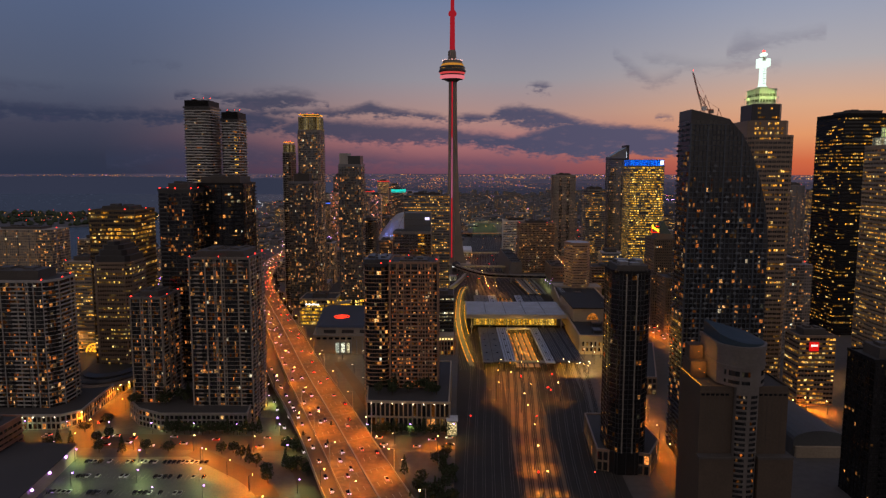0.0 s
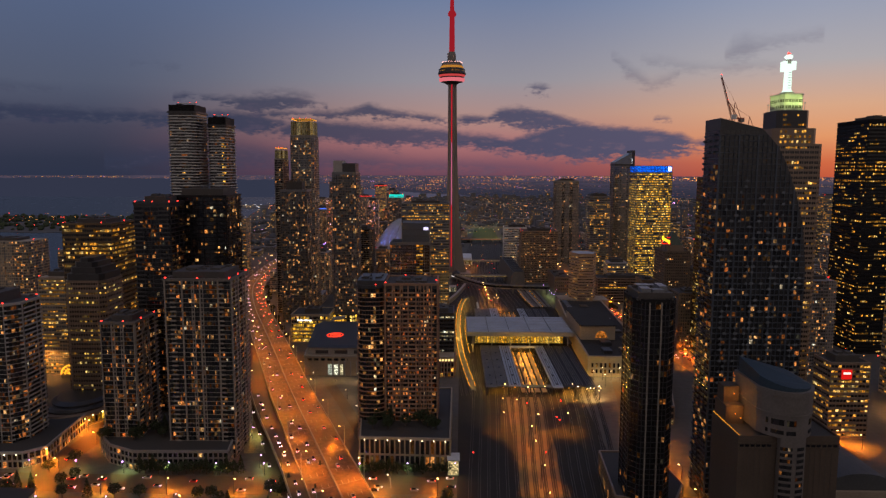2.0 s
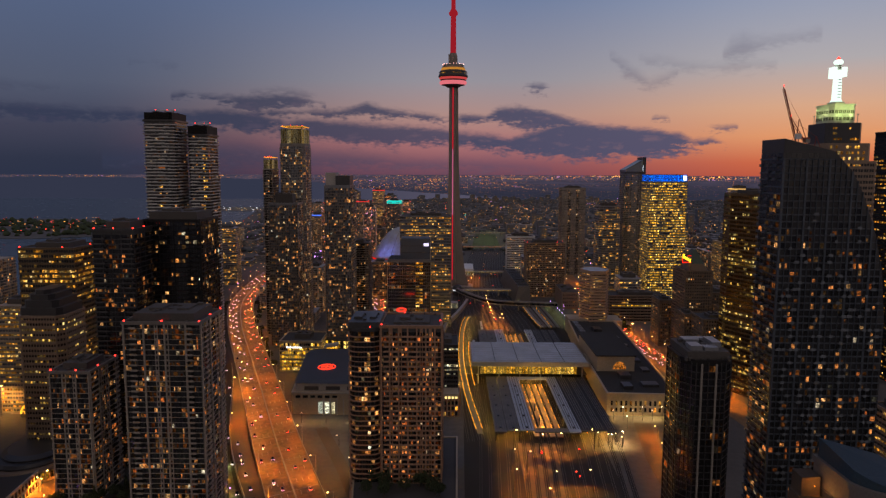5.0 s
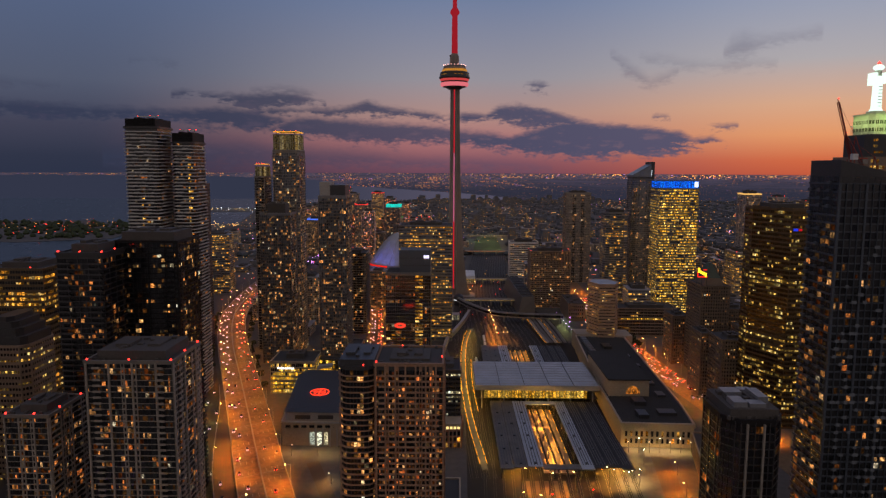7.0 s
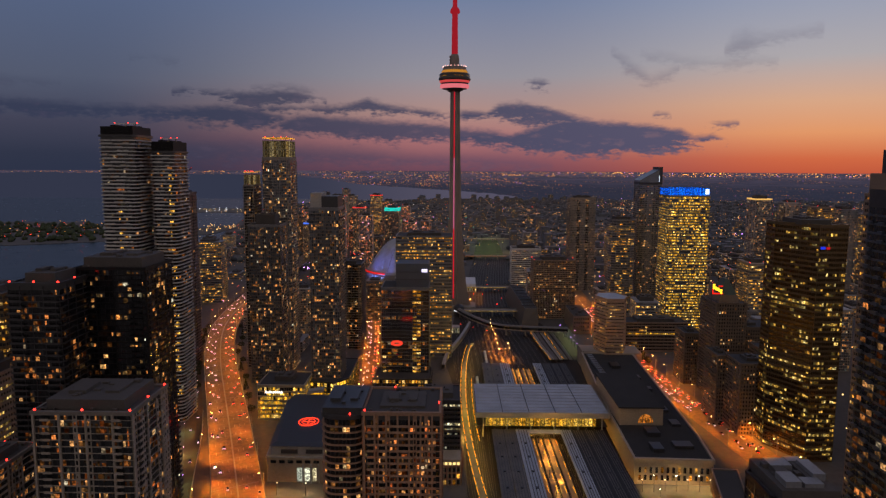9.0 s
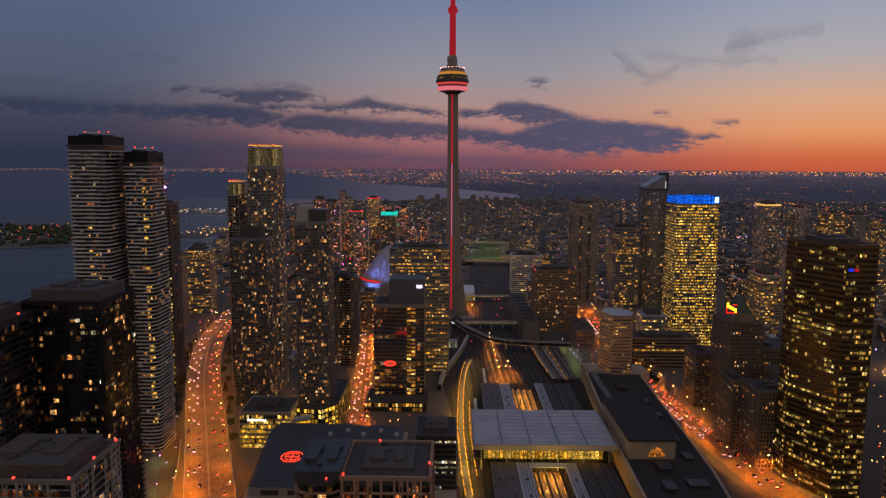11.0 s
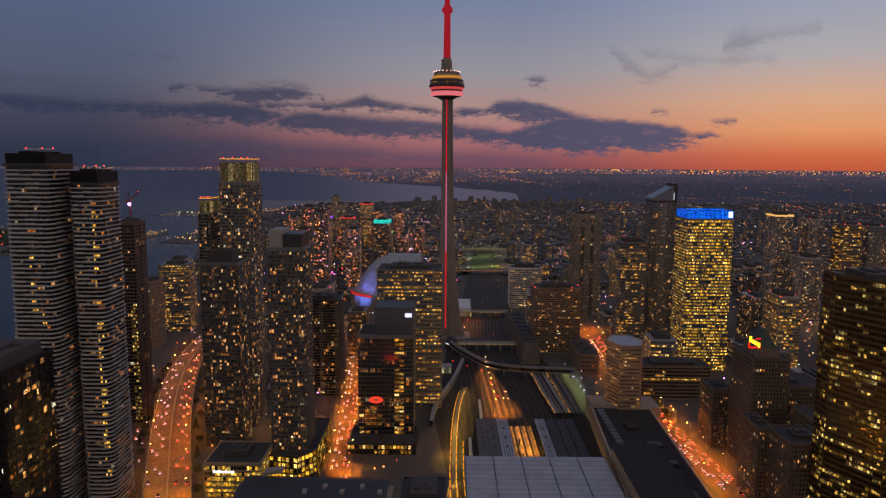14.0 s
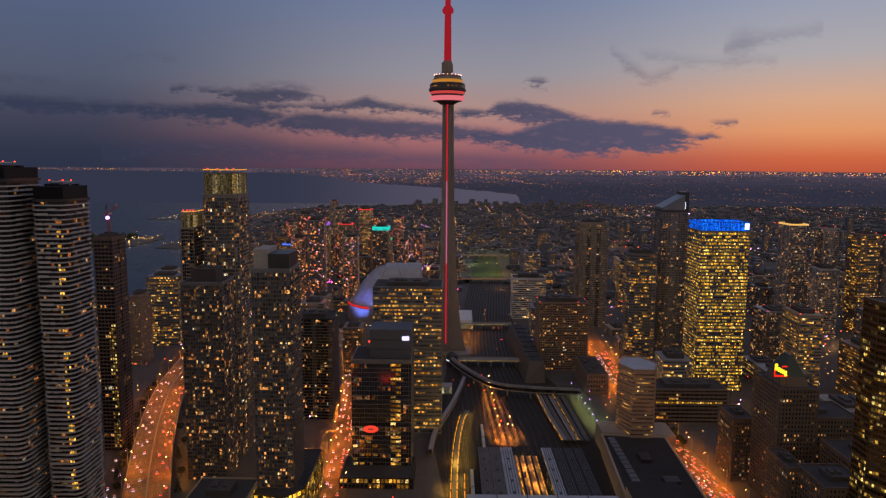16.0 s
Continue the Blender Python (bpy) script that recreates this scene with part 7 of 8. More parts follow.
def street_lamp(kind, x, y, z, turn=0.0):
    """A curved-arm pole lamp; the kinds differ in height and bulb."""
    y *= DEEP_G
    if kind not in LAMP_MASTER:
        h, arm, bulb, data, label, col = {
            "expressway": (13, 3.2, E_SODIUM, lamp_light("expressway_light", 45000, SODIUM, cone=146), "tall steel expressway lamp glowing orange", PALE),
            "street": (9.5, 2.2, E_SODIUM, lamp_light("street_light", 38000, SODIUM), "steel street lamp glowing orange", DARK),
            "yard": (15, 2.0, E_SODIUM, lamp_light("yard_light", 34000, (1.0, 0.28, 0.025), cone=112), "tall rail yard lamp glowing orange", DARK),
            "violet": (8, 1.2, E_COLD, lamp_light("car_park_light", 4200, (0.66, 0.88, 0.30)), "car park lamp with a violet-white bulb", DARK),
            "mast": (26, 1.5, E_SODIUM, lamp_light("mast_fill_light", 65000, (1.0, 0.38, 0.08), 1.5), "added sodium fill lamp on a high mast", DARK),
            "flood": (24, 1.5, E_WHITE, lamp_light("park_flood_light", 42000, (0.75, 0.9, 0.42), 1.5), "tall white floodlight mast beside the field", DARK),
            "platform": (11, 1.5, glow_mat("bright_flood_lamp", (1.0, 0.9, 0.62), 26.0), lamp_light("platform_flood_light", 8000, (1.0, 0.62, 0.16), 1.0, cone=120), "bright white floodlight at the platform ends", DARK),
            "white": (8, 1.5, E_WHITE, lamp_light("white_light", 6500, (1.0, 0.58, 0.22)), "white pole lamp beside the pavement", DARK)}[kind]
        ob = thing("street_lamp", label, "street lamp", x, y, z, turn, "street lamps", unit=True)
        Soup().disc_stack(0, 0, [(0.22, 0), (0.14, h)], 6).part("pole", col, ob)
        Soup().beam((0, 0, h - 0.2), (arm, 0, h + 0.3), 0.14, 0.14).part("arm", col, ob)
        arm_ob = ob.children[-1]
        Soup().disc_stack(arm, 0, [(0.2, h - 0.05), (0.42, h + 0.05), (0.38, h + 0.3), (0.15, h + 0.5)], 8).part("lamp_head", bulb, arm_ob, "glowing lamp head")
        li = new("lamp_light", data)
        li.parent, li.location = ob, (arm, 0, h - 0.9)
        LAMP_MASTER[kind] = ob
        return ob
    return copy_thing(LAMP_MASTER[kind], pose(x, y, z, 0, 0, turn))


def lamps_along(kind, line, off, step, z, start=0.0, end=None, flip=False):
    ln_ = side_line(line, off)
    total = end or length_of(ln_)
    s_ = start
    while s_ < total:
        x, y, ux, uy = along(ln_, s_)
        a = math.degrees(math.atan2(uy * DEEP_G, ux)) + (90 if not flip else -90)
        street_lamp(kind, x, y, z, a)
        s_ += step


lamps_along("expressway", FW, 16.15, 44, DECK_Z + 1.0, 60, 1240)
lamps_along("expressway", FW, -16.15, 44, DECK_Z + 1.0, 82, 1240, True)
lamps_along("street", RAMP, -4.55, 75, DECK_Z + 0.7, 60, flip=True)
lamps_along("expressway", FRONT, 15.5, 27, 0, 160, 700)
lamps_along("expressway", FRONT, -15.5, 27, 0, 175, 700, True)
lamps_along("street", YORK, 11, 36, 0, 60)
lamps_along("street", YORK, -11, 36, 0, 78, None, True)
lamps_along("street", CROSS, 11, 40, 0, 20)
lamps_along("violet", CROSS, -11, 30, 0, 40, None, True)
lamps_along("street", LEFT_ST, 9.5, 34, 0, 20)
lamps_along("street", LEFT_ST, -9.5, 40, 0, 30, None, True)
lamps_along("street", LOOP, 6.5, 24, 0, 20)
lamps_along("street", RIGHT_ST, 7.5, 26, 0, 40)
for x, y in ((250, 385), (258, 398), (270, 402), (282, 396)):
    street_lamp("street", x, y, 0, 90)
for x, y in ((-268, 412), (-264, 436), (-270, 462), (-278, 420)):
    street_lamp("street", x, y, 0, 180)
lamps_along("white", BOUL2, 5.5, 34, 0, 60)
lamps_along("violet", BOUL, -8.5, 42, 0, 10, 520, True)
for x, y in ((49, 262), (51, 290), (50, 318), (52, 346), (51.5, 375.4), (51.5, 395.5), (59, 414), (34, 416), (85, 416), (35.6, 441), (46, 438), (40, 468), (58, 462), (76, 464), (100, 470), (46.7, 769), (63.5, 770), (46.5, 788), (63, 787), (46, 805), (46, 823), (45, 840), (44.5, 856), (44, 871), (55, 771), (45, 890)):
    street_lamp("yard", x, y, 0.17, 0 if x < 60 else 180)
for x, y in ((-238, 322), (-198, 322), (-160, 325), (-222, 296), (-186, 300), (-150, 302), (-168, 283), (-140, 285)):
    street_lamp("violet", x, y, 0.1)
# invented fill lamps on high masts, added to brighten the mid and far city
for i in range(30):
    x, y = rc_far[i]
    street_lamp("mast", x, y, 0)
for x, y in ((312, 640), (352, 790), (450, 840), (400, 950), (520, 800), (348, 450), (560, 1050), (640, 1000), (-380, 515), (-352, 590), (-425, 610), (-350, 690), (300, 830), (-150, 735), (-170, 900), (-60, 1000), (-240, 960), (700, 1300), (520, 1400), (800, 1500)):
    street_lamp("mast", x, y, 0)
for i in range(9):
    street_lamp("violet", 151.5 - i * 0.8, 782 + i * 13, 0.17, 180)
for x, y in ((14, 1012), (24, 1024), (30, 1050), (18, 1068), (34, 1090), (10, 1040)):
    street_lamp("street", x, y, 0, 90)
for x, y in ((55, 1530), (112, 1560), (66, 1680), (124, 1720), (80, 1830), (130, 1860)):
    street_lamp("flood", x, y, 0.2)
for i in range(7):
    street_lamp("platform" if i % 2 else "white", 128 + i * 8, 516.5, 0, 90)
for x, y in ((104, 473), (113, 470), (122, 474), (134, 500)):
    street_lamp("platform", x, y, 0, 90)
street_lamp("white", 112, 476, 0, 90)
street_lamp("white", 118, 477, 0, 90)
street_lamp("white", 121, 472, 0, 90)
street_lamp("white", 124, 478, 0, 90)
for i in range(4):
    street_lamp("white", -128 + i * 20, 508, 0, 90)
# gold-lit track edge along the station's flank
edge = thing("track_platform", "long curved platform edged with yellow tube lamps", "platform")
EDGE = rounded([(17, 490), (9, 560), (5, 640), (6, 700), (8, 752), (13, 800), (20, 830)], 3)
strip(EDGE, -2.2, 2.2, 0.17, 1.1).part("deck", SHED_ROOF2, edge)
for off in (-3.2, 2.0, 8.0):
    ln_ = side_line(EDGE, off)
    for i in range(27):
        if off > 5 and (i < 7 or i > 17):
            continue
        x, y, ux, uy = along(ln_, 4 + i * 12)
        s = Soup().beam((x, y, 3.4), (x + ux * 9, y + uy * 9, 3.4), 0.38, 0.2)
        s.part("tube_lamp", E_YELLOW, edge)
        Soup().box(x - 0.12, x + 0.12, y - 0.12, y + 0.12, 1.1 if abs(off) < 2.1 else 0.2, 3.4).part("post", DARK, edge)
tl = bpy.data.lights.new("track_light", "POINT")
tl.energy, tl.color, tl.shadow_soft_size = 3600, (1.0, 0.55, 0.08), 1.0
for i in range(12):
    x, y, ux, uy = along(EDGE, 12 + i * 29)
    li = new("track_light", tl)
    li.parent, li.location = edge, (x + 4.5, y * DEEP_G, 5.5)
pl = bpy.data.lights.new("platform_light", "POINT")
pl.energy, pl.color, pl.shadow_soft_size = 8500, (1.0, 0.46, 0.06), 1.0
for x, y in ((66, 500), (72, 525), (66, 552), (74, 575), (68, 668), (74, 695), (68, 722), (3, 590), (2, 640), (2, 690), (5, 730), (40, 486), (100, 486), (112, 492), (120, 500), (40, 600), (70, 598), (100, 598)):
    li = new("platform_light", pl)
    li.parent, li.location = st, (x, y * DEEP_G, 5.0)


# ---- vehicles ----
CAR_PAINT = [surface("silver_car_paint", (0.4, 0.4, 0.42), 0.3, 0.5), surface("black_car_paint", (0.02, 0.02, 0.025), 0.25, 0.3), surface("white_car_paint", (0.7, 0.7, 0.7), 0.35), surface("red_car_paint", (0.3, 0.02, 0.02), 0.3)]
CAR_WORD = ["silver", "black", "white", "dark red"]
TYRE = surface("tyre_rubber", (0.02, 0.02, 0.02), 0.9)
E_OFF = surface("unlit_lamp_glass", (0.3, 0.3, 0.3), 0.3)
CARS = {}


def car(colour, lit_on, x, y, z, turn):
    """A saloon car, nose towards its own +x."""
    y *= DEEP_G
    if (colour, lit_on) not in CARS:
        ob = thing("car", f"{CAR_WORD[colour]} saloon car {'with its lamps lit on the road' if lit_on else 'parked in a marked bay'}", "car", x, y, z, turn, "cars on the roads" if lit_on else "parked cars", unit=True)
        b = Soup()
        for x0, x1, z0, z1, w in ((-2.25, 2.25, 0.02 if lit_on else 0.35, 0.75, 0.9), (-2.2, 2.1, 0.75, 0.98, 0.86)):
            b.prism([(x0, -w), (x1, -w * 0.94), (x1, w * 0.94), (x0, w)], z0, z1)
        b.part("body", CAR_PAINT[colour], ob)
        Soup().prism([(-1.7, -0.78), (0.95, -0.78), (0.95, 0.78), (-1.7, 0.78)], 0.98, 1.48, [(-1.2, -0.62), (0.3, -0.62), (0.3, 0.62), (-1.2, 0.62)]).part("cabin", G_BLACK, ob)
        h, t_ = Soup().box(1.95, 2.32, -0.2, 0.2, 0.5, 0.85).mesh("headlight", E_HEAD if lit_on else E_OFF), Soup().box(-2.34, -2.1, -0.22, 0.22, 0.6, 0.9).mesh("tail_light", E_TAIL if lit_on else E_OFF)
        for s_ in (-0.62, 0.62):
            link_part("headlight", h, ob, at=(0, s_, 0))
            link_part("tail_light", t_, ob, at=(0, s_, 0))
        w_ = Soup()
        for i in range(1):
            w_.v = [(0.32 * math.cos(math.pi * k_ / 5), yy, 0.32 + 0.32 * math.sin(math.pi * k_ / 5)) for yy in (-0.1, 0.1) for k_ in range(10)]
            w_.f = [tuple(range(10)), tuple(range(19, 9, -1))] + [(k_, 10 + k_, 10 + (k_ + 1) % 10, (k_ + 1) % 10) for k_ in range(10)]
        wm = w_.mesh("wheel", TYRE)
        if not lit_on:
            for a in (-1.4, 1.4):
                for s_ in (-0.84, 0.84):
                    link_part("wheel", wm, ob, at=(a, s_, 0))
        CARS[(colour, lit_on)] = ob
        return ob
    return copy_thing(CARS[(colour, lit_on)], pose(x, y, z, 0, 0, turn))


rc = random.Random(77)
FAR_CARS = [Soup(), Soup(), Soup()]


def far_car(x, y, z, ux, uy, away):
    """A car too far off to pick apart: body, cabin and its lit lamps."""
    k_ = 1 if away else -1
    FAR_CARS[0].beam((x - ux * 2.2, y - uy * 1.7, z + 0.02), (x + ux * 2.2, y + uy * 1.7, z + 0.02), 1.8, 0.9)
    FAR_CARS[0].beam((x - ux * 1.2, y - uy * 0.9, z + 0.92), (x + ux * 0.9, y + uy * 0.7, z + 0.92), 1.5, 0.5)
    for o in (-0.6, 0.6):
        hx, hy = x + ux * 2.3 * k_ + uy * o, y + uy * 1.8 * k_ - ux * o
        tx, ty = x - ux * 2.3 * k_ + uy * o, y - uy * 1.8 * k_ - ux * o
        FAR_CARS[1].box(hx - 0.17, hx + 0.17, hy - 0.14, hy + 0.14, z + 0.5, z + 0.85)
        FAR_CARS[2].box(tx - 0.2, tx + 0.2, ty - 0.14, ty + 0.14, z + 0.55, z + 0.9)



def traffic(line, offs, z, gap, start, end, away):
    for off in offs:
        ln_ = side_line(line, off)
        s_ = start + rc.random() * gap
        while s_ < end:
            x, y, ux, uy = along(ln_, s_)
            a = math.degrees(math.atan2(uy * DEEP_G, ux))
            if y > 640:
                far_car(x, y, z, ux, uy, away)
                s_ += gap * (0.25 + 0.9 * rc.random())
                continue
            car(rc.choice((0, 0, 1, 1, 2, 3)), True, x, y, z, a if away else a + 180)
            s_ += gap * (0.35 + 1.5 * rc.random())


traffic(FW, (5.9, 9.6, 13.3), DECK_Z, 44, 90, 1250, True)
traffic(FW, (-5.9, -9.6, -13.3), DECK_Z, 42, 90, 1250, False)
traffic(RAMP, (0.0,), DECK_Z - 0.35, 13, 40, 330, False)
traffic(FRONT, (3, 6.5, 10), 0.08, 18, 190, 640, True)
traffic(FRONT, (-3, -6.5), 0.08, 20, 190, 640, False)
traffic(YORK, (3, 6.5), 0.09, 22, 40, 400, True)
traffic(YORK, (-3, -6.5), 0.09, 24, 40, 400, False)
traffic(CROSS, (3, 6.0), 0.10, 45, 60, 440, True)
traffic(CROSS, (-3, -6.0), 0.10, 45, 60, 440, False)
traffic(LEFT_ST, (3,), 0.12, 60, 20, 200, True)

traffic(BOUL, (-3, 3), 0.06, 40, 200, 700, False)
for nm_, m_, b_ in (("far_traffic", CAR_PAINT[0], FAR_CARS[0]), ("far_headlights", E_HEAD, FAR_CARS[1]), ("far_tail_lights", E_TAIL, FAR_CARS[2])):
    tagged(new(nm_, deepen(b_.mesh(nm_, m_))), "distant cars with lit lamps on the roads", "cars", kind="stuff")

# car park
LOT = [(-243, 327), (-228, 279), (-226, 230), (-112, 230), (-112, 290), (-128, 316), (-150, 330)]
flat("car_park", LOT, 0.11, surface("car_park_asphalt", (0.15, 0.155, 0.13), 0.85, grain=1.0, big=0.06, vary=0.35), "worn asphalt car park with faded bays", drop=0.1)
bays = thing("bay_markings", "faded white bay lines on the car park", "road marking", kind="structure")
q = Soup()
for y0, n0 in ((322, 28), (306, 30), (290, 28), (274, 26), (258, 26)):
    for i in range(n0):
        x = -232 + i * 2.9
        q.box(x - 0.07, x + 0.07, y0 - 2.5, y0 + 2.5, 0.114, 0.13)
q.part("bay_line", LINE_PAINT, bays, kind="stuff")
for y0, n0, p_ in ((322, 28, 0.85), (306, 30, 0.5), (290, 28, 0.4), (274, 26, 0.3)):
    for i in range(n0 - 1):
        if rc.random() < p_:
            car(rc.choice((0, 1, 1, 2)), False, -230.5 + i * 2.9, y0, 0.112, 90 if rc.random() < 0.5 else -90)

# ---- trains ----
COACH = surface("green_white_coach_paint", (0.45, 0.5, 0.46), 0.4)
for x, y0, n_ in ((33.5, 690, 4), (20.5, 610, 4)):
    tr = thing("train", "green and white commuter train on the tracks", "train")
    for i in range(n_):
        yy = y0 + i * 26
        Soup().prism([(x - 1.5, yy), (x + 1.5, yy), (x + 1.5, yy + 25), (x - 1.5, yy + 25)], 1.0, 4.2, [(x - 1.2, yy + 0.4), (x + 1.2, yy + 0.4), (x + 1.2, yy + 24.6), (x - 1.2, yy + 24.6)]).part("coach", COACH, tr)
        Soup().box(x - 1.1, x + 1.1, yy + 2, yy + 23, 0.47, 1.0).part("bogie", BLACK, tr)

# red signal lamps in the yard
sig = Soup().box(-0.35, 0.35, -0.35, 0.35, 4.2, 5.0).mesh("signal_lamp", E_RED)
pole = Soup().box(-0.12, 0.12, -0.12, 0.12, 0, 4.2).mesh("post", DARK)
for i in range(26):
    y = rc.uniform(300, 470) if i < 8 else rc.uniform(760, 1180)
    x = rc.uniform(10, 90) if i < 8 else rc.uniform(-2, 95)
    ob = thing("rail_signal", "red rail signal on a thin post", "signal", x, y * DEEP_G, 0.17, 0, "rail signals", unit=True)
    link_part("post", pole, ob)
    link_part("signal_lamp", sig, ob)


# ---- trees ----
TREES = []


def make_tree(seed, h, crown_w, conifer):
    r = random.Random(seed)
    ob = thing("tree", "dark conifer with a ragged crown" if conifer else "dark leafy street tree", "tree", 0, 0, 0, 0, "trees", unit=True)
    t_ = Soup().disc_stack(0, 0, [(0.3, 0), (0.22, h * 0.4), (0.06, h * 0.92)], 6)
    for i in range(7):
        a, z_ = r.uniform(0, 6.28), h * r.uniform(0.3, 0.7)
        t_.beam((0, 0, z_), (math.cos(a) * crown_w * 0.35, math.sin(a) * crown_w * 0.35, z_ + h * 0.15), 0.12, 0.12)
    t_.part("trunk", BARK, ob)
    c = Soup()
    for i in range(420):
        if conifer:
            u = r.random() ** 0.7
            z_, rad = h * (0.12 + 0.86 * (1 - u)), crown_w / 2 * u * r.uniform(0.55, 1.05)
            a = r.uniform(0, 6.28)
            p = Vector((rad * math.cos(a), rad * math.sin(a), z_))
        else:
            d = Vector((r.gauss(0, 1), r.gauss(0, 1), r.gauss(0, 1))).normalized() * r.uniform(0.45, 1.0) ** 0.5
            d *= 1 + 0.3 * math.sin(5 * d.x + seed) * math.cos(4 * d.y)
            p = Vector((d.x * crown_w / 2, d.y * crown_w / 2, h * 0.64 + d.z * h * 0.34))
        u_, v_ = Vector((r.gauss(0, 1), r.gauss(0, 1), r.gauss(0, 1))).normalized(), Vector((r.gauss(0, 1), r.gauss(0, 1), r.gauss(0, 1)))
        v_ = u_.cross(v_).normalized()
        s_ = r.uniform(0.3, 0.7)
        c.quad(tuple(p - u_ * s_), tuple(p - v_ * s_ * 0.6), tuple(p + u_ * s_), tuple(p + v_ * s_ * 0.6))
    c.part("crown", LEAF, ob)
    return ob


def plant(x, y, z=0.0):
    k_ = rc.randrange(4)
    y *= DEEP_G
    if len(TREES) < 4:
        k_ = len(TREES)
        TREES.append(make_tree(k_ + 3, (9, 7.5, 13, 8)[k_], (7, 6.5, 6, 8)[k_], k_ == 2))
        TREES[k_].matrix_basis = pose(x, y, z)
        return
    m = pose(x, y, z, 0, 0, rc.uniform(0, 360))
    copy_thing(TREES[k_], m)


for i in range(34):
    plant(rc.uniform(-30, 2), rc.uniform(262, 332))
for i in range(16):
    plant(-200 + i * 4.3, 359 + rc.uniform(-1, 1))
for i in range(11):
    plant(-57 + i * 5.2, 360.5 + rc.uniform(-1, 1))
for i in range(20):
    plant(rc.uniform(-110, -80), rc.uniform(305, 335) if i < 8 else rc.uniform(336, 360))
for x, y in ((-240, 346), (-236, 352), (-252, 338), (-266, 337), (-262, 340), (-258, 360), (-250, 372), (-143, 334), (-150, 333), (-135, 327), (-128, 322), (-122, 318), (-230, 333), (-215, 333), (-200, 334), (-185, 334), (-113, 309), (-109, 301)):
    plant(x, y)
for i in range(14):
    plant(-30 + rc.uniform(-26, 22), 374 + rc.uniform(0, 18), 21.2)
for i in range(12):
    plant(-215 + rc.uniform(-22, 20), 377 + rc.uniform(0, 14), 12.2)
for i in range(18):
    plant(rc.uniform(206, 222), rc.uniform(760, 800))
for i in range(14):
    x, y, ux, uy = along(FW, 640 + i * 16)
    plant(x - uy * 24 + rc.uniform(-3, 3), y + ux * 24)
    x, y, ux, uy = along(FW, 560 + i * 28)
    plant(x + uy * 22 + rc.uniform(-3, 3), y - ux * 22)

# ---- the city beyond: mid-rise blocks by streets ----
rb = random.Random(2024)
PLACED = [(o.location.x, o.location.y / DEEP_T) for o in scene.objects if o.parent is None and o.get("category") in ("tower", "hotel", "building")]


def freeway_x(y):
    for (x0, y0), (x1, y1) in zip(FW, FW[1:]):
        if y0 <= y <= y1:
            return x0 + (x1 - x0) * (y - y0) / max(0.1, y1 - y0)
    return -700 - (y - 1500) * 0.15


def shore_x(y):
    pts = [(p[1], p[0]) for p in SHORE[1:14]]
    for (y0, x0), (y1, x1) in zip(pts, pts[1:]):
        if y0 <= y <= y1:
            return x0 + (x1 - x0) * (y - y0) / (y1 - y0)
    return -420 if y < 300 else 700


def free(x, y, r):
    if abs(x - freeway_x(y)) < 34 + r or x < shore_x(y) + 25 + r * 0.6:
        return False
    if -36 - r < x < 150 + r and y < 980:
        return False
    rail_x = 40 + max(0.0, y - 980) * 0.10
    if abs(x - rail_x) < 62 + r:
        return False
    if abs(x - (208 + max(0, y - 900) * 0.06)) < 13 + r or (y < 1020 and abs(x + 84 + (y - 600) * 0.12) < 13 + r):
        return False
    if math.hypot(x + 95, y - 1215) < 86 + r or math.hypot(x - CN[0], y - CN[1] / DEEP_T) < 50 + r:
        return False
    return all(abs(x - a) > 30 + r or abs(y - b) > 26 + r for a, b in PLACED)


# the grey, taupe and slate walls have haze mixed into their colour
WORDS = [(COOLC, "grey concrete"), (TAUPE, "taupe precast"), (PALE, "pale precast"), (SLATEG, "slate glass"), (SLATEG, "slate glass"), (BROWN, "brown stone"), (TAN, "tan stone")]


def fabric(x, y, w, d, h, share, office=None):
    m, word = rb.choice(WORDS)
    off = rb.random() < 0.3 if office is None else office
    kind_ = "office block" if off else "apartment block"
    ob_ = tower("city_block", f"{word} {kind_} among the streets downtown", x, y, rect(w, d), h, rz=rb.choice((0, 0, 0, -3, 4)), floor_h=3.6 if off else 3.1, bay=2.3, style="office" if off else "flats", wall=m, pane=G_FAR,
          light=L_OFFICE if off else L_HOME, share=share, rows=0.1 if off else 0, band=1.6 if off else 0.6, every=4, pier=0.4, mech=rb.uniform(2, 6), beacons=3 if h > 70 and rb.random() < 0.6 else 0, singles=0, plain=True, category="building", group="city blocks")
    PLACED.append((x, y))
    return ob_


CROWN_GLOW = {(-147, 1450): ("teal", (0.02, 0.75, 0.62), 7), (-330, 1420): ("blue", (0.10, 0.22, 1.0), 2.5), (-290, 1520): ("violet", (0.35, 0.12, 1.0), 4), (-250, 1600): ("red", (1.0, 0.05, 0.04), 1.2), (-219, 1700): ("red", (1.0, 0.05, 0.04), 1.2), (561, 1180): ("amber", (1.0, 0.55, 0.15), 2.0), (-150, 1560): ("green", (0.1, 0.9, 0.25), 1.5)}
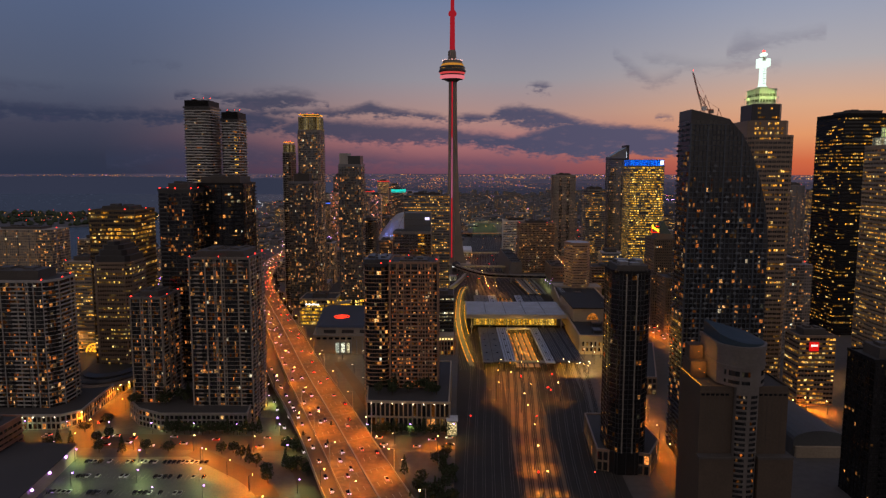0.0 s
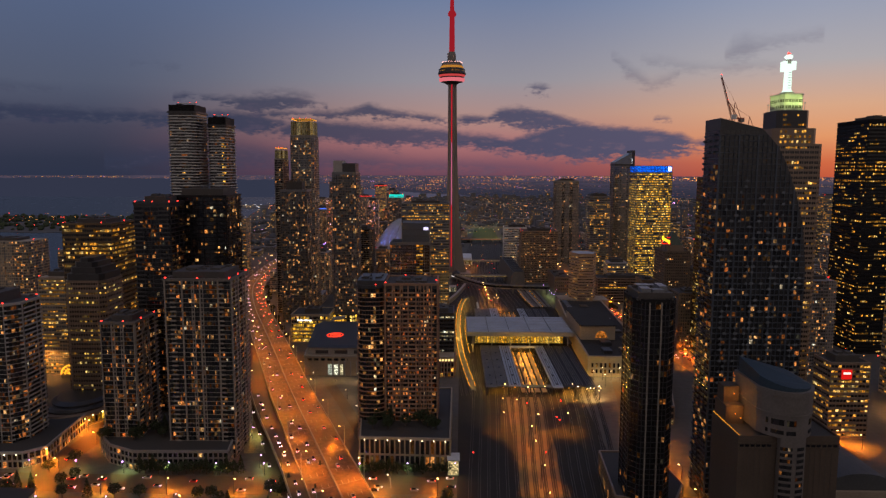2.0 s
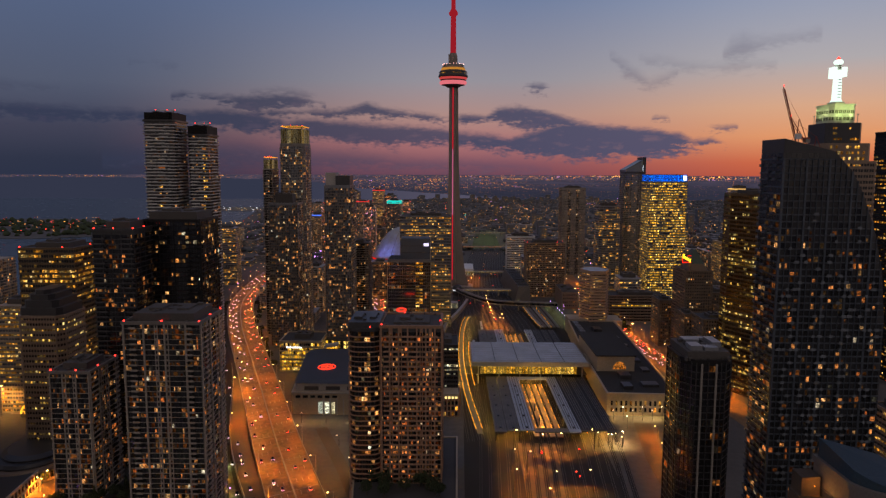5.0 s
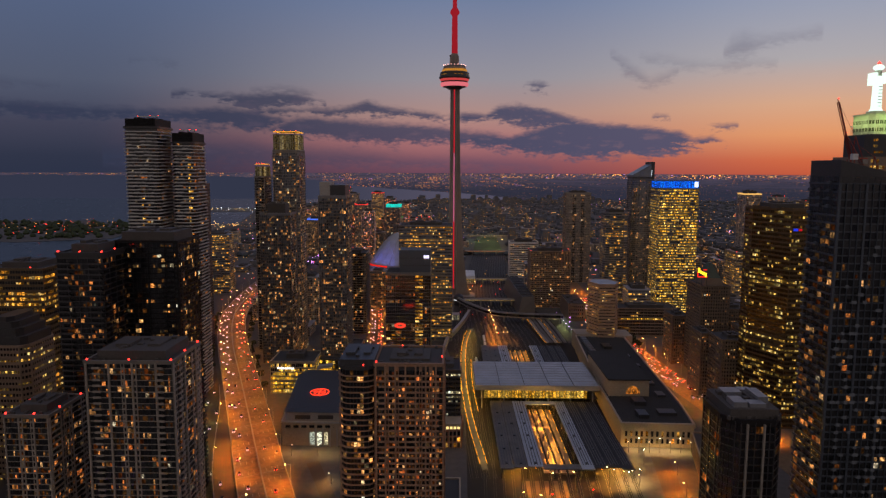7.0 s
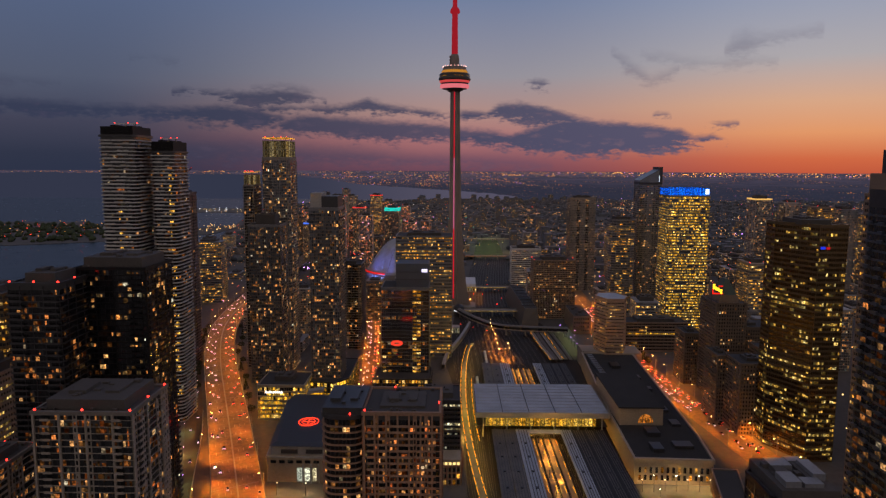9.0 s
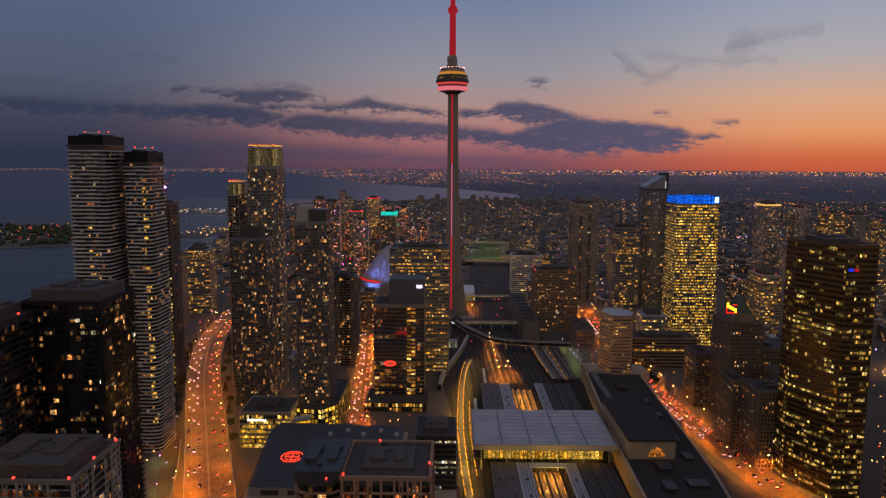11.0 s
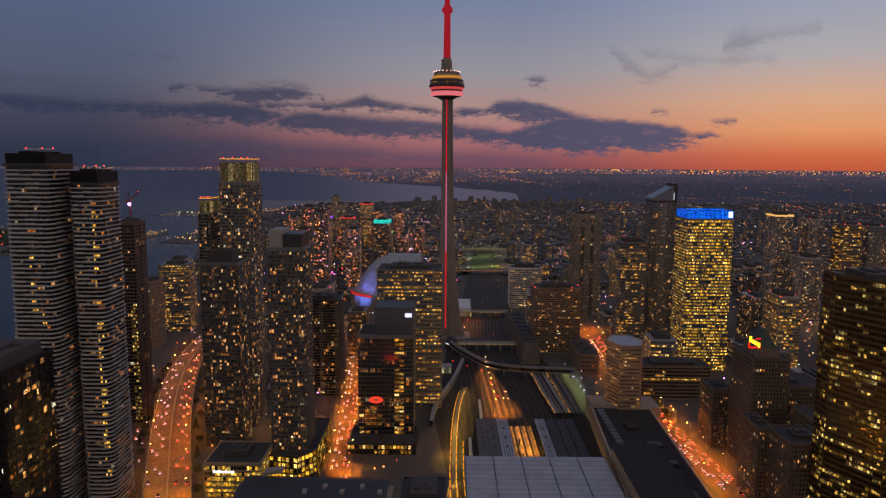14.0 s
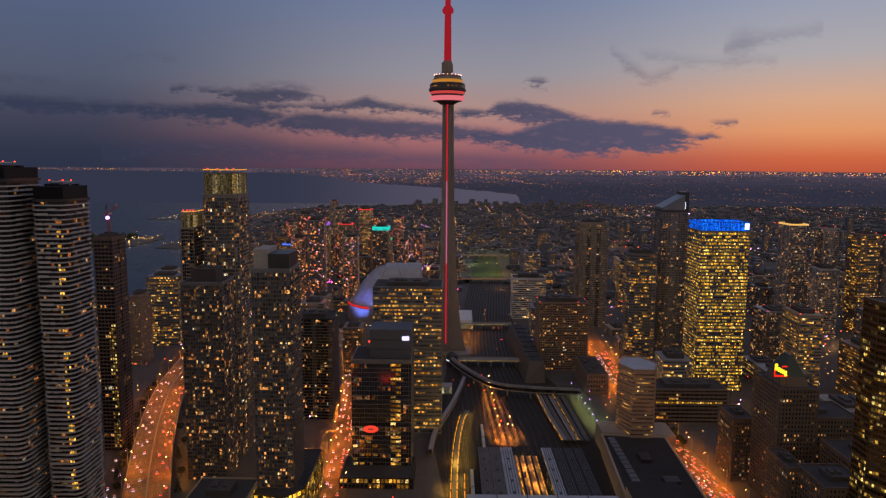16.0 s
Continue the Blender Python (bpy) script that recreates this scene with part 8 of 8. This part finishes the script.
# tall clusters seen beyond the station and the dome
for x, y, w, d, h in ((-409, 1060, 44, 28, 102), (-470, 1010, 34, 26, 84), (-405, 985, 14, 24, 92), (-440, 1130, 30, 26, 96), (-470, 930, 28, 24, 66), (-408, 905, 20, 20, 62),
                      (-330, 1420, 34, 28, 96), (-290, 1520, 30, 26, 128), (-250, 1600, 32, 26, 118), (-342, 1900, 20, 26, 152), (-250, 1300, 29, 26, 118), (-147, 1450, 33, 26, 129), (-392, 1560, 28, 26, 92), (-219, 1700, 32, 26, 145),
                      (-300, 1760, 30, 28, 140), (-240, 1850, 28, 26, 128), (-420, 1800, 30, 26, 100), (-150, 1560, 26, 24, 88), (-360, 1960, 34, 26, 120), (-500, 1640, 34, 28, 64), (-560, 1780, 40, 26, 60),
                      (-150, 905, 26, 28, 78), (-176, 985, 30, 26, 84), (-205, 880, 26, 24, 66), (-120, 960, 24, 24, 60),
                      (561, 1180, 29, 30, 170), (615, 1180, 22, 28, 164), (655, 1150, 30, 28, 158), (730, 1200, 34, 30, 150), (800, 1220, 36, 30, 140), (470, 1300, 30, 26, 96), (880, 1300, 34, 30, 122), (575, 1120, 30, 26, 108),
                      (400, 1080, 46, 34, 66), (440, 1010, 44, 36, 72), (390, 880, 24, 36, 104), (480, 900, 40, 34, 60), (360, 860, 44, 30, 46), (540, 960, 40, 30, 84), (600, 860, 46, 34, 92), (420, 780, 40, 34, 70), (500, 740, 40, 36, 110), (380, 1180, 36, 28, 94),
                      (330, 1300, 30, 26, 86), (300, 1420, 30, 26, 70), (380, 1480, 34, 26, 62), (250, 880, 30, 30, 52),
                      (-512, 650, 80, 30, 112), (-470, 720, 40, 30, 92), (-410, 655, 26, 30, 76), (-430, 560, 36, 24, 64), (-395, 610, 24, 26, 88), (-385, 480, 40, 30, 60), (-372, 548, 26, 28, 92),
                      (340, 560, 30, 30, 90), (330, 720, 36, 34, 70), (330, 380, 30, 24, 34)):
    ob_ = fabric(x, y, w, d, h, 0.55)
    if (x, y) in CROWN_GLOW:
        nm_, cc, hh = CROWN_GLOW[(x, y)]
        Soup().ring(rect(w - 1, d - 1), rect(w + 0.9, d + 0.9), h - hh, h + 0.6).part("crown_light", glow_mat(f"{nm_}_crown_light", cc, 0.9), ob_, f"{nm_} lit crown")
L_MIXED = lit("mixed_city_window", [(0.0, lin(250, 96, 60)), (0.3, lin(250, 140, 62)), (0.75, lin(252, 176, 96)), (0.9, lin(240, 150, 190)), (1.0, lin(190, 190, 250))], 0.10, 2.2)
n_more = 0
while n_more < 34:
    d_ = rb.uniform(1050, 2500)
    x, y = -d_ * rb.uniform(0.03, 0.24) - 10, (357 + d_) / DEEP_T
    w, d, h = rb.uniform(20, 30), rb.uniform(20, 26), 263 - d_ * rb.uniform(0.072, 0.125)
    n_more += 1
    if h < 24 or any(abs(x - a) < 27 and abs(y - b) < 24 for a, b in PLACED) or x < shore_x(y) + 40 or abs(x - freeway_x(y)) < 50 or math.hypot(x + 95, y - 1215) < 110:
        continue
    m, word = rb.choice(WORDS)
    tower("city_block", f"slim {word} apartment tower near the stadium", x, y, rect(w, d), h, floor_h=3.05, bay=2.2, wall=m, pane=G_FAR, light=L_MIXED, share=0.62, band=0.6, every=4, pier=0.4, mech=rb.uniform(3, 6), beacons=4 if rb.random() < 0.5 else 0, singles=0, plain=True, category="building", group="city blocks")
    PLACED.append((x, y))
for gy in range(820, 2300, 62):
    for gx in range(-900, 1500, 58):
        x, y = gx + rb.uniform(-9, 9), gy + rb.uniform(-9, 9)
        w, d = rb.uniform(22, 40), rb.uniform(20, 36)
        if abs(x) > y * 0.85 or not free(x, y, max(w, d) / 2):
            continue
        if rb.random() < 0.24:
            continue
        h = rb.choice((9, 11, 13, 16, 20, 26)) if rb.random() < 0.74 else rb.uniform(32, 66)
        if len(PLACED) < 275:
            fabric(x, y, w, d, h, 0.42 if h > 25 else 0.34)

# ---- far low city, woods and thousands of lamps out to the edge of the sheet ----
low_ob, wood_v, far_win = Soup(), Soup(), Soup()
re_ = random.Random(77)
for i in range(150):
    x, y, w, h = re_.uniform(-240, 900), re_.uniform(3350, 3740), re_.uniform(14, 34), re_.choice((12, 15, 18, 22, 26, 40))
    if x < shore_x(y) + 40:
        continue
    low_ob.box(x - w / 2, x + w / 2, y - 9, y + 9, 0, h)
    for j in range(int(h / 4)):
        a_, z_ = x + re_.uniform(-0.45, 0.36) * w, re_.uniform(0.15, 0.85) * h
        far_win.box(a_, a_ + 2.2, y - 9.3, y - 9.02, z_, z_ + 1.6)
for i in range(5200):
    y = 1300 + 2440 * rb.random() ** 1.1
    x = rb.uniform(-0.9, 0.95) * y
    if x < shore_x(y) + 30 or abs(x - freeway_x(y)) < 30 or (y < 1840 and abs(x - (40 + (y - 980) * 0.10)) < 55) or (y < 2300 and any(abs(x - a) < 34 and abs(y - b) < 32 for a, b in PLACED)):
        continue
    w, d = rb.uniform(10, 26), rb.uniform(10, 22)
    h = rb.uniform(6, 14) if rb.random() < 0.93 or y > 2500 else rb.uniform(25, 70)
    low_ob.box(x - w / 2, x + w / 2, y - d / 2, y + d / 2, 0, h)
    for j in range(rb.randint(0, 1) if h < 20 else int(h * 0.5)):
        a_, z_ = x + rb.uniform(-0.45, 0.36) * w, rb.uniform(0.15, 0.85) * h
        far_win.quad((a_, y - d / 2 - 0.1, z_), (a_ + 1.7, y - d / 2 - 0.1, z_), (a_ + 1.7, y - d / 2 - 0.1, z_ + 1.5), (a_, y - d / 2 - 0.1, z_ + 1.5))
    if rb.random() < 0.75:
        for j in range(2):
            cx, cy, r_ = x + rb.uniform(-26, 26), y + rb.uniform(-22, 22), rb.uniform(4, 9)
            wood_v.disc_stack(cx, cy, [(r_ * 0.6, 0.5), (r_, r_ * 0.5), (r_ * 0.75, r_ * 1.0), (r_ * 0.2, r_ * 1.3)], 6)
# masonry and foliage are paled towards blue: haze painted into their base colours
tagged(new("far_low_houses", deepen(low_ob.mesh("far_low_houses", surface("haze_paled_masonry", (0.12, 0.13, 0.16), grain=0.1)))), "low houses and blocks of the far city", "houses", kind="stuff")
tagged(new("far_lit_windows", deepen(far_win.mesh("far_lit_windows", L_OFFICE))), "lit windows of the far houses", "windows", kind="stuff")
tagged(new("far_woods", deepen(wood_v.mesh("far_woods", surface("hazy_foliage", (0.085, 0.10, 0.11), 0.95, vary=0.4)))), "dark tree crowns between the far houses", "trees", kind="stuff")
isl = Soup()
for i in range(1100):
    x, y = rb.uniform(-3600, -1080), rb.uniform(1690, 2160)
    r_ = rb.uniform(5, 13)
    isl.disc_stack(x, y, [(r_ * 0.7, 0.6), (r_, r_ * 0.6), (r_ * 0.6, r_ * 1.1), (r_ * 0.15, r_ * 1.4)], 6)
tagged(new("island_woods", deepen(isl.mesh("island_woods", LEAF))), "dark woods along the lake island", "trees", kind="stuff")

GLOWS = [("orange", glow_mat("far_sodium", (1.0, 0.40, 0.09), 3.2), 0.46), ("amber", glow_mat("far_amber", (1.0, 0.60, 0.20), 3.2), 0.22), ("white", glow_mat("far_white", (0.9, 0.9, 1.0), 3.5), 0.07), ("red", glow_mat("far_red", (1.0, 0.05, 0.03), 4.0), 0.15), ("violet", glow_mat("far_violet", (0.6, 0.26, 1.0), 7.0), 0.09), ("magenta", glow_mat("far_magenta", (1.0, 0.12, 0.55), 5.0), 0.03), ("teal", glow_mat("far_teal", (0.1, 0.8, 0.7), 3.5), 0.01)]
bins = [Soup() for _ in GLOWS]


def far_lamp(x, y, z, s_, k_=None):
    if k_ is None:
        u = rb.random()
        k_, acc = 0, GLOWS[0][2]
        while u > acc and k_ < 6:
            k_ += 1
            acc += GLOWS[k_][2]
    bins[k_].box(x - s_, x + s_, y - s_, y + s_, z - s_, z + s_)


for i in range(160):
    along_x = rb.random() < 0.55
    y0 = 1100 + 2600 * rb.random()
    x0 = rb.uniform(-0.85, 0.95) * y0
    n_, step = rb.randint(8, 40), rb.uniform(26, 44)
    for j in range(n_):
        x, y = (x0 + j * step, y0 + rb.uniform(-3, 3)) if along_x else (x0 + rb.uniform(-3, 3), y0 + j * step)
        if y > 3740 or x < shore_x(y) + 15 or abs(x) > y * 1.0 or rb.random() < 0.25:
            continue
        far_lamp(x, y, 8, rb.uniform(0.25, 0.55) * (0.6 + y / 3200), 0 if rb.random() < 0.8 else 1)
for i in range(3000):
    y = 950 + 2790 * rb.random() ** 0.9
    x = rb.uniform(-0.9, 0.95) * y
    if x < shore_x(y) + 15 or (y < 1840 and abs(x - 40 - (y - 980) * 0.1) < 40):
        continue
    # lamps gather in quarters; parks and woods between stay dark
    if math.sin(x * 0.0062 + 1.3) + math.sin(y * 0.0051 + x * 0.0023) < (0.15 if x > 260 else -0.7):
        continue
    far_lamp(x, y, rb.uniform(4, 16), rb.uniform(0.18, 0.55) * (0.6 + y / 2600))
for i in range(170):
    far_lamp(rb.uniform(-2600, -1120), rb.uniform(1700, 2200), 15, rb.uniform(0.3, 0.75), rb.choice((3, 3, 3, 0, 0)))
for i in range(120):
    y = rb.uniform(380, 1000)
    far_lamp(shore_x(y) + rb.uniform(4, 60), y, rb.uniform(5, 9), rb.uniform(0.25, 0.5), rb.choice((3, 2, 1, 0, 0, 4)))
for i in range(50):
    far_lamp(rb.uniform(-1380, -950), rb.uniform(2700, 2940), 5, rb.uniform(0.6, 1.2), 1 if rb.random() < 0.7 else 2)
for i in range(90):
    x0, w_ = ((-905, 110), (-1095, 105))[i % 2]
    far_lamp(x0 + w_ * rb.random(), rb.uniform(1920, 2140), rb.uniform(4, 12), rb.uniform(0.5, 0.95), rb.choice((1, 1, 0)))
for i in range(4200):
    y = rb.uniform(560, 1900)
    x = rb.uniform(-0.8, 0.85) * y
    if not free(x, y, 4):
        continue
    far_lamp(x, y, rb.uniform(4, 9), rb.uniform(0.22, 0.48))
# bright knots of coloured lamps beyond the dome and along the railway lands
for i in range(84):
    cx, cy = rb.uniform(-520, 160), rb.uniform(1000, 2500)
    if cx < shore_x(cy) + 30 or abs(cx - 40 - max(0.0, cy - 980) * 0.1) < 75:
        continue
    k0 = rb.choice((4, 4, 5, 3, 1, 0, 4, 6))
    for j in range(rb.randint(4, 12)):
        far_lamp(cx + rb.gauss(0, 14), cy + rb.gauss(0, 10), rb.uniform(5, 14), rb.uniform(0.35, 0.8), k0 if rb.random() < 0.75 else None)
for i in range(40):
    cx, cy = rb.uniform(200, 1500), rb.uniform(1300, 3300)
    k0 = rb.choice((1, 1, 0, 0, 4, 3))
    for j in range(rb.randint(5, 16)):
        far_lamp(cx + rb.gauss(0, 40), cy + rb.gauss(0, 8), rb.uniform(5, 10), rb.uniform(0.45, 1.0), k0)
for (nm, m, _), b_ in zip(GLOWS, bins):
    tagged(new("far_lamps", deepen(b_.mesh("far_lamps", m))), f"{nm} street lamps of the far city", "street lamps", kind="stuff")
